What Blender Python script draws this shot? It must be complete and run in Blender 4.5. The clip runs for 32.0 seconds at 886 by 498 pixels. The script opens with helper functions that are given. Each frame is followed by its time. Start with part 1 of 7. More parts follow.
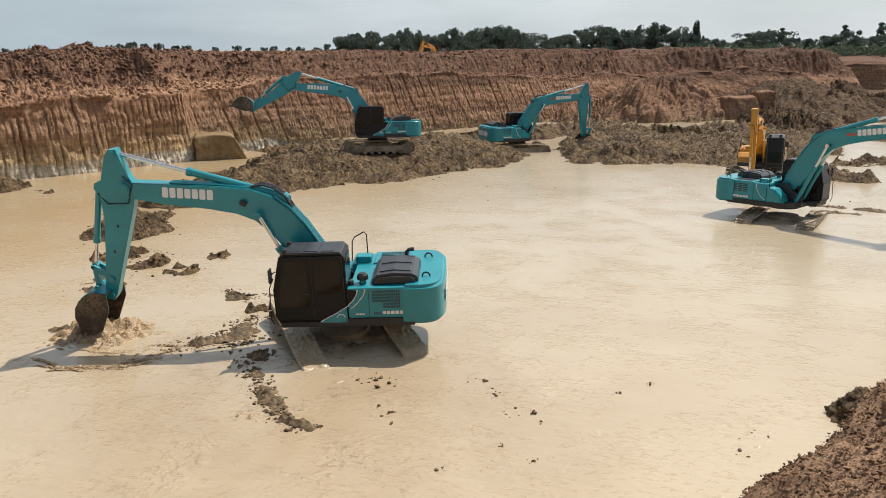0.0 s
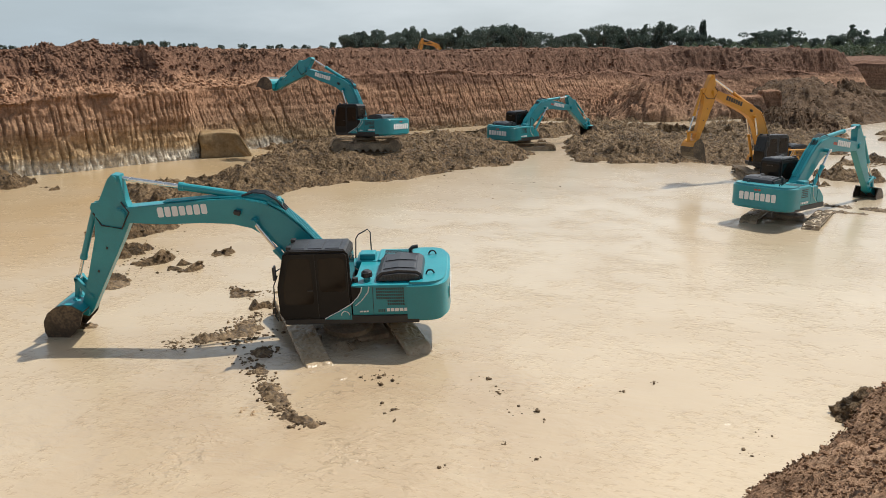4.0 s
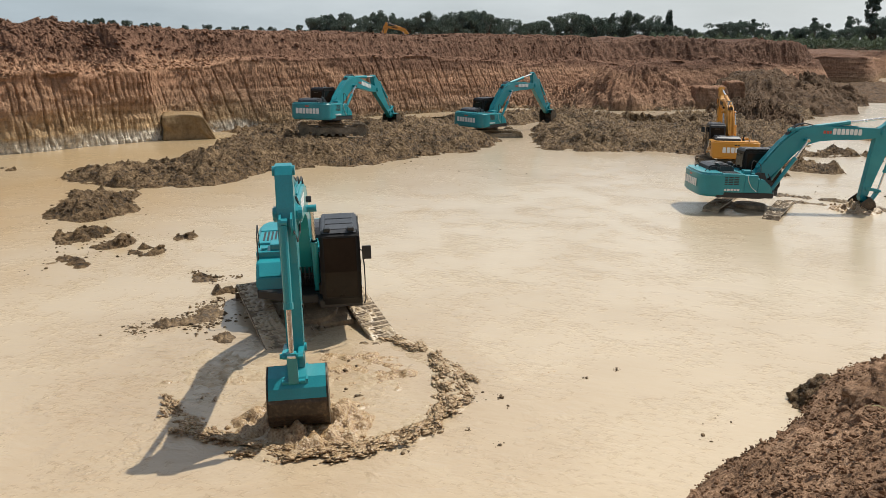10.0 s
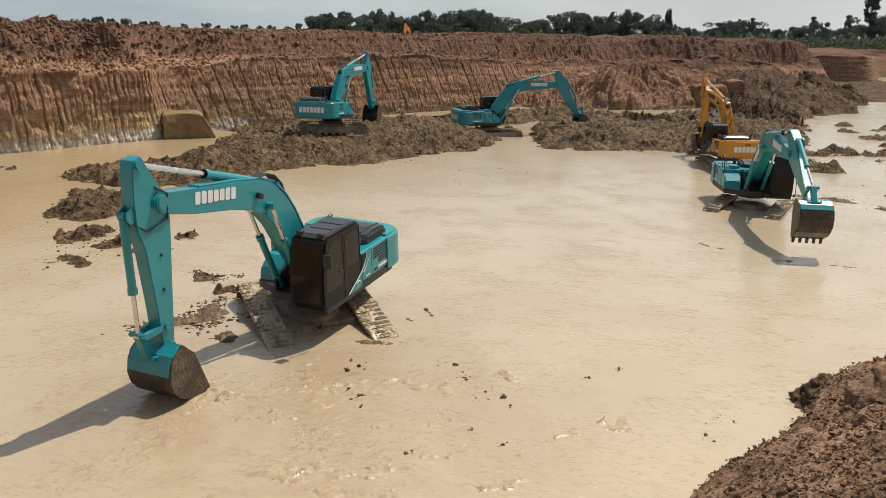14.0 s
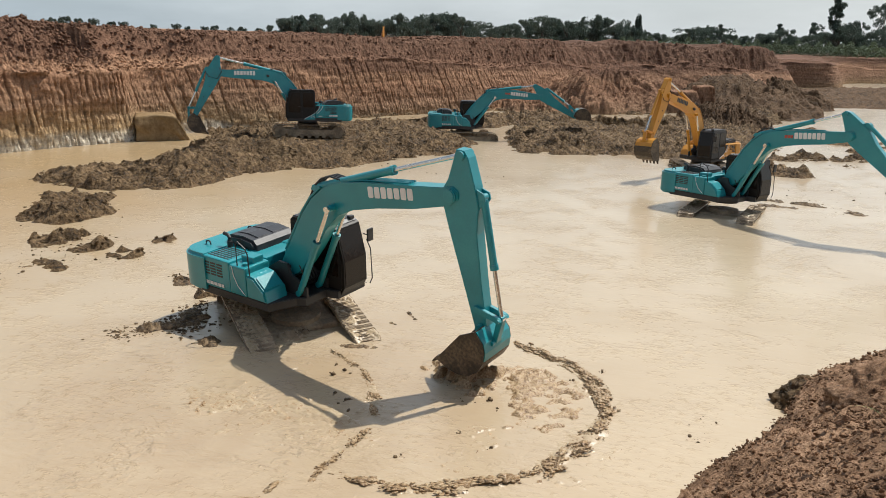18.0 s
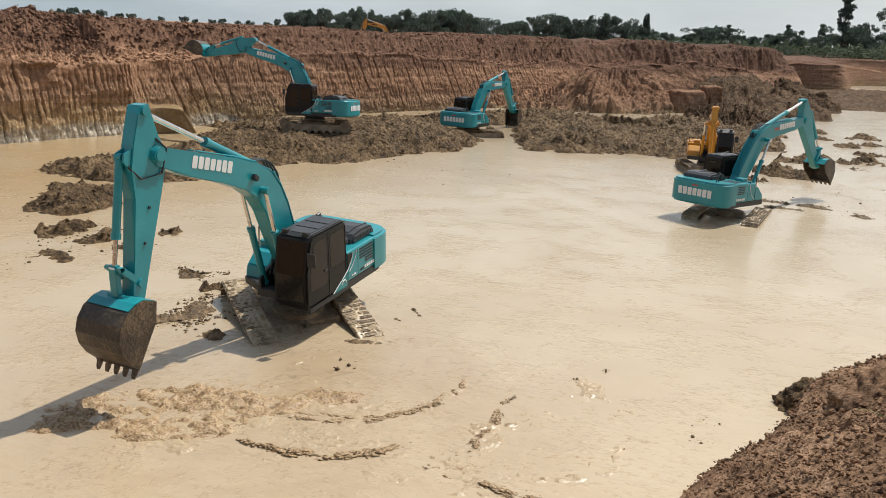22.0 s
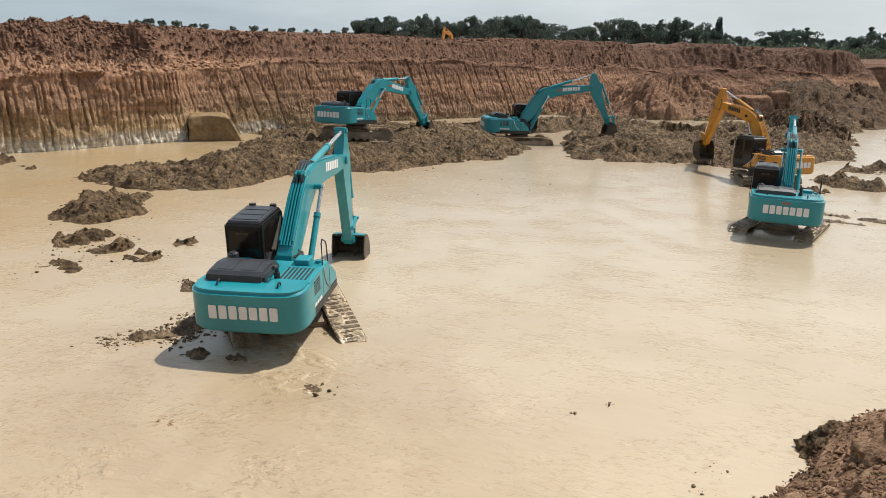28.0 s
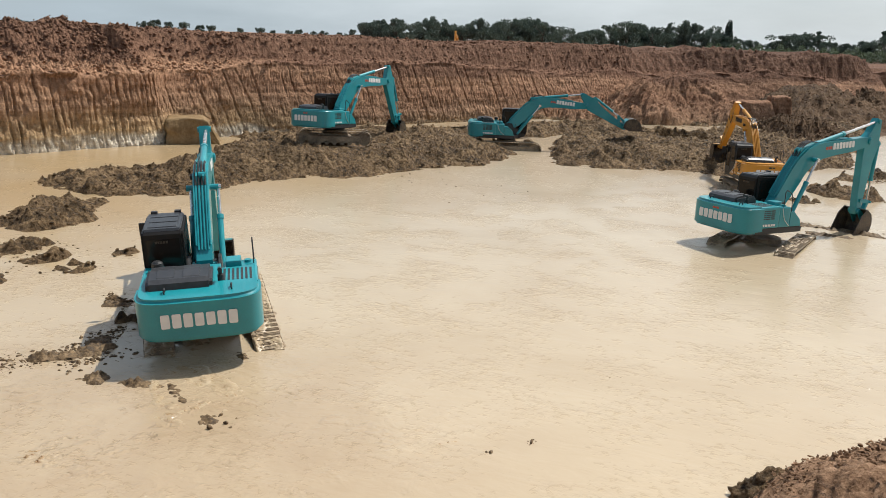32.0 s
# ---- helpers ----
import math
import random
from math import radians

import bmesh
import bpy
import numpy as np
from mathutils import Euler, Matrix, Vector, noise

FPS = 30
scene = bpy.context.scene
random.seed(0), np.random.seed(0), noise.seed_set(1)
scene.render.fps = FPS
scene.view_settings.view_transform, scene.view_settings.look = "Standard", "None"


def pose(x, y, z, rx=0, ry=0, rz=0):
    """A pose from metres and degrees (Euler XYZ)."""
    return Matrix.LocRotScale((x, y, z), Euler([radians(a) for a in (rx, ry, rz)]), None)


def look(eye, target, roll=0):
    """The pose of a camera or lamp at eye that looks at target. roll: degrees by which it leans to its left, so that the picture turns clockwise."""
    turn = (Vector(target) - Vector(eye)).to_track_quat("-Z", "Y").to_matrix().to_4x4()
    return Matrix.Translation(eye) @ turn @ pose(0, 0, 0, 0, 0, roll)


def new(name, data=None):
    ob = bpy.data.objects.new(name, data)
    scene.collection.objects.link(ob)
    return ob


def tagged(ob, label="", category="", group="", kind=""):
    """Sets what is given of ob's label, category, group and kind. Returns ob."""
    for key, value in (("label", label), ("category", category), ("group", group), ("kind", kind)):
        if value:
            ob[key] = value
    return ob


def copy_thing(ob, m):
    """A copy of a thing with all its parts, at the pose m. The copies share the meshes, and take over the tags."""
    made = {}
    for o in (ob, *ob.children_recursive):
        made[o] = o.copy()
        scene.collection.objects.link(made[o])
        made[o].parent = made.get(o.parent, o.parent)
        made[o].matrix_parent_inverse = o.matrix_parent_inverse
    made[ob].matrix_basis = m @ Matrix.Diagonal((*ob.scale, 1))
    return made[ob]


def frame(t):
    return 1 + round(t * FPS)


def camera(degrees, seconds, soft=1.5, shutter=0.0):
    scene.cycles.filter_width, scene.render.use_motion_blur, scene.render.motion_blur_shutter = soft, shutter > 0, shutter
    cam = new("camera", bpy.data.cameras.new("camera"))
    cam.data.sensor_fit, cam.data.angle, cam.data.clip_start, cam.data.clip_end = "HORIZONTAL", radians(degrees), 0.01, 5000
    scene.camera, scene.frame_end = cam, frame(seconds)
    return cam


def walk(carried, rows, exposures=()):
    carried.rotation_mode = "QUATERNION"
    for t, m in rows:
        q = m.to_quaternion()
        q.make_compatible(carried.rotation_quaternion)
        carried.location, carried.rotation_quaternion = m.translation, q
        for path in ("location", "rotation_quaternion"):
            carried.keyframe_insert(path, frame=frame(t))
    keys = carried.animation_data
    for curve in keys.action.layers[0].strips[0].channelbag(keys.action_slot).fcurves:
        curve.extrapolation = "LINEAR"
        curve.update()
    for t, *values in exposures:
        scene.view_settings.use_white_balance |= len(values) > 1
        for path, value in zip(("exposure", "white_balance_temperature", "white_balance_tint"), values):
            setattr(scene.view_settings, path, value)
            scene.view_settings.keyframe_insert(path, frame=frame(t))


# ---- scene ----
cam = camera(58.1, 32.0, soft=0.75)
PATH = [
    (0, (-0.119, -0.07, 7.327), (-0.737, 1.769, 6.841), -0.3),
    (0.5, (-0.123, -0.048, 7.307), (-0.751, 1.786, 6.816), -0.5),
    (1, (-0.118, -0.048, 7.314), (-0.745, 1.788, 6.828), -0.6),
    (1.5, (-0.121, -0.034, 7.312), (-0.745, 1.804, 6.828), -0.5),
    (2, (-0.127, -0.037, 7.298), (-0.753, 1.799, 6.811), -0.3),
    (2.5, (-0.134, -0.01, 7.28), (-0.762, 1.823, 6.785), 0.0),
    (4.5, (-0.094, -0.063, 7.304), (-0.722, 1.774, 6.822), -0.2),
    (5, (-0.114, -0.046, 7.302), (-0.737, 1.796, 6.833), -0.1),
    (5.5, (-0.121, -0.075, 7.315), (-0.744, 1.769, 6.854), 0.2),
    (6, (-0.133, -0.068, 7.314), (-0.764, 1.774, 6.857), 0.2),
    (6.5, (-0.128, -0.049, 7.294), (-0.761, 1.792, 6.833), 0.3),
    (7, (-0.123, -0.032, 7.288), (-0.745, 1.81, 6.819), 0.5),
    (7.5, (-0.123, -0.021, 7.278), (-0.734, 1.824, 6.806), 0.9),
    (8, (-0.126, -0.039, 7.287), (-0.73, 1.807, 6.809), 1.1),
    (8.5, (-0.113, -0.023, 7.291), (-0.709, 1.823, 6.802), 1.3),
    (9, (-0.107, -0.009, 7.284), (-0.692, 1.837, 6.785), 1.3),
    (9.5, (-0.115, 0.002, 7.285), (-0.679, 1.851, 6.773), 1.3),
    (10, (-0.104, 0.007, 7.281), (-0.65, 1.859, 6.759), 1.0),
    (10.5, (-0.103, 0.001, 7.289), (-0.63, 1.856, 6.761), 0.9),
    (11, (-0.101, 0.0, 7.272), (-0.618, 1.856, 6.735), 1.0),
    (11.5, (-0.11, 0.028, 7.272), (-0.629, 1.88, 6.723), 1.1),
    (12, (-0.111, 0.02, 7.276), (-0.639, 1.869, 6.727), 1.2),
    (12.5, (-0.098, 0.01, 7.291), (-0.628, 1.859, 6.746), 1.3),
    (13, (-0.105, 0.017, 7.276), (-0.631, 1.87, 6.738), 1.3),
    (13.5, (-0.121, 0.013, 7.285), (-0.659, 1.865, 6.754), 1.2),
    (15.5, (-0.45, -0.12, 7.321), (-0.995, 1.733, 6.803), 0.9),
    (16, (-0.493, -0.135, 7.323), (-1.026, 1.717, 6.786), 1.2),
    (16.5, (-0.519, -0.167, 7.312), (-1.043, 1.684, 6.765), 1.4),
    (17, (-0.502, -0.172, 7.325), (-1.011, 1.685, 6.784), 1.5),
    (17.5, (-0.488, -0.188, 7.334), (-0.979, 1.678, 6.808), 1.6),
    (18, (-0.474, -0.172, 7.334), (-0.948, 1.701, 6.818), 1.6),
    (18.5, (-0.476, -0.173, 7.318), (-0.924, 1.709, 6.809), 1.7),
    (19, (-0.473, -0.191, 7.311), (-0.895, 1.698, 6.806), 1.8),
    (19.5, (-0.475, -0.196, 7.318), (-0.878, 1.697, 6.813), 1.9),
    (20, (-0.485, -0.19, 7.3), (-0.887, 1.702, 6.792), 1.9),
    (20.5, (-0.495, -0.177, 7.304), (-0.91, 1.71, 6.789), 1.9),
    (21, (-0.498, -0.176, 7.308), (-0.929, 1.706, 6.785), 2.2),
    (21.5, (-0.507, -0.182, 7.337), (-0.958, 1.694, 6.811), 2.3),
    (22, (-0.508, -0.197, 7.347), (-0.991, 1.672, 6.822), 2.4),
    (22.5, (-0.49, -0.17, 7.348), (-1.008, 1.69, 6.825), 2.3),
    (23, (-0.495, -0.151, 7.344), (-1.034, 1.705, 6.829), 2.3),
    (23.5, (-0.505, -0.187, 7.349), (-1.053, 1.67, 6.848), 2.1),
    (24, (-0.495, -0.186, 7.346), (-1.04, 1.674, 6.854), 1.9),
    (24.5, (-0.489, -0.186, 7.342), (-1.027, 1.677, 6.852), 1.6),
    (25, (-0.459, -0.136, 7.321), (-1.001, 1.726, 6.832), 1.3),
    (25.5, (-0.268, 0.081, 7.277), (-0.824, 1.938, 6.786), 1.2),
    (26, (-0.028, 0.28, 7.285), (-0.629, 2.118, 6.778), 1.5),
    (26.5, (0.116, 0.714, 7.253), (-0.505, 2.542, 6.732), 1.8),
    (28.5, (1.065, 1.912, 7.329), (0.41, 3.731, 6.816), 1.8),
    (29, (1.384, 2.232, 7.332), (0.73, 4.051, 6.819), 2.0),
    (29.5, (1.529, 2.38, 7.366), (0.873, 4.198, 6.851), 1.9),
    (30, (1.59, 2.65, 7.402), (0.931, 4.468, 6.892), 1.8),
    (30.5, (1.731, 2.911, 7.366), (1.058, 4.726, 6.863), 1.5),
    (31, (1.917, 3.195, 7.365), (1.229, 5.004, 6.859), 1.6),
    (31.5, (1.98, 3.462, 7.341), (1.293, 5.271, 6.839), 1.8),
    (32, (2.096, 3.76, 7.316), (1.416, 5.571, 6.806), 2.0),
]
walk(cam, [(t, look(eye, target, roll)) for t, eye, target, roll in PATH],
     exposures=[(0, 0.06, 6380, 8), (9, 0.07, 6330, 8), (10, 0.01, 6430, 8), (11, -0.04, 6530, 8), (12, -0.12, 6580, 8), (16, -0.1, 6600, 8), (17, -0.14, 6630, 8), (18, 0.02, 6380, 8), (20, 0.05, 6310, 8), (21, -0.02, 6400, 8), (23, 0.0, 6400, 8), (24, 0.07, 6330, 8), (26, 0.09, 6330, 8), (29, 0.05, 6350, 8), (32, 0.06, 6330, 8)])

# ---- daylight ----
SUN_AZIMUTH, SUN_HEIGHT = 58.5, 58.5
world = bpy.data.worlds.new("sky")
scene.world = world
world.use_nodes = True
wn, wl = world.node_tree.nodes, world.node_tree.links
wn.clear()
w_out = wn.new("ShaderNodeOutputWorld")
w_bg = wn.new("ShaderNodeBackground")
w_sky = wn.new("ShaderNodeTexSky")
w_sky.sky_type = "NISHITA"
w_sky.sun_disc = False
w_sky.sun_elevation = radians(SUN_HEIGHT)
w_sky.sun_rotation = radians(90 - SUN_AZIMUTH)
w_sky.air_density, w_sky.dust_density, w_sky.ozone_density = 1.0, 2.5, 1.0
w_map = wn.new("ShaderNodeMapping")
w_co = wn.new("ShaderNodeTexCoord")
w_map.inputs["Scale"].default_value = (1.3, 1.3, 5.5)
w_noise = wn.new("ShaderNodeTexNoise")
w_noise.inputs["Scale"].default_value = 1.6
w_noise.inputs["Detail"].default_value = 7.0
w_noise.inputs["Roughness"].default_value = 0.55
w_ramp = wn.new("ShaderNodeValToRGB")
w_ramp.color_ramp.elements[0].position, w_ramp.color_ramp.elements[1].position = 0.36, 0.60
w_ramp.color_ramp.elements[0].color = (0.80, 0.80, 0.80, 1)
w_ramp.color_ramp.elements[1].color = (1, 1, 1, 1)
w_tone = wn.new("ShaderNodeValToRGB")
w_tone.color_ramp.elements[0].position, w_tone.color_ramp.elements[1].position = 0.0, 1.0
w_tone.color_ramp.elements[0].color = (4.5, 5.2, 5.7, 1)
w_tone.color_ramp.elements[1].color = (8.4, 8.5, 8.4, 1)
w_mix = wn.new("ShaderNodeMix")
w_mix.data_type = "RGBA"
wl.new(w_co.outputs["Generated"], w_map.inputs["Vector"])
wl.new(w_map.outputs["Vector"], w_noise.inputs["Vector"])
wl.new(w_noise.outputs["Fac"], w_ramp.inputs["Fac"])
w_side = wn.new("ShaderNodeVectorMath")
w_side.operation = "DOT_PRODUCT"
w_side.inputs[1].default_value = (math.cos(radians(SUN_AZIMUTH)), math.sin(radians(SUN_AZIMUTH)), 0)
wl.new(w_co.outputs["Generated"], w_side.inputs[0])
w_lean = wn.new("ShaderNodeMath")
w_lean.operation = "MULTIPLY_ADD"
w_lean.inputs[1].default_value, w_lean.inputs[2].default_value = 0.95, -0.82
wl.new(w_side.outputs["Value"], w_lean.inputs[0])
w_fac = wn.new("ShaderNodeMath")
w_fac.operation = "MULTIPLY_ADD"
w_fac.inputs[1].default_value = 1.15
wl.new(w_noise.outputs["Fac"], w_fac.inputs[0])
wl.new(w_lean.outputs["Value"], w_fac.inputs[2])
wl.new(w_fac.outputs["Value"], w_tone.inputs["Fac"])
w_sep = wn.new("ShaderNodeSeparateXYZ")
wl.new(w_co.outputs["Generated"], w_sep.inputs["Vector"])
w_high = wn.new("ShaderNodeMapRange")
w_high.inputs["From Min"].default_value, w_high.inputs["From Max"].default_value = 0.22, 0.72
w_high.inputs["To Min"].default_value, w_high.inputs["To Max"].default_value = 1.0, 0.22
wl.new(w_sep.outputs["Z"], w_high.inputs["Value"])
w_thin = wn.new("ShaderNodeMath")
w_thin.operation = "MULTIPLY"
wl.new(w_ramp.outputs["Color"], w_thin.inputs[0])
wl.new(w_high.outputs["Result"], w_thin.inputs[1])
wl.new(w_thin.outputs["Value"], w_mix.inputs["Factor"])
wl.new(w_sky.outputs["Color"], w_mix.inputs["A"])
wl.new(w_tone.outputs["Color"], w_mix.inputs["B"])
wl.new(w_mix.outputs["Result"], w_bg.inputs["Color"])
w_bg.inputs["Strength"].default_value = 0.105
wl.new(w_bg.outputs["Background"], w_out.inputs["Surface"])

sun = new("sun", bpy.data.lights.new("sun", "SUN"))
sun.data.energy, sun.data.angle, sun.data.color = 5.0, radians(0.55), (1.0, 0.95, 0.87)
sun_way = Vector((math.cos(radians(SUN_AZIMUTH)) * math.cos(radians(SUN_HEIGHT)), math.sin(radians(SUN_AZIMUTH)) * math.cos(radians(SUN_HEIGHT)), math.sin(radians(SUN_HEIGHT))))
sun.matrix_world = look(sun_way * 100, (0, 0, 0))



# ---- materials ----
def material(name, stops, scale=1.0, rough=(0.6, 0.9), metal=0.0, bump=0.3, bump_scale=8.0, detail=8.0, stretch=(1, 1, 1), island=0.0, spec=0.5, coat=0.0, fine=0.35, relief=0.05):
    """Colour from two scales of noise over the stops (position, r, g, b); roughness and relief from the finer one."""
    m = bpy.data.materials.new(name)
    m.use_nodes = True
    n, l = m.node_tree.nodes, m.node_tree.links
    b = n["Principled BSDF"]
    b.inputs["Metallic"].default_value = metal
    b.inputs["Specular IOR Level"].default_value = spec
    b.inputs["Coat Weight"].default_value = coat
    co = n.new("ShaderNodeTexCoord")
    mp = n.new("ShaderNodeMapping")
    mp.inputs["Scale"].default_value = stretch
    l.new(co.outputs["Object"], mp.inputs["Vector"])
    a = n.new("ShaderNodeTexNoise")
    a.inputs["Scale"].default_value, a.inputs["Detail"].default_value = scale, detail
    f = n.new("ShaderNodeTexNoise")
    f.inputs["Scale"].default_value, f.inputs["Detail"].default_value = bump_scale, 8.0
    f.inputs["Roughness"].default_value = 0.5 if relief < 0.06 else 0.68
    l.new(mp.outputs["Vector"], a.inputs["Vector"])
    l.new(mp.outputs["Vector"], f.inputs["Vector"])
    add = n.new("ShaderNodeMix")
    add.data_type = "FLOAT"
    add.inputs["Factor"].default_value = fine
    l.new(a.outputs["Fac"], add.inputs["A"])
    l.new(f.outputs["Fac"], add.inputs["B"])
    fac = add.outputs["Result"]
    if island:
        geo = n.new("ShaderNodeNewGeometry")
        obj = n.new("ShaderNodeObjectInfo")
        one = n.new("ShaderNodeMath")
        one.operation = "ADD"
        l.new(geo.outputs["Random Per Island"], one.inputs[0])
        l.new(obj.outputs["Random"], one.inputs[1])
        two = n.new("ShaderNodeMath")
        two.operation = "MULTIPLY_ADD"
        two.inputs[1].default_value = island
        l.new(one.outputs["Value"], two.inputs[0])
        l.new(fac, two.inputs[2])
        sub = n.new("ShaderNodeMath")
        sub.operation = "SUBTRACT"
        sub.inputs[1].default_value = island
        l.new(two.outputs["Value"], sub.inputs[0])
        fac = sub.outputs["Value"]
    ramp = n.new("ShaderNodeValToRGB")
    e = ramp.color_ramp.elements
    while len(e) < len(stops):
        e.new(0.5)
    for k, (pos, *c) in enumerate(stops):
        e[k].position, e[k].color = pos, (*c, 1)
    l.new(fac, ramp.inputs["Fac"])
    l.new(ramp.outputs["Color"], b.inputs["Base Color"])
    r = n.new("ShaderNodeMapRange")
    r.inputs["From Min"].default_value, r.inputs["From Max"].default_value = 0.3, 0.7
    r.inputs["To Min"].default_value, r.inputs["To Max"].default_value = rough
    l.new(f.outputs["Fac"], r.inputs["Value"])
    l.new(r.outputs["Result"], b.inputs["Roughness"])
    if bump:
        bp = n.new("ShaderNodeBump")
        bp.inputs["Strength"].default_value, bp.inputs["Distance"].default_value = bump, relief
        l.new(f.outputs["Fac"], bp.inputs["Height"])
        l.new(bp.outputs["Normal"], b.inputs["Normal"])
    return m


def strata(name):
    """Bare cut earth: grey clay at the foot, yellow and red-brown beds above, loose red soil at the rim."""
    m = bpy.data.materials.new(name)
    m.use_nodes = True
    n, l = m.node_tree.nodes, m.node_tree.links
    b = n["Principled BSDF"]
    b.inputs["Specular IOR Level"].default_value = 0.2
    geo = n.new("ShaderNodeNewGeometry")
    sep = n.new("ShaderNodeSeparateXYZ")
    l.new(geo.outputs["Position"], sep.inputs["Vector"])
    big = n.new("ShaderNodeTexNoise")
    big.inputs["Scale"].default_value, big.inputs["Detail"].default_value = 0.13, 6.0
    l.new(geo.outputs["Position"], big.inputs["Vector"])
    lift = n.new("ShaderNodeMath")
    lift.operation = "MULTIPLY_ADD"
    lift.inputs[1].default_value, lift.inputs[2].default_value = 1.8, -0.9
    l.new(big.outputs["Fac"], lift.inputs[0])
    z = n.new("ShaderNodeMath")
    z.operation = "ADD"
    l.new(sep.outputs["Z"], z.inputs[0])
    l.new(lift.outputs["Value"], z.inputs[1])
    # the grey clay dips away to the east
    dip = n.new("ShaderNodeMapRange")
    dip.inputs["From Min"].default_value, dip.inputs["From Max"].default_value = -33.0, -27.0
    dip.inputs["To Min"].default_value, dip.inputs["To Max"].default_value = 0.0, 1.2
    l.new(sep.outputs["X"], dip.inputs["Value"])
    low = n.new("ShaderNodeMath")
    low.operation = "ADD"
    l.new(z.outputs["Value"], low.inputs[0])
    l.new(dip.outputs["Result"], low.inputs[1])
    rng = n.new("ShaderNodeMapRange")
    rng.inputs["From Min"].default_value, rng.inputs["From Max"].default_value = 0.0, 8.0
    l.new(low.outputs["Value"], rng.inputs["Value"])
    ramp = n.new("ShaderNodeValToRGB")
    stops = [(0.0, 0.68, 0.62, 0.51), (0.085, 0.62, 0.55, 0.43), (0.125, 0.45, 0.315, 0.175), (0.22, 0.405, 0.268, 0.152), (0.32, 0.375, 0.23, 0.14), (0.52, 0.36, 0.204, 0.122), (0.62, 0.41, 0.242, 0.146), (0.70, 0.215, 0.118, 0.074), (1.0, 0.175, 0.098, 0.063)]
    e = ramp.color_ramp.elements
    while len(e) < len(stops):
        e.new(0.5)
    for k, (pos, *c) in enumerate(stops):
        e[k].position, e[k].color = pos, (*c, 1)
    l.new(rng.outputs["Result"], ramp.inputs["Fac"])
    mp = n.new("ShaderNodeMapping")
    mp.inputs["Scale"].default_value = (1, 1, 0.9)
    l.new(geo.outputs["Position"], mp.inputs["Vector"])
    fine = n.new("ShaderNodeTexNoise")
    fine.inputs["Scale"].default_value, fine.inputs["Detail"].default_value, fine.inputs["Roughness"].default_value = 2.8, 12.0, 0.72
    l.new(mp.outputs["Vector"], fine.inputs["Vector"])
    var = n.new("ShaderNodeValToRGB")
    var.color_ramp.elements[0].position, var.color_ramp.elements[1].position = 0.32, 0.68
    var.color_ramp.elements[0].color, var.color_ramp.elements[1].color = (0.42, 0.385, 0.365, 1), (1.42, 1.42, 1.42, 1)
    l.new(fine.outputs["Fac"], var.inputs["Fac"])
    mul = n.new("ShaderNodeMix")
    mul.data_type, mul.blend_type = "RGBA", "MULTIPLY"
    mul.inputs["Factor"].default_value = 0.95
    l.new(ramp.outputs["Color"], mul.inputs["A"])
    l.new(var.outputs["Color"], mul.inputs["B"])
    # thin level beds, broken up along the wall
    bed_map = n.new("ShaderNodeMapping")
    bed_map.inputs["Scale"].default_value = (0.16, 0.16, 4.2)
    l.new(geo.outputs["Position"], bed_map.inputs["Vector"])
    beds = n.new("ShaderNodeTexNoise")
    beds.inputs["Scale"].default_value, beds.inputs["Detail"].default_value, beds.inputs["Roughness"].default_value = 1.0, 7.0, 0.6
    l.new(bed_map.outputs["Vector"], beds.inputs["Vector"])
    tone = n.new("ShaderNodeValToRGB")
    tone.color_ramp.elements[0].position, tone.color_ramp.elements[1].position = 0.36, 0.64
    tone.color_ramp.elements[0].color, tone.color_ramp.elements[1].color = (0.80, 0.77, 0.76, 1), (1.15, 1.15, 1.15, 1)
    l.new(beds.outputs["Fac"], tone.inputs["Fac"])
    layer = n.new("ShaderNodeMix")
    layer.data_type, layer.blend_type = "RGBA", "MULTIPLY"
    layer.inputs["Factor"].default_value = 0.85
    l.new(mul.outputs["Result"], layer.inputs["A"])
    l.new(tone.outputs["Color"], layer.inputs["B"])
    # the colour is multiplied darker from x -16 to x -3
    east = n.new("ShaderNodeMapRange")
    east.inputs["From Min"].default_value, east.inputs["From Max"].default_value = -16.0, -3.0
    east.inputs["To Min"].default_value, east.inputs["To Max"].default_value = 0.0, 0.9
    l.new(sep.outputs["X"], east.inputs["Value"])
    east_tone = n.new("ShaderNodeMix")
    east_tone.data_type, east_tone.blend_type = "RGBA", "MULTIPLY"
    east_tone.inputs["B"].default_value = (0.68, 0.66, 0.66, 1)
    l.new(east.outputs["Result"], east_tone.inputs["Factor"])
    l.new(layer.outputs["Result"], east_tone.inputs["A"])
    l.new(east_tone.outputs["Result"], b.inputs["Base Color"])
    b.inputs["Roughness"].default_value = 0.9
    bp = n.new("ShaderNodeBump")
    bp.inputs["Strength"].default_value, bp.inputs["Distance"].default_value = 1.0, 0.24
    l.new(fine.outputs["Fac"], bp.inputs["Height"])
    l.new(bp.outputs["Normal"], b.inputs["Normal"])
    return m


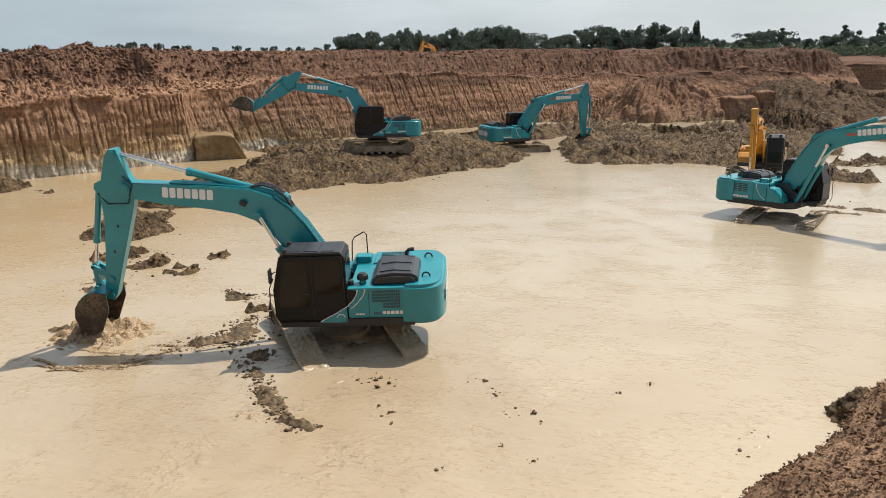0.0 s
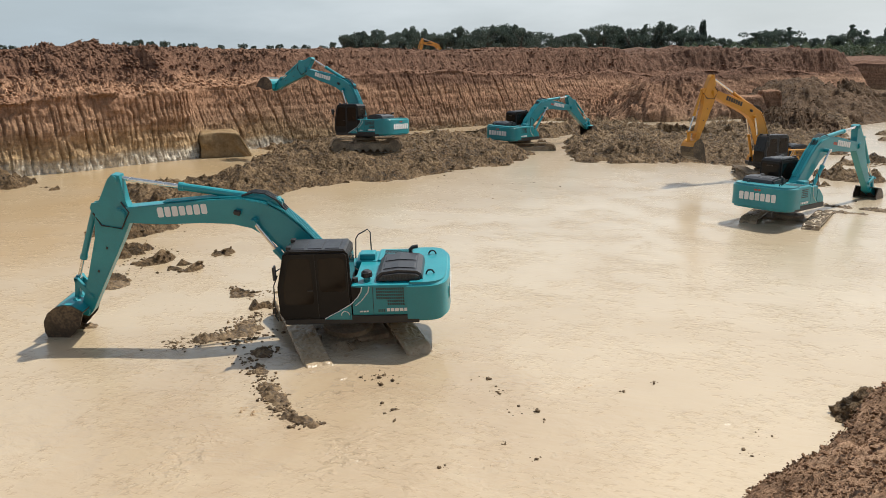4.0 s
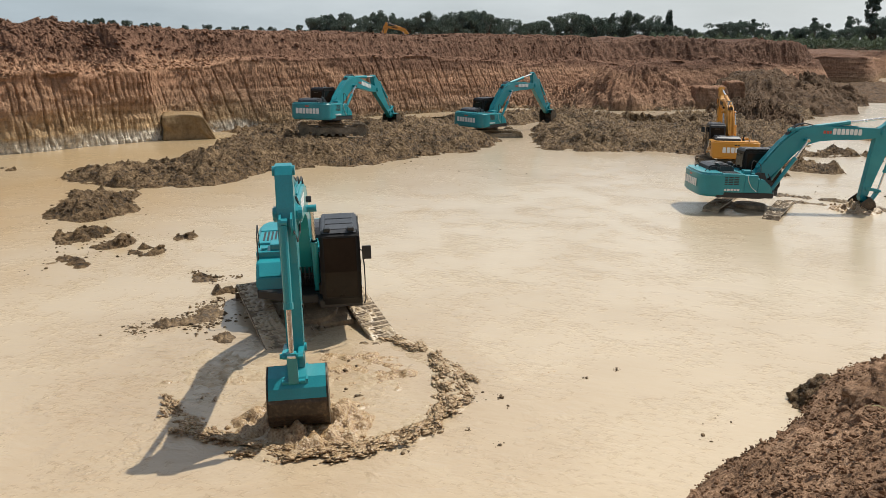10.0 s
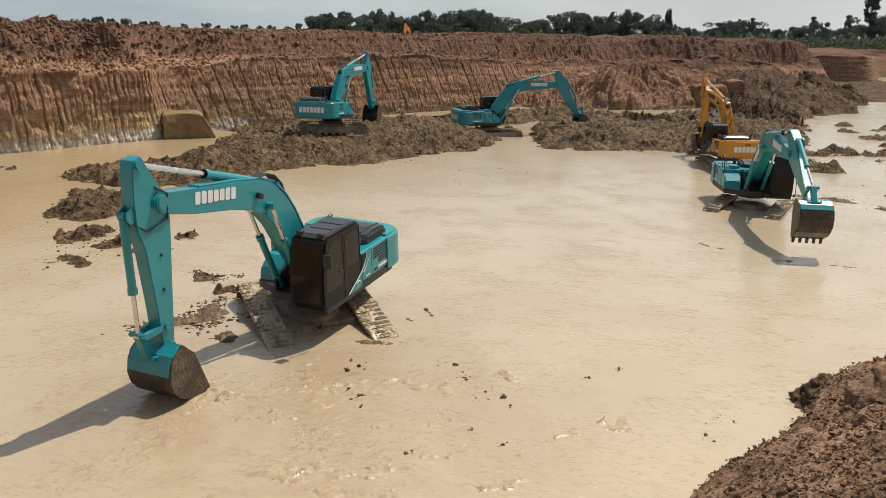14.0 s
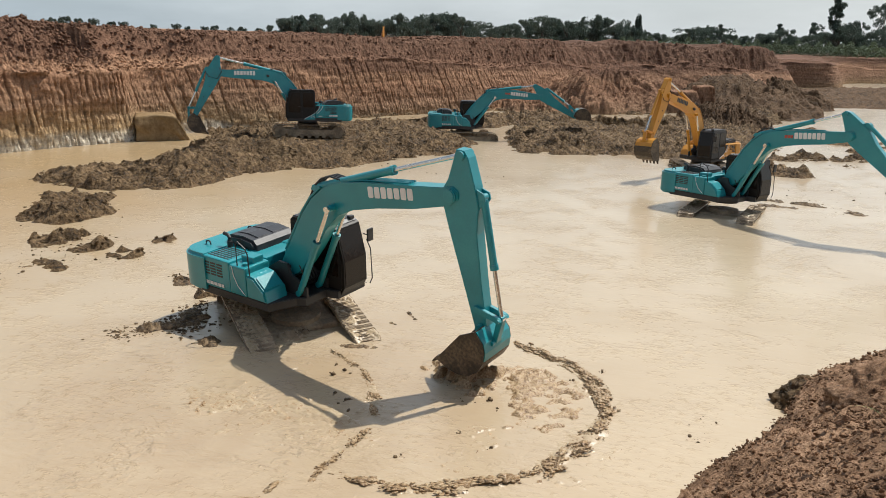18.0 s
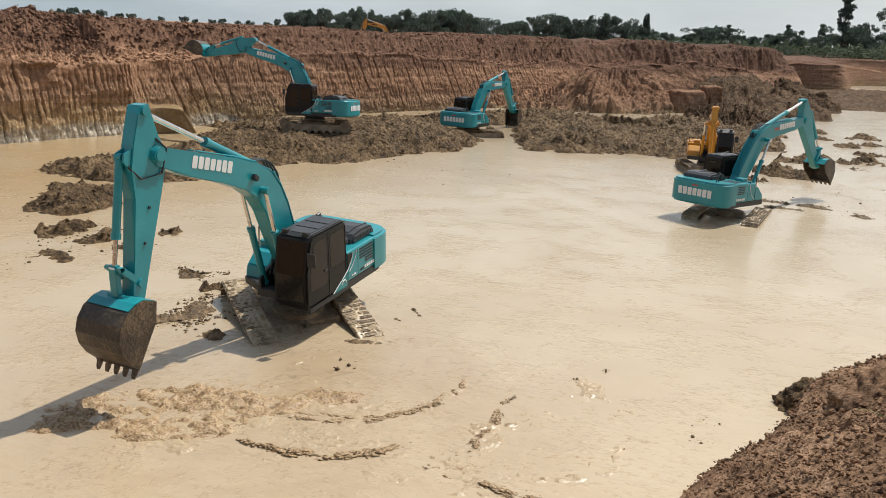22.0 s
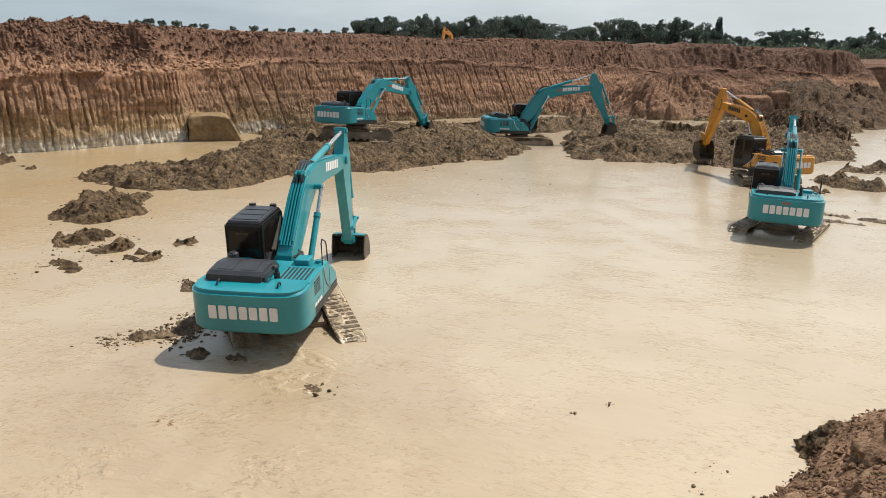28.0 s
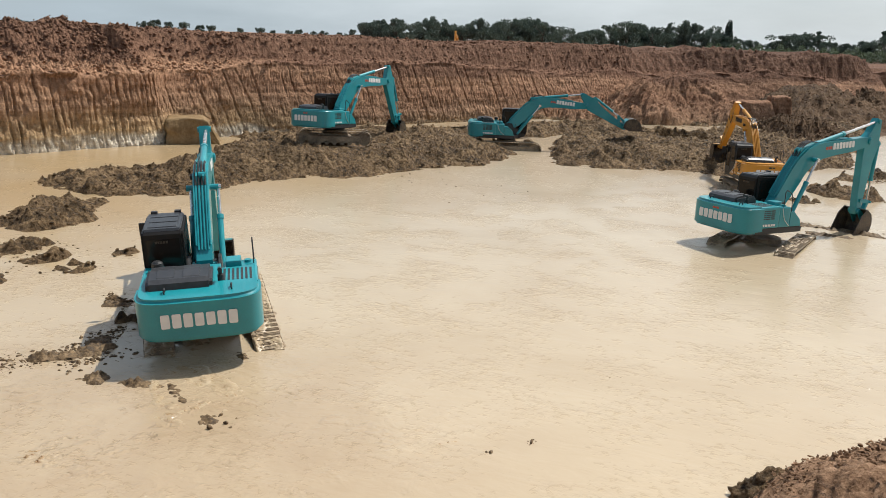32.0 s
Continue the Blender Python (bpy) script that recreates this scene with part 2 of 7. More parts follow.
def muddy_water(name):
    """Opaque milky water: ripples at three scales, patches of thin mud film, and churned water round the digging."""
    m = bpy.data.materials.new(name)
    m.use_nodes = True
    n, l = m.node_tree.nodes, m.node_tree.links
    b = n["Principled BSDF"]
    geo = n.new("ShaderNodeNewGeometry")

    def noise_of(scale, detail, vector, distortion=0.0, rough=0.5):
        t = n.new("ShaderNodeTexNoise")
        t.inputs["Scale"].default_value, t.inputs["Detail"].default_value = scale, detail
        t.inputs["Distortion"].default_value, t.inputs["Roughness"].default_value = distortion, rough
        l.new(vector, t.inputs["Vector"])
        return t.outputs["Fac"]

    def span(value, a, b_, c, d):
        r = n.new("ShaderNodeMapRange")
        for k, v in zip(("From Min", "From Max", "To Min", "To Max"), (a, b_, c, d)):
            r.inputs[k].default_value = v
        l.new(value, r.inputs["Value"])
        return r.outputs["Result"]

    def calc(op, a, b_):
        r = n.new("ShaderNodeMath")
        r.operation = op
        for k, v in enumerate((a, b_)):
            if isinstance(v, float):
                r.inputs[k].default_value = v
            else:
                l.new(v, r.inputs[k])
        return r.outputs["Value"]
    at_ = geo.outputs["Position"]

    def turned(angle, sx, sy):
        mp = n.new("ShaderNodeMapping")
        mp.inputs["Rotation"].default_value = (0, 0, radians(angle))
        mp.inputs["Scale"].default_value = (sx, sy, 1.0)
        l.new(at_, mp.inputs["Vector"])
        return mp.outputs["Vector"]
    way = turned(-17, 0.55, 1.7)
    skew = turned(18, 0.85, 1.1)
    dig = n.new("ShaderNodeVectorMath")
    dig.operation = "DISTANCE"
    dig.inputs[1].default_value = (-7.5, 13.0, 0)
    l.new(at_, dig.inputs[0])
    near_dig = span(dig.outputs["Value"], 4.0, 10.5, 1.0, 0.0)
    calm = span(dig.outputs["Value"], 9.0, 26.0, 1.0, 0.55)
    patch = calc("MULTIPLY", span(noise_of(0.33, 4.0, at_), 0.38, 0.62, 0.05, 1.0), near_dig)
    # folds of the thick skin: thin ledges that break off and start again
    skin = noise_of(0.55, 4.0, skew, 1.1, 0.55)
    wide = span(dig.outputs["Value"], 2.5, 7.5, 0.9, 0.04)
    gap = span(noise_of(0.7, 4.0, at_, 0.3, 0.6), 0.51, 0.62, 0.0, 1.0)
    broken = calc("MULTIPLY", span(noise_of(2.6, 3.0, at_, 0.0, 0.6), 0.42, 0.56, 0.0, 1.0), calc("MULTIPLY", gap, wide))
    fold = calc("MULTIPLY", calc("FRACT", calc("MULTIPLY", skin, 7.0), 0.0), broken)
    skin2 = noise_of(1.5, 4.0, skew, 1.4, 0.6)
    fold2 = calc("MULTIPLY", calc("FRACT", calc("MULTIPLY", skin2, 5.0), 0.0), calc("MULTIPLY", span(noise_of(0.6, 4.0, way, 0.3, 0.6), 0.53, 0.64, 0.0, 1.0), wide))
    ramp = n.new("ShaderNodeValToRGB")
    e = ramp.color_ramp.elements
    e[0].position, e[0].color = 0.30, (0.408, 0.308, 0.191, 1)
    e[1].position, e[1].color = 0.66, (0.505, 0.405, 0.277, 1)
    l.new(noise_of(0.11, 9.0, at_, 0.4, 0.6), ramp.inputs["Fac"])
    # shade of the folds, put into the colour as thin brown lines
    fold_shade = calc("MULTIPLY", calc("GREATER_THAN", calc("FRACT", calc("MULTIPLY", skin, 7.0), 0.0), 0.93), calc("MULTIPLY", broken, 0.22))
    mix = n.new("ShaderNodeMix")
    mix.data_type = "RGBA"
    mix.inputs["B"].default_value = (0.22, 0.13, 0.065, 1)
    l.new(fold_shade, mix.inputs["Factor"])
    # yellower water in the west: the wall's reflection put into the base colour
    place = n.new("ShaderNodeSeparateXYZ")
    l.new(at_, place.inputs["Vector"])
    wall_glow = calc("MULTIPLY", span(place.outputs["X"], -13.0, -23.0, 0.0, 0.75), span(noise_of(0.16, 4.0, at_, 0.4), 0.34, 0.56, 0.35, 1.0))
    tint = n.new("ShaderNodeMix")
    tint.data_type = "RGBA"
    tint.inputs["B"].default_value = (0.42, 0.285, 0.135, 1)
    l.new(wall_glow, tint.inputs["Factor"])
    l.new(ramp.outputs["Color"], tint.inputs["A"])
    l.new(tint.outputs["Result"], mix.inputs["A"])
    # browner, darker colour towards the digging, uneven with noise
    stirred = calc("MULTIPLY", span(dig.outputs["Value"], 3.0, 9.5, 0.62, 0.0), span(noise_of(0.4, 5.0, at_, 0.6, 0.6), 0.34, 0.62, 0.35, 1.0))
    brown = n.new("ShaderNodeMix")
    brown.data_type = "RGBA"
    brown.inputs["B"].default_value = (0.335, 0.235, 0.14, 1)
    l.new(stirred, brown.inputs["Factor"])
    l.new(mix.outputs["Result"], brown.inputs["A"])
    l.new(brown.outputs["Result"], b.inputs["Base Color"])
    b.inputs["IOR"].default_value = 1.33
    spark = calc("MULTIPLY", span(noise_of(0.5, 5.0, at_, 0.0, 0.7), 0.50, 0.70, 0.12, 1.9), calm)
    b1 = n.new("ShaderNodeBump")
    b1.inputs["Strength"].default_value, b1.inputs["Distance"].default_value = 0.30, 0.05
    l.new(calc("MULTIPLY", noise_of(1.5, 3.0, way, 0.6), calm), b1.inputs["Height"])
    b3 = n.new("ShaderNodeBump")
    b3.inputs["Strength"].default_value, b3.inputs["Distance"].default_value = 1.0, 0.14
    l.new(calc("ADD", calc("MULTIPLY", noise_of(2.3, 5.0, skew, 0.5, 0.58), calc("MULTIPLY", patch, 0.36)), calc("ADD", calc("MULTIPLY", fold, 0.26), calc("MULTIPLY", fold2, 0.10))), b3.inputs["Height"])
    b2 = n.new("ShaderNodeBump")
    b2.inputs["Strength"].default_value, b2.inputs["Distance"].default_value = 1.0, 0.03
    l.new(calc("MULTIPLY", noise_of(7.0, 3.0, skew, 0.0, 0.6), spark), b2.inputs["Height"])
    l.new(b3.outputs["Normal"], b2.inputs["Normal"])
    # scattered steep wavelets that catch the sun
    dots = span(noise_of(6.0, 2.0, skew, 0.0, 0.5), 0.57, 0.67, 0.0, 1.0)
    field = span(noise_of(0.5, 4.0, at_, 0.0, 0.6), 0.45, 0.58, 0.0, 1.0)
    b4 = n.new("ShaderNodeBump")
    b4.inputs["Strength"].default_value, b4.inputs["Distance"].default_value = 1.0, 0.15
    l.new(calc("MULTIPLY", noise_of(21.0, 2.0, at_), calc("MULTIPLY", dots, calc("MULTIPLY", field, calm))), b4.inputs["Height"])
    l.new(b2.outputs["Normal"], b4.inputs["Normal"])
    l.new(b1.outputs["Normal"], b3.inputs["Normal"])
    l.new(b3.outputs["Normal"], b.inputs["Normal"])
    b.inputs["Roughness"].default_value = 0.38
    b.inputs["Coat Weight"].default_value, b.inputs["Coat IOR"].default_value = 1.0, 1.36
    l.new(span(patch, 0.0, 1.0, 0.16, 0.2), b.inputs["Coat Roughness"])
    l.new(b4.outputs["Normal"], b.inputs["Coat Normal"])
    return m


EARTH = strata("cut_earth")
RED_SOIL = material("red_soil", [(0.36, 0.06, 0.033, 0.019), (0.5, 0.24, 0.138, 0.078), (0.66, 0.46, 0.295, 0.185)], 0.7, (0.75, 0.95), bump=1.0, bump_scale=9.0, spec=0.2, island=0.06, fine=0.65, relief=0.10)
MUDDY_STEEL = material("muddy_steel", [(0.3, 0.085, 0.062, 0.04), (0.46, 0.2, 0.148, 0.095), (0.62, 0.37, 0.285, 0.19)], 1.6, (0.45, 0.8), bump=0.6, bump_scale=12.0, island=0.06)
WATER = muddy_water("muddy_water")
# wide stops paint shade into the mud's hollows and light onto its tops
MUD = material("grey_mud", [(0.37, 0.024, 0.0145, 0.0066), (0.5, 0.145, 0.090, 0.043), (0.63, 0.33, 0.22, 0.118)], 0.8, (0.5, 0.9), bump=1.0, bump_scale=5.0, spec=0.22, fine=0.65, relief=0.34)
DARK_SOIL = material("dark_soil", [(0.38, 0.034, 0.02, 0.0105), (0.5, 0.092, 0.054, 0.028), (0.64, 0.15, 0.092, 0.052)], 0.25, (0.75, 0.95), bump=1.0, bump_scale=2.6, spec=0.2, fine=0.65, relief=0.25)
WETMUD = material("wet_mud", [(0.36, 0.15, 0.10, 0.056), (0.5, 0.30, 0.218, 0.132), (0.66, 0.43, 0.33, 0.215)], 1.2, (0.22, 0.5), bump=1.0, bump_scale=5.0, relief=0.09, fine=0.5)
CLAY = material("wet_clay", [(0.36, 0.04, 0.025, 0.013), (0.5, 0.115, 0.074, 0.038), (0.64, 0.235, 0.16, 0.088)], 3.0, (0.5, 0.8), bump=1.0, bump_scale=14.0, relief=0.04, fine=0.6, spec=0.25)
CUT_CLAY = material("cut_clay", [(0.34, 0.13, 0.08, 0.036), (0.5, 0.225, 0.15, 0.075), (0.66, 0.31, 0.222, 0.122)], 0.9, (0.6, 0.9), bump=1.0, bump_scale=5.0, spec=0.2, fine=0.5, relief=0.08)
FROTH = material("churned_water", [(0.36, 0.15, 0.08, 0.032), (0.5, 0.325, 0.21, 0.102), (0.66, 0.48, 0.365, 0.225)], 7.0, (0.25, 0.5), bump=1.0, bump_scale=22.0, relief=0.035, fine=0.6)
SKIN = material("folded_water", [(0.30, 0.31, 0.215, 0.125), (0.5, 0.385, 0.29, 0.18), (0.68, 0.44, 0.345, 0.23)], 1.6, (0.24, 0.45), bump=1.0, bump_scale=9.0, relief=0.03, fine=0.5)
TEAL = material("teal_paint", [(0.3, 0.008, 0.19, 0.222), (0.55, 0.012, 0.245, 0.28), (0.75, 0.028, 0.29, 0.312)], 1.2, (0.28, 0.48), bump=0.04, bump_scale=30.0, coat=0.35)
ORANGE = material("orange_paint", [(0.3, 0.50, 0.215, 0.02), (0.7, 0.60, 0.275, 0.03)], 1.2, (0.3, 0.5), bump=0.04, bump_scale=30.0, coat=0.1)
CABGREY = material("cab_grey_paint", [(0.3, 0.009, 0.008, 0.0075), (0.7, 0.019, 0.017, 0.0155)], 1.5, (0.35, 0.55), bump=0.05, bump_scale=30.0, spec=0.22)
HOOD = material("hood_plastic", [(0.3, 0.026, 0.027, 0.03), (0.7, 0.05, 0.051, 0.055)], 2.0, (0.3, 0.45), bump=0.0)
BLACK = material("black_plastic", [(0.3, 0.014, 0.014, 0.015), (0.7, 0.032, 0.032, 0.033)], 3.0, (0.35, 0.6), bump=0.1, bump_scale=40.0)
GLASS = material("tinted_glass", [(0.3, 0.009, 0.006, 0.0045), (0.7, 0.02, 0.014, 0.010)], 0.8, (0.06, 0.16), bump=0.0, spec=0.28)
STEEL = material("worn_steel", [(0.34, 0.032, 0.024, 0.017), (0.5, 0.066, 0.049, 0.034), (0.68, 0.2, 0.145, 0.09)], 2.2, (0.28, 0.6), metal=0.2, bump=0.5, bump_scale=14.0, fine=0.5)
CHROME = material("chrome_rod", [(0.3, 0.62, 0.60, 0.56), (0.7, 0.78, 0.76, 0.73)], 4.0, (0.12, 0.3), metal=0.9, bump=0.0)
RUBBER = material("black_hose", [(0.3, 0.012, 0.012, 0.013), (0.7, 0.03, 0.03, 0.03)], 6.0, (0.4, 0.6), bump=0.1)
WHITE = material("white_decal", [(0.3, 0.66, 0.66, 0.64), (0.7, 0.80, 0.80, 0.78)], 3.0, (0.35, 0.55), bump=0.0)
YELLOW = material("yellow_reflector", [(0.3, 0.62, 0.40, 0.03), (0.7, 0.75, 0.5, 0.05)], 3.0, (0.3, 0.5), bump=0.0)
RED = material("red_decal", [(0.3, 0.35, 0.05, 0.03), (0.7, 0.5, 0.09, 0.05)], 3.0, (0.35, 0.5), bump=0.0)
BARK = material("bark", [(0.3, 0.05, 0.04, 0.03), (0.7, 0.12, 0.10, 0.08)], 4.0, (0.8, 0.95), bump=0.5)
LEAF = material("dark_foliage", [(0.25, 0.035, 0.052, 0.047), (0.5, 0.066, 0.09, 0.075), (0.8, 0.115, 0.15, 0.11)], 0.5, (0.6, 0.9), bump=0.0, island=0.15)
FRESH = material("fresh_grass", [(0.3, 0.12, 0.26, 0.05), (0.7, 0.2, 0.38, 0.08)], 3.0, (0.4, 0.6), bump=0.0)
# thin leaves let the light through
leaf_nodes = LEAF.node_tree
through_leaf, blend = leaf_nodes.nodes.new("ShaderNodeBsdfTranslucent"), leaf_nodes.nodes.new("ShaderNodeMixShader")
through_leaf.inputs["Color"].default_value = (0.10, 0.14, 0.10, 1)
blend.inputs["Fac"].default_value = 0.22
surface = [n for n in leaf_nodes.nodes if n.type == "OUTPUT_MATERIAL"][0].inputs["Surface"]
leaf_nodes.links.new(surface.links[0].from_socket, blend.inputs[1])
leaf_nodes.links.new(through_leaf.outputs["BSDF"], blend.inputs[2])
leaf_nodes.links.new(blend.outputs["Shader"], surface)
PAINTED = material("white_sheet", [(0.3, 0.62, 0.62, 0.60), (0.7, 0.78, 0.78, 0.76)], 0.8, (0.4, 0.6), bump=0.1)
GRASS = material("far_grass", [(0.3, 0.045, 0.075, 0.035), (0.7, 0.075, 0.115, 0.05)], 0.3, (0.7, 0.9), bump=0.2, bump_scale=2.0, island=0.05)


# ---- helpers of this place ----
def part(name, bm, mat, parent=None, label="", smooth=False):
    """Links a bmesh as one mesh object under a thing or a part."""
    me = bpy.data.meshes.new(name)
    bmesh.ops.recalc_face_normals(bm, faces=bm.faces)
    bm.to_mesh(me)
    bm.free()
    me.materials.append(mat)
    if smooth:
        me.polygons.foreach_set("use_smooth", [True] * len(me.polygons))
    ob = new(name, me)
    ob.parent = parent
    if label:
        ob["label"] = label
    return ob


def sheet(name, verts, faces, mat, smooth=True):
    me = bpy.data.meshes.new(name)
    me.from_pydata(verts, [], faces)
    me.materials.append(mat)
    if smooth:
        me.polygons.foreach_set("use_smooth", [True] * len(me.polygons))
    me.update()
    return new(name, me)


def box(bm, x0, x1, y0, y1, z0, z1, bevel=0.03, seg=2):
    made = bmesh.ops.create_cube(bm, size=1, matrix=Matrix.LocRotScale(((x0 + x1) / 2, (y0 + y1) / 2, (z0 + z1) / 2), None, (x1 - x0, y1 - y0, z1 - z0)))
    if bevel:
        edges = list({e for v in made["verts"] for e in v.link_edges})
        bmesh.ops.bevel(bm, geom=edges, offset=bevel, segments=seg, affect="EDGES", profile=0.6)
    return bm


def prism(bm, outline, y0, y1, bevel=0.0):
    """A plate or box girder: an outline in x and z, from y0 to y1."""
    a = [bm.verts.new((x, y0, z)) for x, z in outline]
    b = [bm.verts.new((x, y1, z)) for x, z in outline]
    faces = [bm.faces.new(a), bm.faces.new(list(reversed(b)))]
    for k in range(len(a)):
        j = (k + 1) % len(a)
        faces.append(bm.faces.new((a[k], b[k], b[j], a[j])))
    bmesh.ops.recalc_face_normals(bm, faces=faces)
    if bevel:
        edges = list({e for f in faces[:2] for e in f.edges})
        bmesh.ops.bevel(bm, geom=edges, offset=bevel, segments=2, affect="EDGES")
    return bm


def slab(bm, outline, z0, z1, bevel=0.0):
    """An outline in x and y, from z0 up to z1."""
    a = [bm.verts.new((x, y, z0)) for x, y in outline]
    b = [bm.verts.new((x, y, z1)) for x, y in outline]
    faces = [bm.faces.new(a), bm.faces.new(list(reversed(b)))]
    for k in range(len(a)):
        j = (k + 1) % len(a)
        faces.append(bm.faces.new((a[k], b[k], b[j], a[j])))
    bmesh.ops.recalc_face_normals(bm, faces=faces)
    if bevel:
        edges = list({e for f in faces[:2] for e in f.edges})
        bmesh.ops.bevel(bm, geom=edges, offset=bevel, segments=3, affect="EDGES")
    return bm


def rod(bm, p, q, r, sides=12, r2=None):
    p, q = Vector(p), Vector(q)
    d = q - p
    m = Matrix.Translation((p + q) / 2) @ d.to_track_quat("Z", "Y").to_matrix().to_4x4()
    bmesh.ops.create_cone(bm, cap_ends=True, segments=sides, radius1=r, radius2=r if r2 is None else r2, depth=d.length, matrix=m)
    return bm


def pipe(bm, points, r, sides=7):
    """A bent tube along points."""
    pts = [Vector(p) for p in points]
    rings = []
    for k, p in enumerate(pts):
        d = (pts[min(k + 1, len(pts) - 1)] - pts[max(k - 1, 0)]).normalized()
        q = d.to_track_quat("Z", "Y")
        rings.append([bm.verts.new(p + q @ Vector((r * math.cos(a * math.tau / sides), r * math.sin(a * math.tau / sides), 0))) for a in range(sides)])
    for a, b in zip(rings, rings[1:]):
        for k in range(sides):
            j = (k + 1) % sides
            bm.faces.new((a[k], a[j], b[j], b[k]))
    bm.faces.new(rings[0])
    bm.faces.new(list(reversed(rings[-1])))
    return bm


def lattice(x, y, seed):
    v = np.sin(x * 127.1 + y * 311.7 + seed * 74.7) * 43758.5453
    return v - np.floor(v)


def vnoise(x, y, seed=0):
    """Smooth value noise on a unit lattice, -1 to 1."""
    xi, yi = np.floor(x), np.floor(y)
    u, v = x - xi, y - yi
    u, v = u * u * (3 - 2 * u), v * v * (3 - 2 * v)
    a, b = lattice(xi, yi, seed), lattice(xi + 1, yi, seed)
    c, d = lattice(xi, yi + 1, seed), lattice(xi + 1, yi + 1, seed)
    return 2 * (a * (1 - u) * (1 - v) + b * u * (1 - v) + c * (1 - u) * v + d * u * v) - 1


def fbm(x, y, seed=0, octaves=4, gain=0.5):
    total, amp, f = 0, 1.0, 1.0
    for k in range(octaves):
        total = total + amp * vnoise(x * f + 17.3 * k, y * f - 9.1 * k, seed + k)
        amp, f = amp * gain, f * 2.03
    return total


def inside(x, y, poly):
    """Signed distance to a polygon: above 0 inside it."""
    best, flag = np.full(x.shape, 1e9), np.zeros(x.shape, bool)
    for (ax, ay), (bx, by) in zip(poly, poly[1:] + poly[:1]):
        dx, dy = bx - ax, by - ay
        t = np.clip(((x - ax) * dx + (y - ay) * dy) / (dx * dx + dy * dy), 0, 1)
        best = np.minimum(best, np.hypot(x - ax - t * dx, y - ay - t * dy))
        cross = ((ay > y) != (by > y)) & (x < (bx - ax) * (y - ay) / (by - ay + 1e-12) + ax)
        flag ^= cross
    return np.where(flag, best, -best)


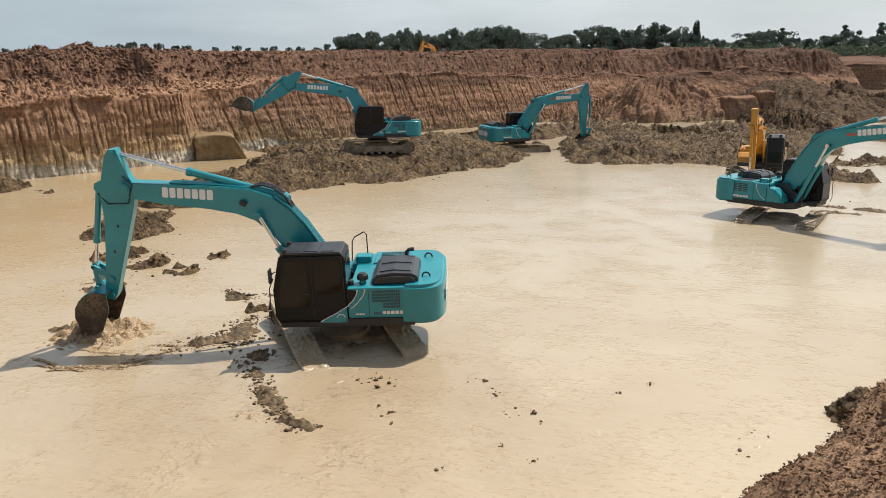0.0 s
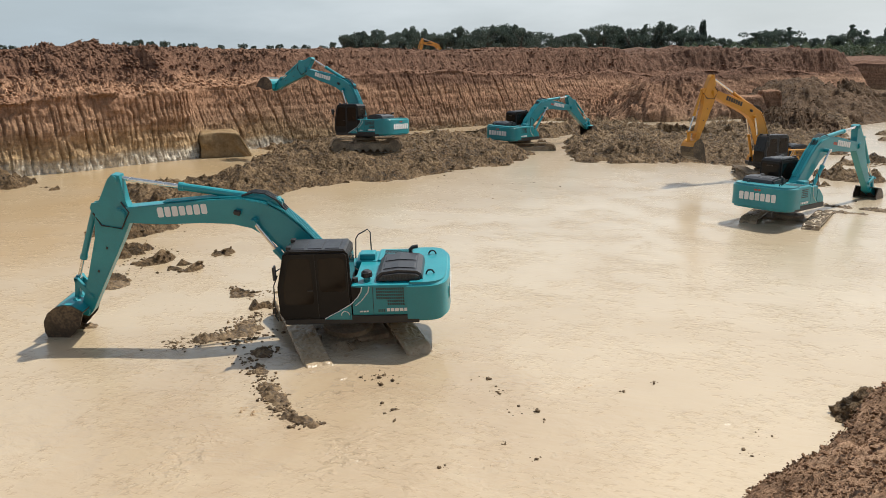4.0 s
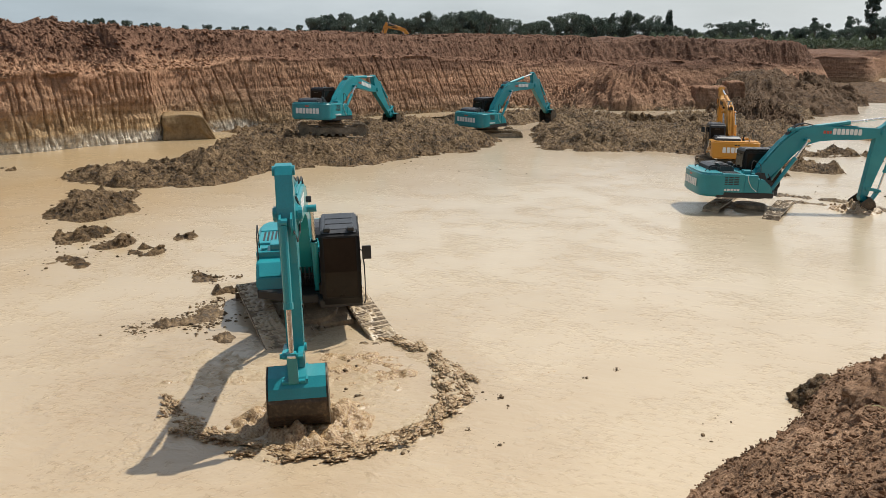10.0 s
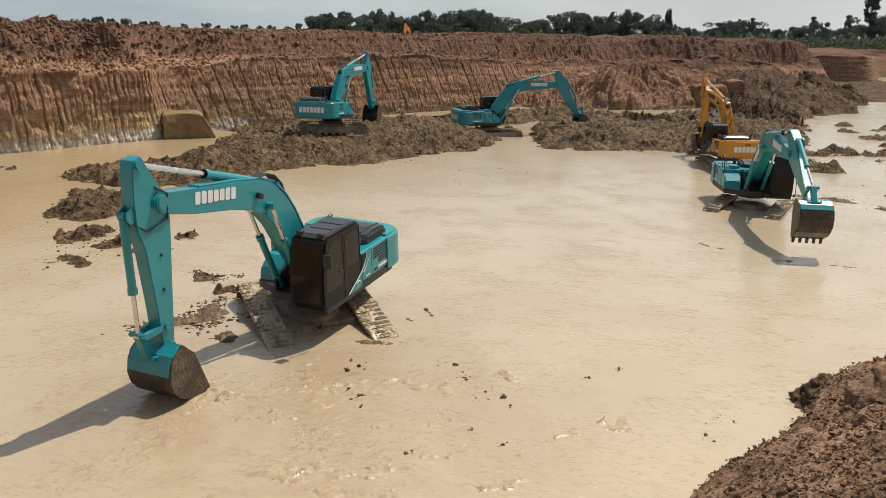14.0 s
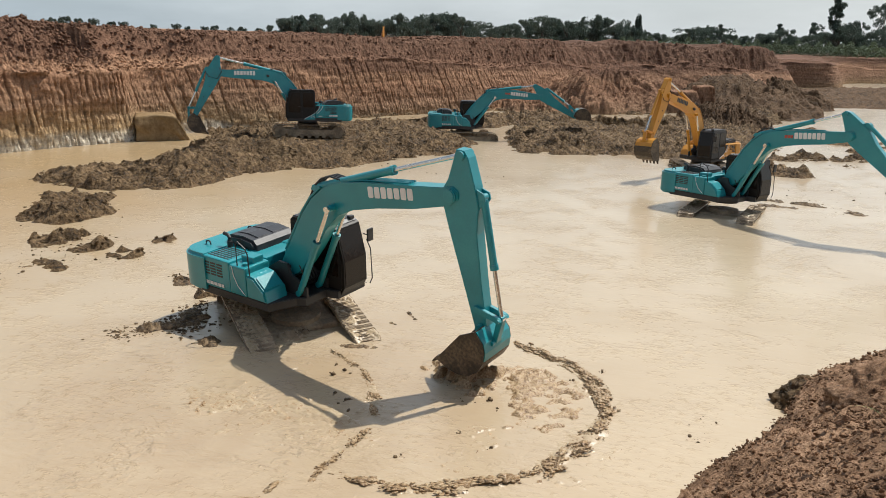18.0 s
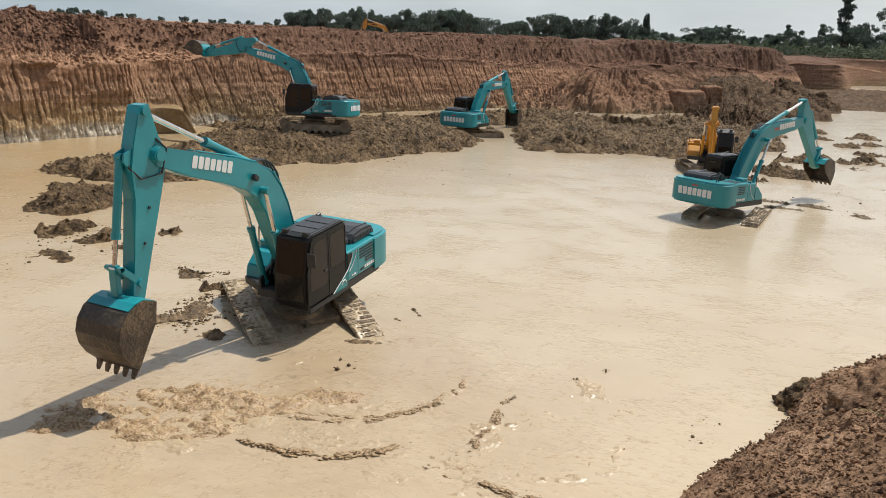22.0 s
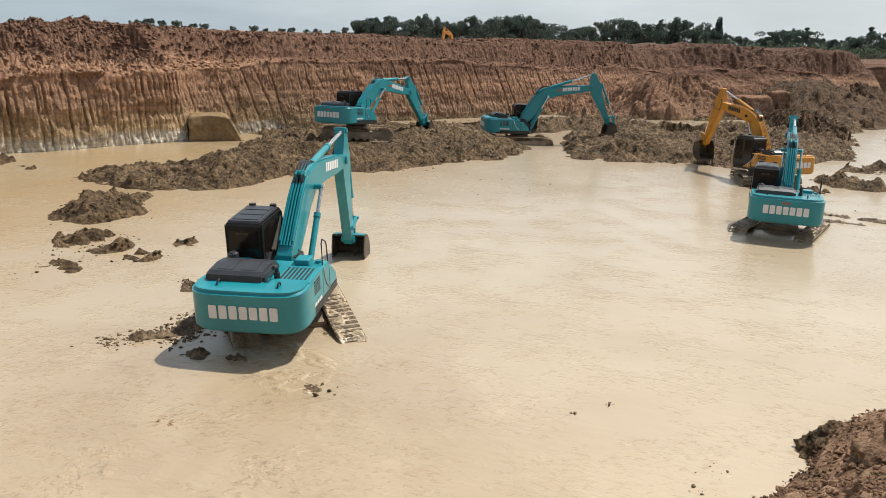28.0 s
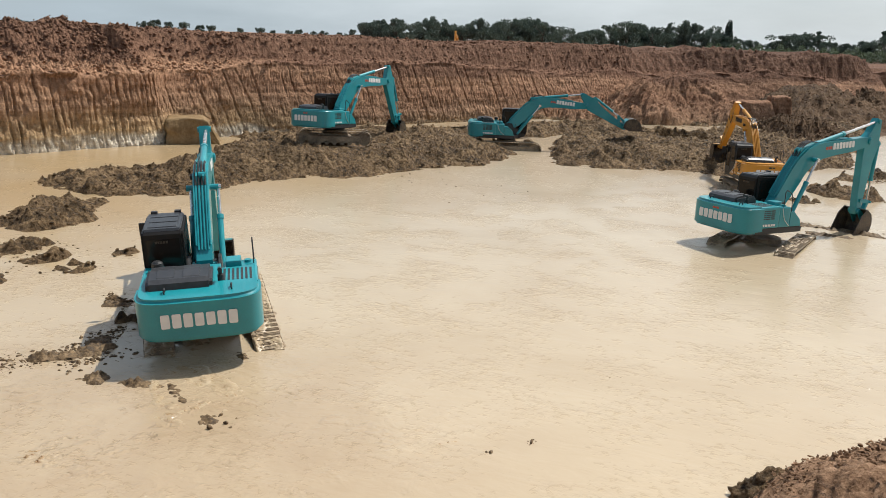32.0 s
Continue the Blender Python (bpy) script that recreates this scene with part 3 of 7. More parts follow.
# ---- the pit: walls and plateau as one sheet round it, floor, water ----
# x, y, foot, top of the cut face, its batter, rim, run of the upper slope, fluting, roughness
RIM = [
    (-44, 0, -0.6, 3.5, 1.0, 6.6, 6, 0.3, 0.3), (-47, 14, -0.6, 4.2, 0.6, 7.1, 7, 1, 0.75), (-43.5, 26, -0.6, 4.2, 0.6, 7.1, 7, 1, 0.75),
    (-38.6, 35.6, -0.6, 4.3, 0.6, 7.15, 8, 1, 0.75), (-36.8, 38.8, -0.6, 4.4, 0.6, 7.25, 8, 1, 0.75), (-35.1, 42.9, -0.6, 4.5, 0.6, 7.5, 8, 1, 0.75),
    (-33.6, 46.2, -0.6, 4.6, 0.6, 7.4, 8, 1, 0.75), (-34.6, 48.4, -0.6, 4.7, 0.8, 7.3, 7, 0.45, 0.3), (-32.6, 52.0, -0.2, 4.8, 1.2, 7.2, 6, 0.45, 0.25),
    (-28.5, 57.5, 0.3, 4.9, 1.4, 7.2, 5, 0.45, 0.25), (-23.5, 65.0, 0.5, 5.0, 1.5, 7.2, 5, 0.45, 0.25), (-14.5, 77.5, 0.8, 5.0, 1.6, 7.2, 5, 0.4, 0.25),
    (-8.5, 84.0, 0.9, 4.8, 2.5, 7.2, 5, 0.2, 0.4), (-1.0, 92.0, 0.9, 4.6, 3.0, 7.1, 6, 0.1, 0.6), (9.5, 99.0, 0.9, 4.6, 2.5, 7.0, 5, 0.1, 0.6),
    (17.0, 106.5, 0.6, 4.4, 2.5, 6.9, 4, 0.1, 0.5), (18.0, 112.0, 0.6, 4.4, 2.0, 6.6, 4, 0.1, 0.5), (14.5, 124.0, 0.3, 4.0, 3.0, 6.2, 5, 0.0, 0.5), (15.0, 142.5, 0.3, 4.4, 2.0, 5.6, 5, 0.1, 0.5), (19.2, 146.8, 0.3, 4.4, 1.0, 4.8, 5, 0.5, 0.4),
    (30.0, 153.5, 0.3, 4.4, 1.0, 4.8, 5, 0.5, 0.4), (33.0, 162.0, 0.3, 4.2, 1.5, 5.0, 5, 0.1, 0.4), (38.0, 188.0, 0.2, 3.2, 2.5, 5.4, 9, 0.1, 0.4), (62.0, 198.0, 0.2, 3.2, 2.5, 5.4, 9, 0.1, 0.4),
    (105.0, 184.0, 0.2, 3.2, 2.5, 5.4, 9, 0.0, 0.4), (132.0, 140.0, 0.0, 3.5, 3.0, 5.6, 8, 0.0, 0.4), (126.0, 95.0, -0.5, 3.5, 3.0, 6.0, 6, 0.0, 0.4),
    (115.0, 52.0, -0.5, 3.0, 3.0, 6.0, 7, 0.0, 0.4), (62.0, 33.0, -0.5, 0.6, 0.8, 5.6, 7, 0.0, 0.4), (30.0, 28.0, -0.5, 0.5, 0.6, 5.6, 7, 0.0, 0.5),
    (13.0, 24.4, -0.5, 0.4, 0.5, 5.4, 6.5, 0.0, 0.5), (7.0, 21.9, -0.5, 0.3, 0.5, 5.4, 6.5, 0.0, 0.5), (4.9, 19.4, -0.5, 0.35, 0.4, 5.4, 7, 0.0, 0.5),
    (3.7, 18.0, -0.5, 0.4, 0.35, 5.4, 7.5, 0.0, 0.5), (3.0, 17.2, -0.5, 0.45, 0.3, 5.4, 7.5, 0.0, 0.45), (2.7, 16.3, -0.5, 0.35, 0.35, 5.4, 7.5, 0.0, 0.45), (2.0, 15.0, -0.5, 0.2, 0.4, 5.4, 7.5, 0.0, 0.4),
    (1.0, 13.5, -0.5, 0.2, 0.4, 5.4, 7.5, 0.0, 0.4), (0.2, 12.2, -0.5, 0.2, 0.4, 5.4, 7, 0.0, 0.4), (-0.6, 9.6, -0.5, 0.2, 0.4, 5.3, 6, 0.0, 0.2),
    (-1.8, 6.6, -0.5, 0.2, 0.3, 5.2, 4, 0.0, 0.1), (-4.5, 3.6, -0.5, 0.2, 0.3, 5.2, 3, 0.0, 0.1), (-10.5, 0.6, -0.5, 0.3, 0.3, 5.2, 3, 0.0, 0.1), (-21, -2.0, -0.5, 1.0, 0.6, 5.4, 4, 0.0, 0.3), (-35, -4.0, -0.5, 2.5, 0.8, 6.0, 5, 0.1, 0.4),
]
FACE_ROWS, SLOPE_ROWS = 46, 64
SOIL = []


def pit_walls():
    p = np.array(RIM, float)
    for _ in range(2):
        q = np.roll(p, -1, axis=0)
        p = np.stack([0.8 * p + 0.2 * q, 0.2 * p + 0.8 * q], 1).reshape(-1, p.shape[1])
    step = np.hypot(*(np.roll(p, -1, axis=0) - p)[:, :2].T)
    s = np.concatenate([[0], np.cumsum(step)])
    p = np.vstack([p, p[:1]])
    want, here = [], 0.0
    while here < s[-1]:
        want.append(here)
        x, y = np.interp(here, s, p[:, 0]), np.interp(here, s, p[:, 1])
        seen = (x < 20 and y > 22 and y < 112) or (-3 < x < 14 and 8 < y < 30)
        here += 0.12 if (-3 < x < 14 and 8 < y < 30) else 0.045 if x < -31 and 30 < y < 47.5 else 0.042 if x < -7 and 47 < y < 87 else 0.17 if seen else 1.5
    want = np.array(want)
    c = np.stack([np.interp(want, s, p[:, k]) for k in range(p.shape[1])], 1)
    fine = np.linspace(0, s[-1], 4000, endpoint=False)
    fx, fy = np.interp(fine, s, p[:, 0]), np.interp(fine, s, p[:, 1])
    tx, ty = np.roll(fx, -1) - np.roll(fx, 1), np.roll(fy, -1) - np.roll(fy, 1)
    k = np.exp(-np.linspace(-2, 2, 61) ** 2)
    k /= k.sum()
    tx = np.convolve(np.concatenate([tx[-30:], tx, tx[:30]]), k, "valid")
    ty = np.convolve(np.concatenate([ty[-30:], ty, ty[:30]]), k, "valid")
    nx, ny = np.interp(want, fine, -ty), np.interp(want, fine, tx)
    ln = np.hypot(nx, ny)
    nx, ny = nx / ln, ny / ln
    x, y, zb, zf, bat, zr, run, flute, rough = c.T
    zr = zr + 0.18 * fbm(want / 9, want * 0, 3) * (rough > 0.2) + 0.75 * fbm(want / 5, want * 0, 13) * np.clip((x + 12) / 6, 0, 1) * ((y > 60) & (x < 16) & (y < 112))
    zf = zf + 0.35 * fbm(want / 6, want * 0 + 4, 5) * np.minimum(1, zf / 3)
    # bucket-tooth flutes down the cut face
    wob = want + np.where(flute > 0.8, 0.16, 0.35) * fbm(want / 2.5, want * 0, 8)
    left = flute > 0.8
    pitch = np.where(left, 0.40, 0.85)
    rows = []
    for r in range(FACE_ROWS):
        t = r / FACE_ROWS
        z = (zb - 0.3) + (zf - zb + 0.3) * t
        edge = np.clip(t * 7 + 0.25, 0, 1) * np.clip((1 - t) * 5 + 0.2, 0, 1)
        slant = wob + (z - 2) * np.where(flute < 0.8, 0.24, 0.05) + 0.05 * fbm(want * 0.9, z * 1.3, 83, 3)
        notch = np.abs((slant / pitch) % 1.0 - 0.5) + 0.03 * fbm(want * 3, z * 2.5, 53, 3)
        groove = np.clip(1 - notch / np.where(left, 0.21, 0.10), 0, 1)
        depth = np.clip(np.where(left, 0.20, 0.34) + np.where(left, 0.14, 0.26) * vnoise(np.floor(slant / pitch), want * 0, 12), 0.03, 0.5) * np.clip(0.75 + 0.6 * fbm(want * 0.5, z * 1.1, 19, 3), 0.15, 1.3)
        off = bat * t ** 1.3 + flute * groove * depth * edge + rough * 0.22 * fbm(want / 1.7, z * 0.7, 21) + 0.035 * fbm(want * 1.6, z * 1.6, 31) + 0.07 * np.abs(fbm(want * 5.5, z * 3.6, 37, 3, 0.6)) * (x < 20)
        off = off + (flute > 0.05) * 0.03 * fbm(want * 0.3, z * 5.5, 87, 3, 0.6)
        off = off + flute * 0.03 * np.sin(z * 4.2 + 0.6 * fbm(want / 3, z * 0, 2)) * edge
        rows.append((x + nx * off, y + ny * off, z))
    for r in range(SLOPE_ROWS + 1):
        t = r / SLOPE_ROWS
        off = bat + run * t
        px, py = x + nx * off, y + ny * off
        tier = np.interp(t, [0, 0.2, 0.42, 1], [0, 0.08, 0.9, 1.0])
        bench = 0.30 * (np.clip((t - 0.42) * 9, 0, 1) - np.clip((t - 0.05) * 1.2, 0, 1)) * (flute > 0.05)
        z = zf + (zr - zf) * np.where((flute > 0.05) & (flute < 0.8), tier, np.clip(t ** 0.85 + bench * np.sin(t * np.pi), -0.1, 1.1))
        grow = np.minimum(1, t * 6 + 0.25)
        z = z + grow * (1 - 0.5 * t) * rough * (0.45 * fbm(px / 1.9, py / 1.9, 41, 4) + np.where((px > -3) & (py < 32) & (px < 20), 0.35, 0.75) * np.abs(fbm(px * 1.1, py * 1.1, 51, 5, 0.68)) - 0.3)
        crumb = (px > -3) & (py < 32) & (py > 4) & (px < 20)
        z = z + crumb * grow * (0.07 * np.abs(fbm(px * 2.6, py * 2.6, 91, 3, 0.6)) - 0.02)
        side = 0.35 * rough * fbm(px * 0.8 + 5, py * 0.8, 61) * (1 - t * 0.5)
        rows.append((px + nx * side, py + ny * side, z))
    for more, drop in ((3, 0.1), (8, 0.25), (20, 0.9), (55, 1.7)):
        off = bat + run + more
        px, py = x + nx * off, y + ny * off
        rows.append((px, py, zr - drop + 0.25 * fbm(px / 6, py / 6, 71)))
    for far in (180, 330, 900, 4000):
        ang = np.arctan2(y - 60, x - 15)
        rows.append((15 + far * np.cos(ang), 60 + far * np.sin(ang), 0 * x + 5.2))
    n = len(want)
    verts = np.stack([np.stack(r, 1) for r in rows], 0).reshape(-1, 3)
    faces = []
    for r in range(len(rows) - 1):
        for j in range(n):
            k2 = (j + 1) % n
            faces.append((r * n + j, r * n + k2, (r + 1) * n + k2, (r + 1) * n + j))
    ob = sheet("ground", verts.tolist(), faces, EARTH)
    ob.data.materials.append(RED_SOIL)
    mid = verts[np.array(faces)].mean(1)
    slot = ((mid[:, 0] > -30) & (mid[:, 1] < 46) & (mid[:, 1] > -60) & ~((mid[:, 0] < -25) & (mid[:, 1] > 0))).astype(int)
    ob.data.polygons.foreach_set("material_index", slot.tolist())
    SOIL.append(verts.reshape(len(rows), n, 3)[FACE_ROWS:FACE_ROWS + SLOPE_ROWS + 1])
    return tagged(ob, "bare red-brown earth of a dug pit with fluted cut walls and plateau", "ground", kind="structure")


# banks of dug spoil that stand out of the water: outline, height, width of the flank
SPOIL = [
    ([(-27.6, 41.0), (-26.8, 36.5), (-24.5, 33.5), (-22.0, 33.0), (-20.8, 36.2), (-20.1, 39.8), (-16.6, 41.9), (-14.8, 46.3), (-12.6, 50.3), (-12.2, 55.0), (-16, 62), (-22, 60), (-28, 53), (-29.5, 47)], 1.05, 2.6),
    ([(-29.4, 31.4), (-30.2, 33.8), (-29.6, 36.0), (-27.2, 38.4), (-23.5, 34.5), (-21.6, 33.2), (-23.2, 31.8), (-25.6, 31.0)], 0.42, 1.1),
    ([(-25.6, 27.0), (-26.4, 29.2), (-25.4, 30.3), (-23.0, 29.9), (-21.6, 27.6), (-21.4, 25.5), (-22.9, 24.6)], 0.34, 0.9),
    ([(-9.2, 52.6), (-6.5, 51.7), (-3.0, 53.2), (1.4, 53.2), (4.2, 55.5), (7.5, 60), (9, 63.5), (9.6, 71), (10.2, 80), (13.4, 88), (15, 100), (2, 100), (-9, 84), (-12.5, 72), (-11.2, 60)], 0.95, 3.2),
    ([(3.5, 59), (7.0, 64), (8.0, 72), (8.8, 80), (12, 88), (14, 100), (8, 101), (4, 92), (3, 72)], 1.4, 4.0),
    ([(-33, 52), (-29, 57), (-22, 66), (-14, 78), (-7, 86), (-6, 78), (-13, 66), (-21, 59), (-28, 52)], 0.75, 2.0),
    ([(4.6, 51.9), (6.4, 52.2), (8.9, 50.0), (8.4, 48.9), (6.0, 48.9)], 0.55, 0.9),
    ([(14, 106), (24.5, 109.5), (45, 113), (75, 122), (75, 150), (40, 162), (15, 150), (9, 125)], 0.5, 3.0),
]
POOLS = [([(-9, 64), (-3, 66), (2, 68), (3, 71), (-4, 70), (-9, 68)], 1.7), ([(-27, 54), (-20, 62), (-13, 72), (-15, 73), (-22, 65), (-28, 56)], 1.0), ([(-6, 76), (2, 78), (9, 82), (8, 86), (0, 83), (-6, 80)], 1.7)]
# puddles perched on the banks: outline, level
PUDDLES = [([(-8, 70.2), (-2, 70.8), (2, 74.5), (4.4, 79.6), (2.2, 81.2), (-1.8, 77), (-8, 74.8)], 0.78), ([(-6.5, 82.0), (-2.0, 83.6), (-0.6, 88.0), (-3.0, 88.5), (-6.5, 85.5)], 0.8), ([(-28.2, 55.9), (-26.6, 58.0), (-21, 66), (-15, 75), (-13.0, 73.6), (-18.6, 64.2), (-24.6, 55.6), (-26.0, 54.0)], 0.72)]
# small low humps: x, y, radius, height
HUMPS = [(-20.0, 22.9, 1.1, 0.26), (-19.0, 22.4, 0.9, 0.2), (-18.6, 20.2, 0.8, 0.14), (-17.9, 19.9, 0.5, 0.1), (-16.8, 24.0, 0.55, 0.16), (-17.0, 22.1, 0.7, 0.14), (-13.6, 20.1, 0.42, 0.16),
         (8.6, 56.6, 1.3, 0.22), (10.6, 58.5, 1.6, 0.25), (13.5, 58.5, 1.4, 0.22), (15.8, 57.0, 1.2, 0.2), (12.0, 54.8, 1.0, 0.15),
         (14.5, 63.0, 1.2, 0.15), (14.0, 68.0, 1.2, 0.12), (12.6, 72.0, 1.0, 0.12), (16.0, 69.5, 1.4, 0.12), (13.5, 77.0, 0.8, 0.1), (17.0, 76.0, 1.3, 0.1), (19.0, 70.5, 1.5, 0.12), (21.0, 66.5, 1.6, 0.15), (17.5, 66.0, 1.5, 0.15), (16.5, 74.0, 1.5, 0.2), (19.5, 60.5, 1.6, 0.2), (-34.4, 33.5, 0.35, 0.12), (-33.4, 33.0, 0.3, 0.1), (-38.0, 33.2, 1.6, 0.7), (-6.6, 15.9, 0.25, 0.05),
         (5.2, 47.2, 0.8, 0.2), (-11.4, 18.3, 0.5, 0.16), (-10.7, 16.3, 0.6, 0.08), (-12.2, 19.0, 0.4, 0.12), (-9.0, 14.0, 0.35, 0.08), (-8.2, 13.4, 0.4, 0.1)]


# ground trodden flat under the machines: x, y, level
PADS = [(-21.4, 46.9, 0.93), (-20.4, 47.1, 0.93), (-13.84, 58.12, -0.2), (2.7, 49.4, -0.2), (3.1, 36.9, -0.3)]


def floor_height(x, y):
    z = np.full(x.shape, -0.55)
    rag = 0.55 * fbm(x / 1.7, y / 1.7, 5, 4)
    for poly, h, w in SPOIL:
        d = inside(x, y, poly) + rag
        body = np.clip(d / w, 0, 1)
        z = np.maximum(z, np.where(d > -1.0, -0.55 + np.clip((d + 1) / 1, 0, 1) * 0.5 + body ** 0.75 * h, -0.55))
    for poly, h in POOLS:
        d = inside(x, y, poly) + rag
        z = z - np.clip(d / 1.2 + 0.3, 0, 1) * h
    for hx, hy, r, h in HUMPS:
        d = np.hypot(x - hx, y - hy) / r + 0.35 * rag + 0.18 * fbm(x * 1.9, y * 1.9, 25, 3)
        z = np.maximum(z, -0.55 + (0.55 + h) * np.clip(1.55 - d, 0, 1) ** 0.6 * (d < 1.55))
    pond = np.zeros(x.shape)
    for poly, level in PUDDLES:
        d = np.clip((inside(x, y, poly) + 0.6 * rag) / 0.5 + 0.4, 0, 1)
        z = z * (1 - d) + (level - 0.12) * d
        z = np.where((d > 0.02) & (d < 0.75), np.maximum(z, level + 0.05), z)
        pond = np.maximum(pond, d)
    dry = np.clip((z + 0.1) / 0.3, 0, 1) * (1 - 0.8 * pond)
    rough = z + dry * (0.22 * fbm(x / 1.5, y / 1.5, 11, 4) + 0.38 * np.abs(fbm(x * 1.2, y * 1.2, 15, 5, 0.58)) - 0.22)
    for px, py, pz in PADS:
        rough = np.minimum(rough, pz + 0.03 + np.clip(np.hypot(x - px, y - py) - 2.3, 0, 9) * 0.55)
    return rough


def pit_floor():
    xs, ys = np.arange(-40, 24, 0.115), np.arange(18.5, 100, 0.14)
    gx, gy = np.meshgrid(xs, ys)
    gz = floor_height(gx, gy)
    n, m = len(xs), len(ys)
    keep = (gz[:-1, :-1] > -0.5) | (gz[1:, :-1] > -0.5) | (gz[:-1, 1:] > -0.5) | (gz[1:, 1:] > -0.5)
    verts = np.stack([gx, gy, gz], -1).reshape(-1, 3)
    j, k = np.nonzero(keep)
    a = j * n + k
    quads = np.stack([a, a + 1, a + n + 1, a + n], 1)
    used = np.unique(quads)
    where = np.full(len(verts), -1)
    where[used] = np.arange(len(used))
    ob = sheet("mud_bank", verts[used].tolist(), where[quads].tolist(), MUD)
    fx, fy = np.meshgrid(np.arange(8, 78, 0.4), np.arange(103, 162, 0.45))
    fz = floor_height(fx, fy)
    w = fx.shape[1]
    flat = [(j * w + k, j * w + k + 1, (j + 1) * w + k + 1, (j + 1) * w + k) for j in range(fx.shape[0] - 1) for k in range(w - 1)]
    tagged(sheet("mud_flat", np.stack([fx, fy, fz], -1).reshape(-1, 3).tolist(), flat, DARK_SOIL), "low flat of wet brown clay at the far end of the pit", "mud flat", kind="structure")
    tagged(ob, "banks of dug grey clay spoil standing out of the muddy water", "mud bank", kind="structure")
    bm = bmesh.new()
    bmesh.ops.create_grid(bm, x_segments=4, y_segments=4, size=1, matrix=Matrix.LocRotScale((35, 95, -0.62), None, (150, 150, 1)))
    bed = part("pit_bed", bm, MUD)
    return tagged(bed, "clay bed of the pit under the muddy water", "ground", kind="structure")


def water():
    bm = bmesh.new()
    bmesh.ops.create_grid(bm, x_segments=2, y_segments=2, size=1, matrix=Matrix.LocRotScale((45, 95, 0), None, (105, 115, 1)))
    ob = part("water", bm, WATER)
    return tagged(ob, "shallow milky tan muddy water with fine ripples", "water", kind="structure")


def puddle(poly, level):
    xs, ys = [p[0] for p in poly], [p[1] for p in poly]
    bm = bmesh.new()
    grow = [(x + (x - sum(xs) / len(xs)) * 0.01, y + (y - sum(ys) / len(ys)) * 0.01) for x, y in poly]
    bm.faces.new([bm.verts.new((x, y, 0)) for x, y in grow])
    ob = part("puddle", bm, WATER)
    ob.location.z = level - 0.05
    return tagged(ob, "shallow tan puddle on top of the clay bank", "puddle", kind="structure")


pit_walls()
for outline, level in PUDDLES:
    puddle(outline, level)
pit_floor()
water()


# ---- excavators ----
FOOT = Vector((0.15, -0.05, 1.75))
BOOM, ARM = 5.65, 2.94
TRACK_Y, SHOE_W = 1.24, 0.68
BOOM_FORM = [(-0.22, 0.02), (-0.12, 0.26), (0.55, 0.66), (1.25, 1.08), (1.75, 1.30), (2.3, 1.40), (2.85, 1.33), (3.6, 1.06), (4.7, 0.58), (5.5, 0.24), (5.78, 0.15), (5.85, 0.0), (5.78, -0.14), (5.55, -0.2), (4.6, 0.06), (3.6, 0.42), (2.9, 0.62), (2.4, 0.66), (1.9, 0.52), (1.2, 0.16), (0.5, -0.14), (0.0, -0.22)]
ARM_FORM = [(-0.92, 0.36), (-0.86, 0.54), (-0.70, 0.60), (-0.1, 0.62), (0.35, 0.60), (0.9, 0.42), (2.0, 0.26), (2.9, 0.16), (3.08, 0.08), (3.08, -0.09), (2.9, -0.15), (1.8, -0.2), (0.7, -0.26), (0.15, -0.27), (-0.15, -0.2), (-0.35, 0.0)]
BUCKET_BACK = [(-0.16, 0.0), (-0.14, 0.36), (-0.02, 0.56), (0.22, 0.76), (0.5, 0.84), (0.8, 0.80), (1.06, 0.62), (1.24, 0.36), (1.36, 0.05)]


def brand_blocks(parent, m, length, height, mat):
    """The maker's name as seven plain raised blocks along x."""
    w = length / 7
    for k in range(7):
        bm = bmesh.new()
        inset = 0.10 * w
        h = height * (1.0 if k not in (3, 4) else 0.94)
        slab(bm, [(k * w + inset, -h / 2 + 0.03), (k * w + inset + 0.02, -h / 2), ((k + 1) * w - inset - 0.02, -h / 2), ((k + 1) * w - inset, -h / 2 + 0.03), ((k + 1) * w - inset, h / 2 - 0.03), ((k + 1) * w - inset - 0.02, h / 2), (k * w + inset + 0.02, h / 2), (k * w + inset, h / 2 - 0.03)], 0.0, 0.006)
        bmesh.ops.transform(bm, matrix=m, verts=bm.verts)
        part("brand_block", bm, mat, parent)


def bars(parent, m, lengths, height, mat, name="marking"):
    x = 0.0
    bm = bmesh.new()
    for w in lengths:
        slab(bm, [(x, 0), (x + w, 0), (x + w, height), (x, height)], 0.0, 0.005)
        x += w * 1.25
    bmesh.ops.transform(bm, matrix=m, verts=bm.verts)
    return part(name, bm, mat, parent)


SIDE_L = Matrix(((-1, 0, 0, 0), (0, 0, 1, 0), (0, 1, 0, 0), (0, 0, 0, 1)))
SIDE_R = Matrix(((1, 0, 0, 0), (0, 0, -1, 0), (0, 1, 0, 0), (0, 0, 0, 1)))
REAR = Matrix(((0, 0, -1, 0), (-1, 0, 0, 0), (0, 1, 0, 0), (0, 0, 0, 1)))


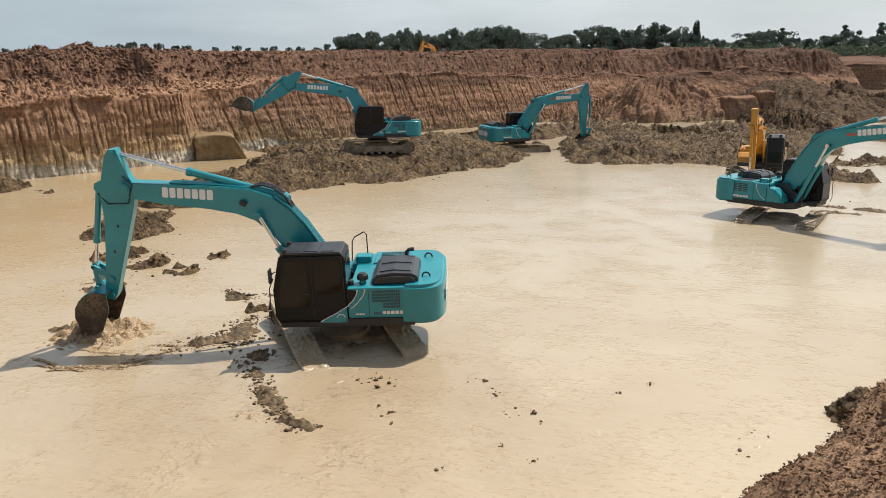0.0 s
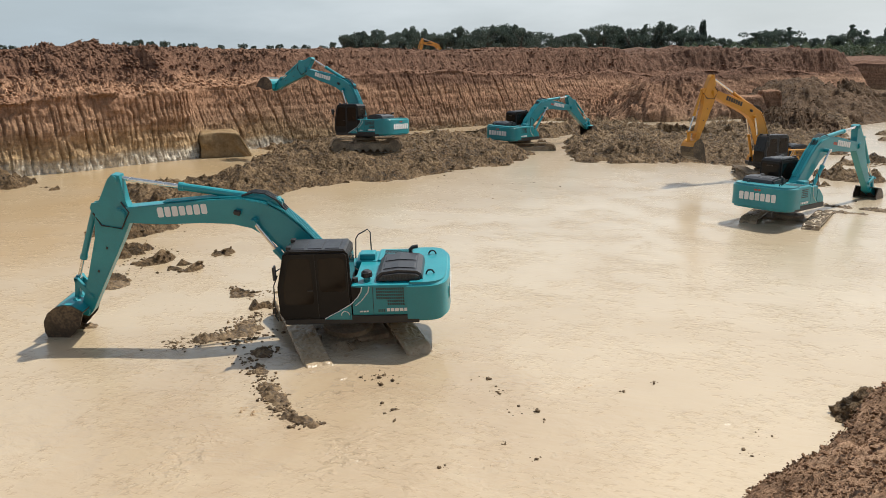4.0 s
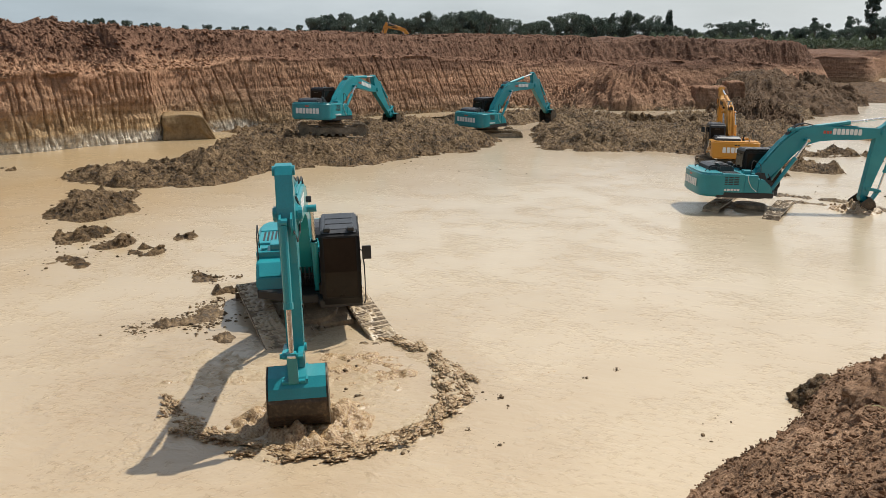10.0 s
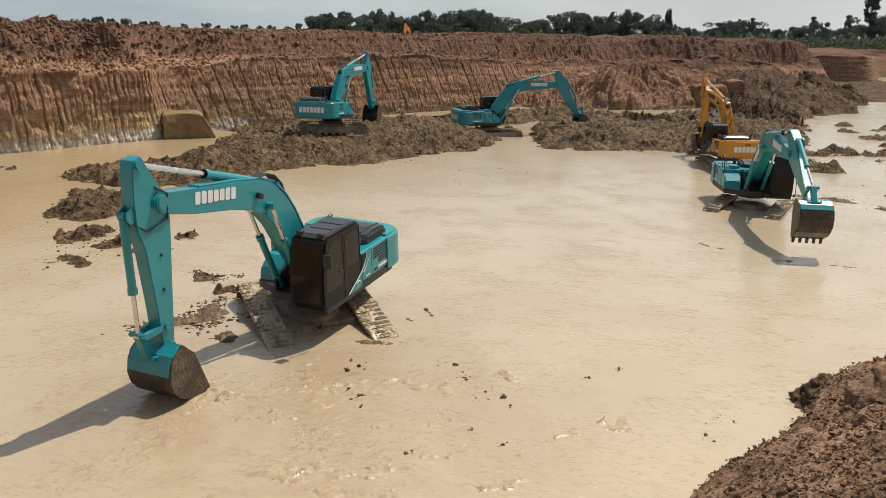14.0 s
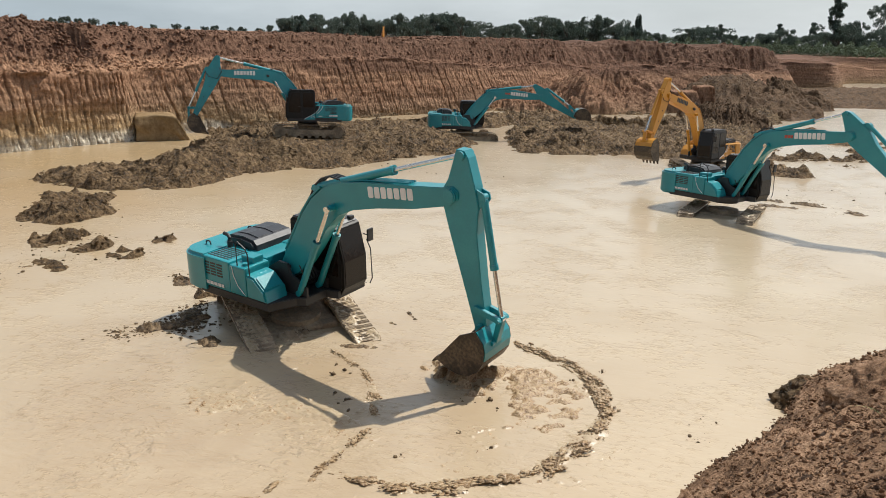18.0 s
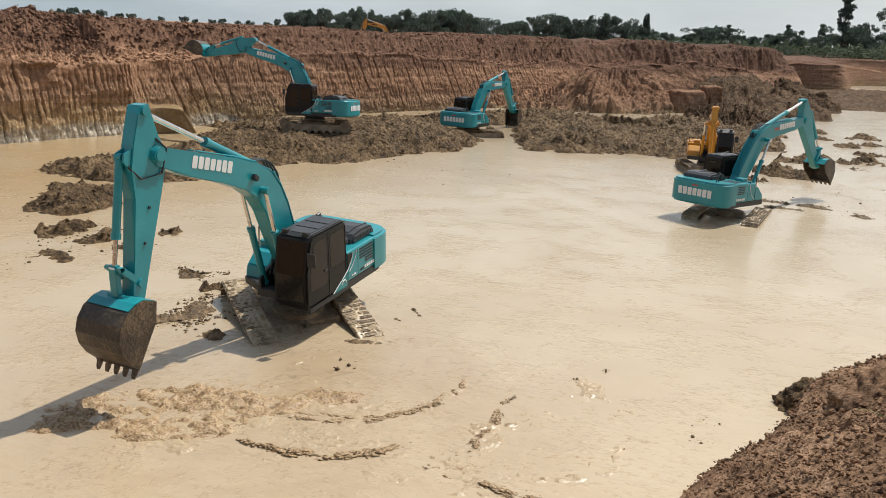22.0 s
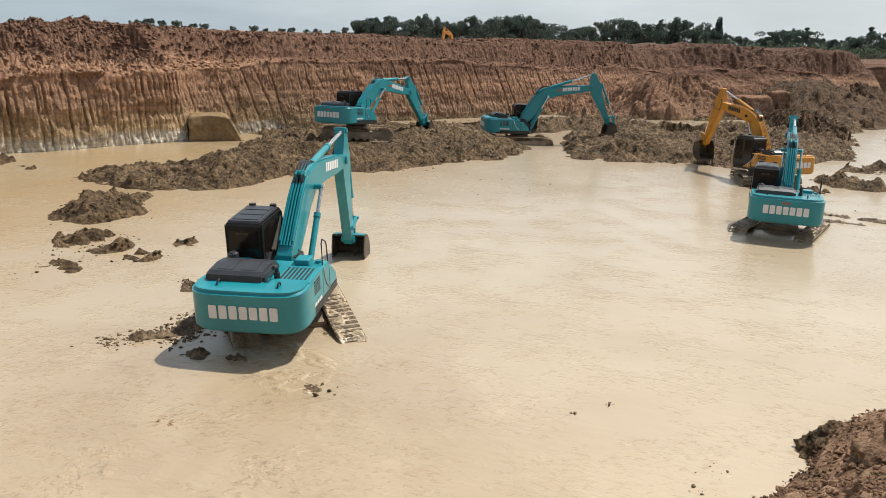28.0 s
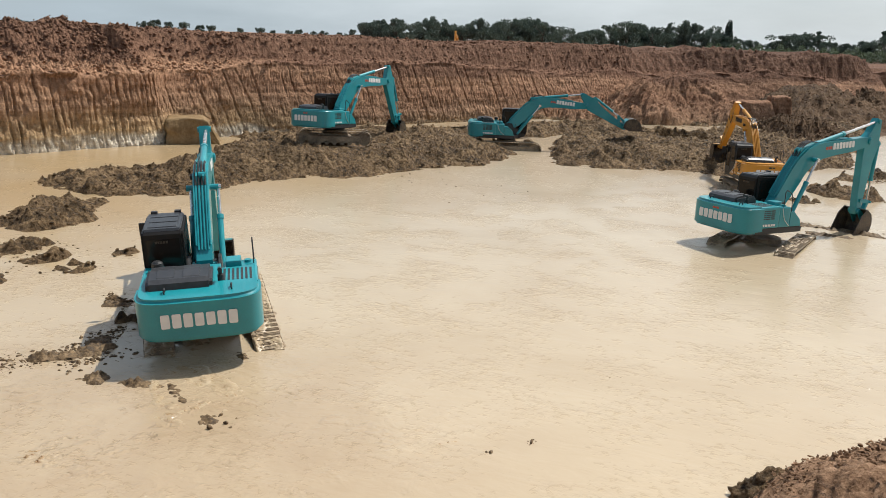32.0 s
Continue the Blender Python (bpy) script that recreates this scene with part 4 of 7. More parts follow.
def track(ex, side):
    """One crawler: frame, sprocket, idler, rollers and the belt's shoes."""
    y = side * TRACK_Y
    bm = bmesh.new()
    prism(bm, [(-1.75, 0.30), (-1.6, 0.6), (1.6, 0.62), (1.85, 0.35), (1.6, 0.22), (-1.6, 0.22)], y - 0.2, y + 0.2, 0.03)
    tr = part("track", bm, MUDDY_STEEL, ex, "muddy steel crawler track")
    R, half = 0.42, 1.76
    for x, nm in ((half, "idler"), (-half, "sprocket")):
        bm = bmesh.new()
        rod(bm, (x, y - 0.16, R + 0.03), (x, y + 0.16, R + 0.03), 0.36, 20)
        rod(bm, (x, y - 0.24, R + 0.03), (x, y + 0.24, R + 0.03), 0.14, 12)
        part(nm, bm, MUDDY_STEEL, tr)
    for k in range(7):
        bm = bmesh.new()
        x = -1.35 + k * 0.45
        rod(bm, (x, y - 0.2, 0.2), (x, y + 0.2, 0.2), 0.12, 10)
        part("roller", bm, MUDDY_STEEL, tr)
    for x in (-0.7, 0.7):
        bm = bmesh.new()
        rod(bm, (x, y - 0.16, 0.73), (x, y + 0.16, 0.73), 0.09, 10)
        part("carrier_roller", bm, MUDDY_STEEL, tr)
    bm = bmesh.new()
    w, p = SHOE_W / 2, 0.088
    prism(bm, [(-p, 0.0), (-p, 0.022), (-p + 0.02, 0.05), (-p + 0.035, 0.022), (-0.01, 0.022), (0.0, 0.042), (0.012, 0.022), (p - 0.02, 0.022), (p, 0.032), (p, 0.0)], -w, w)
    first = part("shoe", bm, MUDDY_STEEL, tr)
    total = 4 * half + math.tau * R
    count = 46
    for k in range(count):
        s = k / count * total
        if s < 2 * half:
            m = pose(-half + s, y, 2 * R + 0.03)
        elif s < 2 * half + math.pi * R:
            a = (s - 2 * half) / R
            m = pose(half + R * math.sin(a), y, R + 0.03 + R * math.cos(a), 0, math.degrees(a), 0)
        elif s < 4 * half + math.pi * R:
            m = pose(half - (s - 2 * half - math.pi * R), y, 0.03, 0, 180, 0)
        else:
            a = math.pi + (s - 4 * half - math.pi * R) / R
            m = pose(-half + R * math.sin(a), y, R + 0.03 + R * math.cos(a), 0, math.degrees(a), 0)
        ob = first if k == 0 else new("shoe", first.data)
        ob.parent = tr
        ob.matrix_basis = m
    return tr


def house(ex, paint, cab_paint, decal):
    """The slewing deck and all that stands on it."""
    bm = bmesh.new()
    slab(bm, [(1.30, 1.32), (1.30, 0.30), (0.95, 0.22), (0.95, -0.5), (0.75, -0.62), (0.45, -1.28), (-2.0, -1.30), (-2.0, 1.32)], 1.02, 1.24, 0.02)
    for y in (-0.42, 0.32):
        prism(bm, [(-0.6, 1.2), (-0.4, 1.75), (0.02, 2.02), (0.32, 2.0), (0.42, 1.75), (0.95, 1.5), (0.95, 1.2)], y - 0.04, y + 0.04, 0.01)
    box(bm, -0.9, 0.3, -0.40, 0.30, 1.2, 1.5, 0.03)
    rod(bm, (0, 0, 0.88), (0, 0, 1.04), 0.62, 28)
    hs = part("house", bm, BLACK, ex, "dark deck of the slewing house")
    # counterweight with a rounded tail
    half = [(-1.72, 1.36)] + [(-2.05 - 0.70 * math.sin(a) ** 0.72, 1.37 * math.cos(a) ** 0.42) for a in [radians(6 * k) for k in range(15)]] + [(-2.75, 0.0)]
    out = half + [(x, -y) for x, y in reversed(half[:-1])]
    bm = bmesh.new()
    slab(bm, out, 1.06, 2.07, 0.08)
    weight = part("counterweight", bm, paint, hs, "rounded painted counterweight", smooth=True)
    weight.data.set_sharp_from_angle(angle=radians(38))
    for y in (-0.72, 0.72):
        bm = bmesh.new()
        pipe(bm, [(-2.37, y, 2.05), (-2.37, y, 2.11), (-2.33, y, 2.16), (-2.28, y, 2.17), (-2.23, y, 2.16), (-2.19, y, 2.11), (-2.19, y, 2.05)], 0.022, 6)
        part("lifting_eye", bm, BLACK, hs)
    # engine side housings
    bm = bmesh.new()
    box(bm, -1.9, -0.38, 0.62, 1.325, 1.24, 2.03, 0.05)
    left = part("left_housing", bm, paint, hs)
    bm = bmesh.new()
    box(bm, -1.9, -0.84, -1.315, -0.42, 1.24, 2.05, 0.05)
    part("right_housing", bm, paint, hs)
    bm = bmesh.new()
    box(bm, -1.88, -0.42, -0.46, 0.66, 1.24, 2.0, 0.03)
    part("engine_deck", bm, paint, hs)
    # dark engine hood, ribbed
    bm = bmesh.new()
    prism(bm, [(-2.13, 1.99), (-2.08, 2.21), (-1.96, 2.28), (-1.5, 2.31), (-1.10, 2.26), (-0.98, 2.15), (-0.95, 1.99)], -0.30, 1.14, 0.07)
    prism(bm, [(-1.98, 2.26), (-1.9, 2.30), (-1.5, 2.335), (-1.16, 2.29), (-1.12, 2.24)], -0.05, 0.35, 0.02)
    prism(bm, [(-1.98, 2.26), (-1.9, 2.30), (-1.5, 2.335), (-1.16, 2.29), (-1.12, 2.24)], 0.5, 0.92, 0.02)
    part("hood", bm, HOOD, hs, "moulded dark grey engine hood")
    for k in range(11):
        bm = bmesh.new()
        box(bm, -1.93 + k * 0.075, -1.885 + k * 0.075, 1.128, 1.146, 2.09, 2.205, 0)
        part("hood_slot", bm, BLACK, hs)
    # louvres on both flanks
    for row, (x0, x1) in enumerate(((-1.66, -1.25), (-1.66, -1.25), (-1.66, -0.97), (-1.66, -0.97), (-1.66, -0.97), (-1.66, -0.97))):
        bm = bmesh.new()
        z = 1.50 + row * 0.08
        for k in range(round((x1 - x0) / 0.053)):
            x = x0 + k * 0.053
            prism(bm, [(x, z), (x + 0.036, z), (x + 0.044, z + 0.056), (x + 0.008, z + 0.056)], 1.318, 1.331)
        part("louvre", bm, BLACK, hs)
    bm = bmesh.new()
    for k in range(4):
        box(bm, -1.04 - k * 0.045, -1.015 - k * 0.045, 1.318, 1.331, 1.33, 1.39, 0)
    part("vent", bm, BLACK, hs)
    for k in range(5):
        for j in range(3):
            bm = bmesh.new()
            x = -1.78 + j * 0.24
            box(bm, x, x + 0.2, -1.322, -1.308, 1.58 + k * 0.075, 1.622 + k * 0.075, 0)
            part("louvre", bm, BLACK, hs)
    for k in range(7):
        bm = bmesh.new()
        box(bm, -1.75, -1.0, -1.18 + k * 0.1, -1.13 + k * 0.1, 2.045, 2.058, 0)
        part("deck_slot", bm, BLACK, hs)
    bm = bmesh.new()
    for x in (-1.86, -0.9):
        box(bm, x - 0.006, x + 0.006, 1.32, 1.329, 1.26, 1.98, 0)
    part("panel_seam", bm, BLACK, hs)
    bm = bmesh.new()
    rod(bm, (-1.72, -0.48, 2.02), (-1.72, -0.48, 2.20), 0.07, 12)
    pipe(bm, [(-1.72, -0.48, 2.15), (-1.72, -0.48, 2.3), (-1.78, -0.48, 2.36), (-1.92, -0.48, 2.38)], 0.05, 10)
    part("exhaust", bm, BLACK, hs, "black bent exhaust pipe")
    bm = bmesh.new()
    rod(bm, (-0.74, 0.98, 2.14), (-0.74, 0.98, 2.25), 0.14, 18, 0.13)
    rod(bm, (-0.74, 0.98, 2.25), (-0.74, 0.98, 2.29), 0.115, 16, 0.08)
    rod(bm, (-0.46, 1.08, 2.02), (-0.46, 1.08, 2.14), 0.07, 12)
    part("air_cleaner_cap", bm, BLACK, hs)
    bm = bmesh.new()
    rod(bm, (-0.74, 0.98, 2.0), (-0.74, 0.98, 2.15), 0.09, 14, 0.075)
    part("air_cleaner_neck", bm, paint, hs)
    # tank and tool boxes at the right front
    bm = bmesh.new()
    box(bm, -0.85, -0.26, -1.31, -0.5, 1.24, 2.0, 0.05)
    part("fuel_tank", bm, paint, hs)
    bm = bmesh.new()
    prism(bm, [(-0.27, 1.24), (-0.27, 1.84), (0.0, 1.80), (0.34, 1.50), (0.42, 1.24)], -1.30, -0.56, 0.04)
    part("tool_box", bm, paint, hs)
    bm = bmesh.new()
    prism(bm, [(0.03, 1.79), (0.31, 1.545), (0.32, 1.556), (0.04, 1.801)], -1.22, -0.66, 0.004)
    part("step_plate", bm, paint, hs, "glossy painted step plate")
    bm = bmesh.new()
    pipe(bm, [(-0.60, -1.24, 1.98), (-0.60, -1.24, 2.56), (-0.53, -1.24, 2.64), (-0.27, -1.24, 2.5), (-0.20, -1.24, 2.38), (-0.16, -1.25, 1.82)], 0.018, 6)
    part("handrail", bm, BLACK, hs)
    bm = bmesh.new()
    box(bm, -0.78, -0.36, -0.95, -0.58, 1.98, 2.16, 0.04)
    rod(bm, (-0.45, -1.1, 1.98), (-0.45, -1.1, 2.06), 0.08, 12)
    part("filler_cap", bm, paint, hs)
    # cab: pillars and panels, windows set in, roof
    bm = bmesh.new()
    prism(bm, [(-0.36, 1.10), (-0.36, 2.82), (-0.28, 2.90), (1.10, 2.90), (1.22, 2.82), (1.42, 2.0), (1.42, 1.30), (1.30, 1.10)], 0.36, 1.32, 0.05)
    part("cab", bm, cab_paint, hs, "dark operator cab with tinted windows")
    bm = bmesh.new()
    prism(bm, [(-0.30, 2.885), (-0.26, 2.94), (1.05, 2.94), (1.16, 2.885)], 0.40, 1.28, 0.03)
    for k in range(3):
        box(bm, -0.15 + k * 0.42, 0.2 + k * 0.42, 0.5, 1.18, 2.93, 2.955, 0.015)
    part("cab_roof", bm, HOOD, hs, "dark grey roof panel with ribs")
    for nm, form, y in (("door_window", [(0.54, 1.98), (0.56, 2.68), (0.62, 2.74), (1.02, 2.74), (1.09, 2.66), (1.27, 2.0), (1.27, 1.62), (1.2, 1.56), (0.6, 1.56), (0.54, 1.62)], 1.313), ("side_window", [(-0.26, 1.95), (-0.26, 2.66), (-0.2, 2.74), (0.32, 2.74), (0.38, 2.68), (0.38, 1.95), (0.32, 1.88), (-0.2, 1.88)], 1.313), ("right_window", [(-0.2, 1.6), (-0.2, 2.74), (1.05, 2.74), (1.27, 1.95), (1.27, 1.6)], 0.357)):
        bm = bmesh.new()
        prism(bm, form, y, y + 0.012, 0.0)
        part(nm, bm, GLASS, hs, "tinted glass pane")
    bm = bmesh.new()
    prism(bm, [(1.235, 2.78), (1.43, 1.99), (1.43, 1.35), (1.415, 1.35), (1.415, 1.985), (1.22, 2.78)], 0.46, 1.22)
    part("windscreen", bm, GLASS, hs, "tinted glass pane")
    bm = bmesh.new()
    box(bm, -0.372, -0.36, 0.46, 1.22, 2.1, 2.7, 0.0)
    part("rear_window", bm, GLASS, hs, "tinted glass pane")
    bm = bmesh.new()
    for x in (0.45, -0.32):
        box(bm, x - 0.007, x + 0.007, 1.318, 1.33, 1.15, 2.84, 0)
    box(bm, -0.36, 1.36, 1.318, 1.33, 1.15, 1.165, 0)
    part("door_seam", bm, BLACK, hs)
    bm = bmesh.new()
    box(bm, 0.55, 0.68, 1.32, 1.35, 1.9, 1.94, 0.008)
    part("door_handle", bm, BLACK, hs)
    bm = bmesh.new()
    pipe(bm, [(1.45, 1.36, 1.15), (1.50, 1.40, 1.3), (1.47, 1.40, 2.1), (1.36, 1.38, 2.35)], 0.016, 6)
    part("grab_rail", bm, BLACK, hs)
    bm = bmesh.new()
    pipe(bm, [(1.30, 1.32, 2.5), (1.42, 1.42, 2.45)], 0.015, 6)
    box(bm, 1.38, 1.43, 1.36, 1.58, 2.28, 2.62, 0.02)
    part("mirror", bm, BLACK, hs, "black wing mirror")
    for y in (0.55, 1.12):
        bm = bmesh.new()
        box(bm, 1.02, 1.14, y - 0.08, y + 0.08, 2.91, 3.0, 0.02)
        part("work_lamp", bm, BLACK, hs)
    bars(hs, Matrix.Translation((-0.376, 1.02, 2.60)) @ REAR, [0.05, 0.04, 0.06, 0.05, 0.05], 0.06, STEEL, "cab_marking")
    # markings
    brand_blocks(hs, Matrix.Translation((-2.756, 0.84, 1.58)) @ REAR, 1.68, 0.33, WHITE)
    bars(hs, Matrix.Translation((-2.76, 0.16, 1.83)) @ REAR, [0.14, 0.12], 0.07, decal, "crest_marking")
    for y in (1.18, -1.0):
        bars(hs, Matrix.Translation((-2.48 if y > 0 else -2.56, y, 1.52)) @ REAR, [0.20], 0.07, YELLOW, "reflector")
    bars(hs, Matrix.Translation((-1.22, 1.332, 1.34)) @ SIDE_L, [0.08, 0.08, 0.09, 0.09, 0.09], 0.085, WHITE, "model_marking")
    bars(hs, Matrix.Translation((-0.56, 1.332, 1.33)) @ SIDE_L, [0.07, 0.06, 0.05], 0.04, WHITE, "script_marking")
    bars(hs, Matrix.Translation((-1.74, -1.33, 1.32)) @ SIDE_R, [0.13, 0.12, 0.12, 0.1, 0.1], 0.085, WHITE, "model_marking")
    bm = bmesh.new()
    prism(bm, [(-0.38, 1.99), (-0.64, 1.97), (-0.60, 1.86), (-0.53, 1.73), (-0.38, 1.56)], 1.322, 1.330)
    part("dark_flash", bm, CABGREY, hs)
    bm = bmesh.new()
    prism(bm, [(-0.355, 1.14), (-0.355, 1.54), (-0.22, 1.45), (-0.08, 1.37), (0.12, 1.27), (0.31, 1.16), (0.31, 1.14)], 1.322, 1.330)
    part("painted_corner", bm, paint, hs)
    bm = bmesh.new()
    pipe(bm, [(-0.2 + 0.10 * math.cos(a), 1.334, 1.26 + 0.10 * math.sin(a)) for a in [math.pi * k / 8 for k in range(9)]], 0.013, 5)
    part("badge_ring", bm, WHITE, hs)
    for way in ([(-0.64, 1.334, 1.98), (-0.61, 1.334, 1.86), (-0.53, 1.334, 1.73), (-0.37, 1.334, 1.56), (-0.08, 1.334, 1.38), (0.12, 1.334, 1.28), (0.31, 1.334, 1.17)], [(-0.82, 1.334, 1.99), (-0.78, 1.334, 1.84), (-0.62, 1.334, 1.64), (-0.46, 1.334, 1.5)], [(-0.72, -1.322, 1.97), (-0.68, -1.322, 1.75), (-0.55, -1.322, 1.5), (-0.3, -1.322, 1.3)]):
        bm = bmesh.new()
        pipe(bm, way, 0.013, 4)
        part("stripe", bm, WHITE, hs)
    bm = bmesh.new()
    box(bm, 0.1, 0.26, -0.35, 0.2, 1.3, 1.9, 0.03)
    for k in range(5):
        pipe(bm, [(0.3, -0.25 + k * 0.1, 1.45), (0.6, -0.25 + k * 0.1, 1.38), (0.75, -0.25 + k * 0.1, 1.6), (0.55, -0.25 + k * 0.1, 1.95)], 0.02, 6)
    part("swing_hoses", bm, RUBBER, hs)
    return hs


def excavator(paint=None, cab_paint=None, decal=None):
    paint, cab_paint, decal = paint or TEAL, cab_paint or CABGREY, decal or RED
    letter = WHITE if paint is TEAL else BLACK
    ex = new("excavator")
    bm = bmesh.new()
    box(bm, -0.75, 0.75, -0.9, 0.9, 0.5, 0.78, 0.06)
    rod(bm, (0, 0, 0.75), (0, 0, 0.92), 0.66, 28)
    for sx in (-1, 1):
        prism(bm, [(sx * 0.35, 0.45), (sx * 0.95, 0.36), (sx * 1.0, 0.55), (sx * 0.4, 0.75)], -1.1, 1.1, 0.02)
    part("carbody", bm, MUDDY_STEEL, ex)
    track(ex, 1)
    track(ex, -1)
    house(ex, paint, cab_paint, decal)
    bm = bmesh.new()
    prism(bm, BOOM_FORM, -0.20, 0.20, 0.015)
    boom = part("boom", bm, paint, ex, "gooseneck boom")
    for x, z, w, r in ((0, 0, 0.3, 0.13), (2.38, 0.88, 0.42, 0.085), (BOOM, 0, 0.27, 0.12)):
        bm = bmesh.new()
        rod(bm, (x, -w, z), (x, w, z), r, 14)
        part("pin", bm, paint, boom)
    for y in (-0.09, 0.09):
        bm = bmesh.new()
        prism(bm, [(1.75, 1.25), (1.85, 1.55), (2.0, 1.58), (2.25, 1.38)], y - 0.025, y + 0.025, 0.005)
        part("bracket", bm, paint, boom)
    for sgn, m in ((1, SIDE_L), (-1, SIDE_R)):
        turn = Matrix.Rotation(radians(22.5), 4, "Y")
        x0 = 4.78 if sgn > 0 else 3.55
        z0 = 0.33 if sgn > 0 else 0.84
        brand_blocks(boom, Matrix.Translation((x0, 0.203 * sgn, z0)) @ turn @ m, 1.3, 0.26, letter)
        if sgn < 0:
            bars(boom, Matrix.Translation((3.15, -0.203, 0.90)) @ turn @ m, [0.12, 0.1, 0.08], 0.12, decal, "crest_marking")
    for y in (-0.12, -0.04, 0.04, 0.12):
        bm = bmesh.new()
        pipe(bm, [(1.7, y, 1.36), (2.0, y, 1.55), (2.3, y, 1.62), (2.6, y, 1.56), (2.85, y, 1.38)], 0.025, 6)
        part("hydraulic_hose", bm, RUBBER, boom)
        bm = bmesh.new()
        pipe(bm, [(0.1, y, 0.43), (0.6, y, 0.745), (1.3, y, 1.165), (1.75, y, 1.37)], 0.025, 6)
        part("steel_pipe", bm, paint, boom)
        bm = bmesh.new()
        pipe(bm, [(2.8, y, 1.40), (3.0, y, 1.31), (3.6, y, 1.09), (4.7, y, 0.61)], 0.02, 6)
        part("steel_pipe", bm, paint, boom)
    for y in (-0.17, 0.17):
        bm = bmesh.new()
        pipe(bm, [(0.2, y, 0.50), (1.25, y, 1.13), (1.75, y, 1.35), (2.2, y, 1.45)], 0.03, 6)
        part("steel_pipe", bm, paint, boom)
    bm = bmesh.new()
    box(bm, 2.75, 2.9, 0.21, 0.33, 0.92, 1.04, 0.02)
    rod(bm, (2.9, 0.27, 0.98), (2.92, 0.27, 0.98), 0.05, 10)
    part("work_lamp", bm, BLACK, boom)
    # arm
    bm = bmesh.new()
    prism(bm, ARM_FORM, -0.155, 0.155, 0.014)
    arm = part("arm", bm, paint, ex, "dipper arm")
    for x, z, w, r in ((-0.78, 0.45, 0.2, 0.09), (0, 0, 0.25, 0.15), (2.94, 0, 0.24, 0.1), (2.5, 0.03, 0.2, 0.08)):
        bm = bmesh.new()
        rod(bm, (x, -w, z), (x, w, z), r, 14)
        part("pin", bm, paint, arm)
    for y in (-0.1, 0.1):
        bm = bmesh.new()
        prism(bm, [(-0.05, 0.6), (0.08, 0.78), (0.22, 0.78), (0.4, 0.58)], y - 0.02, y + 0.02, 0.004)
        part("bracket", bm, paint, arm)
    bm = bmesh.new()
    pipe(bm, [(-0.3, 0.17, 0.1), (-0.15, 0.2, -0.18), (0.35, 0.19, -0.15), (0.5, 0.17, 0.35), (0.3, 0.12, 0.66)], 0.022, 6)
    part("hydraulic_hose", bm, RUBBER, arm)
    for k in range(2):
        bm = bmesh.new()
        box(bm, 1.0 + k * 0.7, 1.06 + k * 0.7, 0.155, 0.18, 0.02, 0.07, 0.005)
        part("hose_clamp", bm, BLACK, arm)
    # bucket: bent back plate, cheeks, lugs, lip and teeth
    bm = bmesh.new()
    W = 0.56
    inner = [(x * 0.95 + 0.03, z * 0.94 - 0.01) for x, z in BUCKET_BACK]
    for (a, b), (c, d) in zip(zip(BUCKET_BACK, inner), zip(BUCKET_BACK[1:], inner[1:])):
        prism(bm, [a, c, d, b], -W, W)
    for y in (-W, W):
        prism(bm, BUCKET_BACK + [(1.30, 0.0), (0.3, -0.14)], y - 0.018, y + 0.018)
    bmesh.ops.remove_doubles(bm, verts=bm.verts, dist=0.0005)
    bucket = part("bucket", bm, STEEL, ex, "muddy worn digging bucket")
    for y in (-0.19, 0.19):
        bm = bmesh.new()
        prism(bm, [(-0.12, -0.08), (-0.14, 0.1), (-0.16, 0.45), (-0.05, 0.52), (0.18, 0.72), (0.32, 0.6), (0.12, 0.1), (0.1, -0.08)], y - 0.025, y + 0.025, 0.006)
        part("lug", bm, paint, bucket)
    bm = bmesh.new()
    prism(bm, [(-0.172, 0.02), (-0.152, 0.37), (-0.03, 0.58), (0.14, 0.725), (0.15, 0.71), (-0.0, 0.55), (-0.13, 0.36), (-0.15, 0.02)], -W + 0.02, W - 0.02)
    part("painted_back", bm, paint, bucket, "scuffed painted back plate")
    bm = bmesh.new()
    box(bm, 1.26, 1.40, -W, W, -0.01, 0.05, 0.01)
    part("lip", bm, STEEL, bucket)
    for k in range(5):
        bm = bmesh.new()
        y = -W + 0.09 + k * (2 * W - 0.18) / 4
        prism(bm, [(1.34, -0.035), (1.34, 0.07), (1.5, 0.05), (1.60, 0.01), (1.5, -0.02)], y - 0.05, y + 0.05, 0.006)
        part("tooth", bm, STEEL, bucket)
    for piece in [bucket] + list(bucket.children):
        piece.data.transform(Matrix.Diagonal((0.88, 0.97, 0.88, 1)))
    # rams: barrel and rod, each along +x from its pin
    def ram(name, length, r, y):
        bm = bmesh.new()
        rod(bm, (0.05, y, 0), (length, y, 0), r, 14)
        rod(bm, (0, y - r, 0), (0, y + r, 0), r * 0.9, 12)
        rod(bm, (length - 0.12, y, 0), (length, y, 0), r * 1.18, 14)
        part(name + "_barrel", bm, paint, ex, "painted hydraulic ram barrel")
        bm = bmesh.new()
        rod(bm, (0, y, 0), (-length * 0.98, y, 0), r * 0.58, 12)
        rod(bm, (0, y - r * 0.9, 0), (0, y + r * 0.9, 0), r * 0.9, 12)
        part(name + "_rod", bm, CHROME, ex, "bright chrome piston rod")
    ram("left_boom_ram", 1.62, 0.085, 0.30)
    ram("right_boom_ram", 1.62, 0.085, -0.40)
    ram("arm_ram", 2.5, 0.095, -0.05)
    ram("bucket_ram", 1.55, 0.08, -0.05)
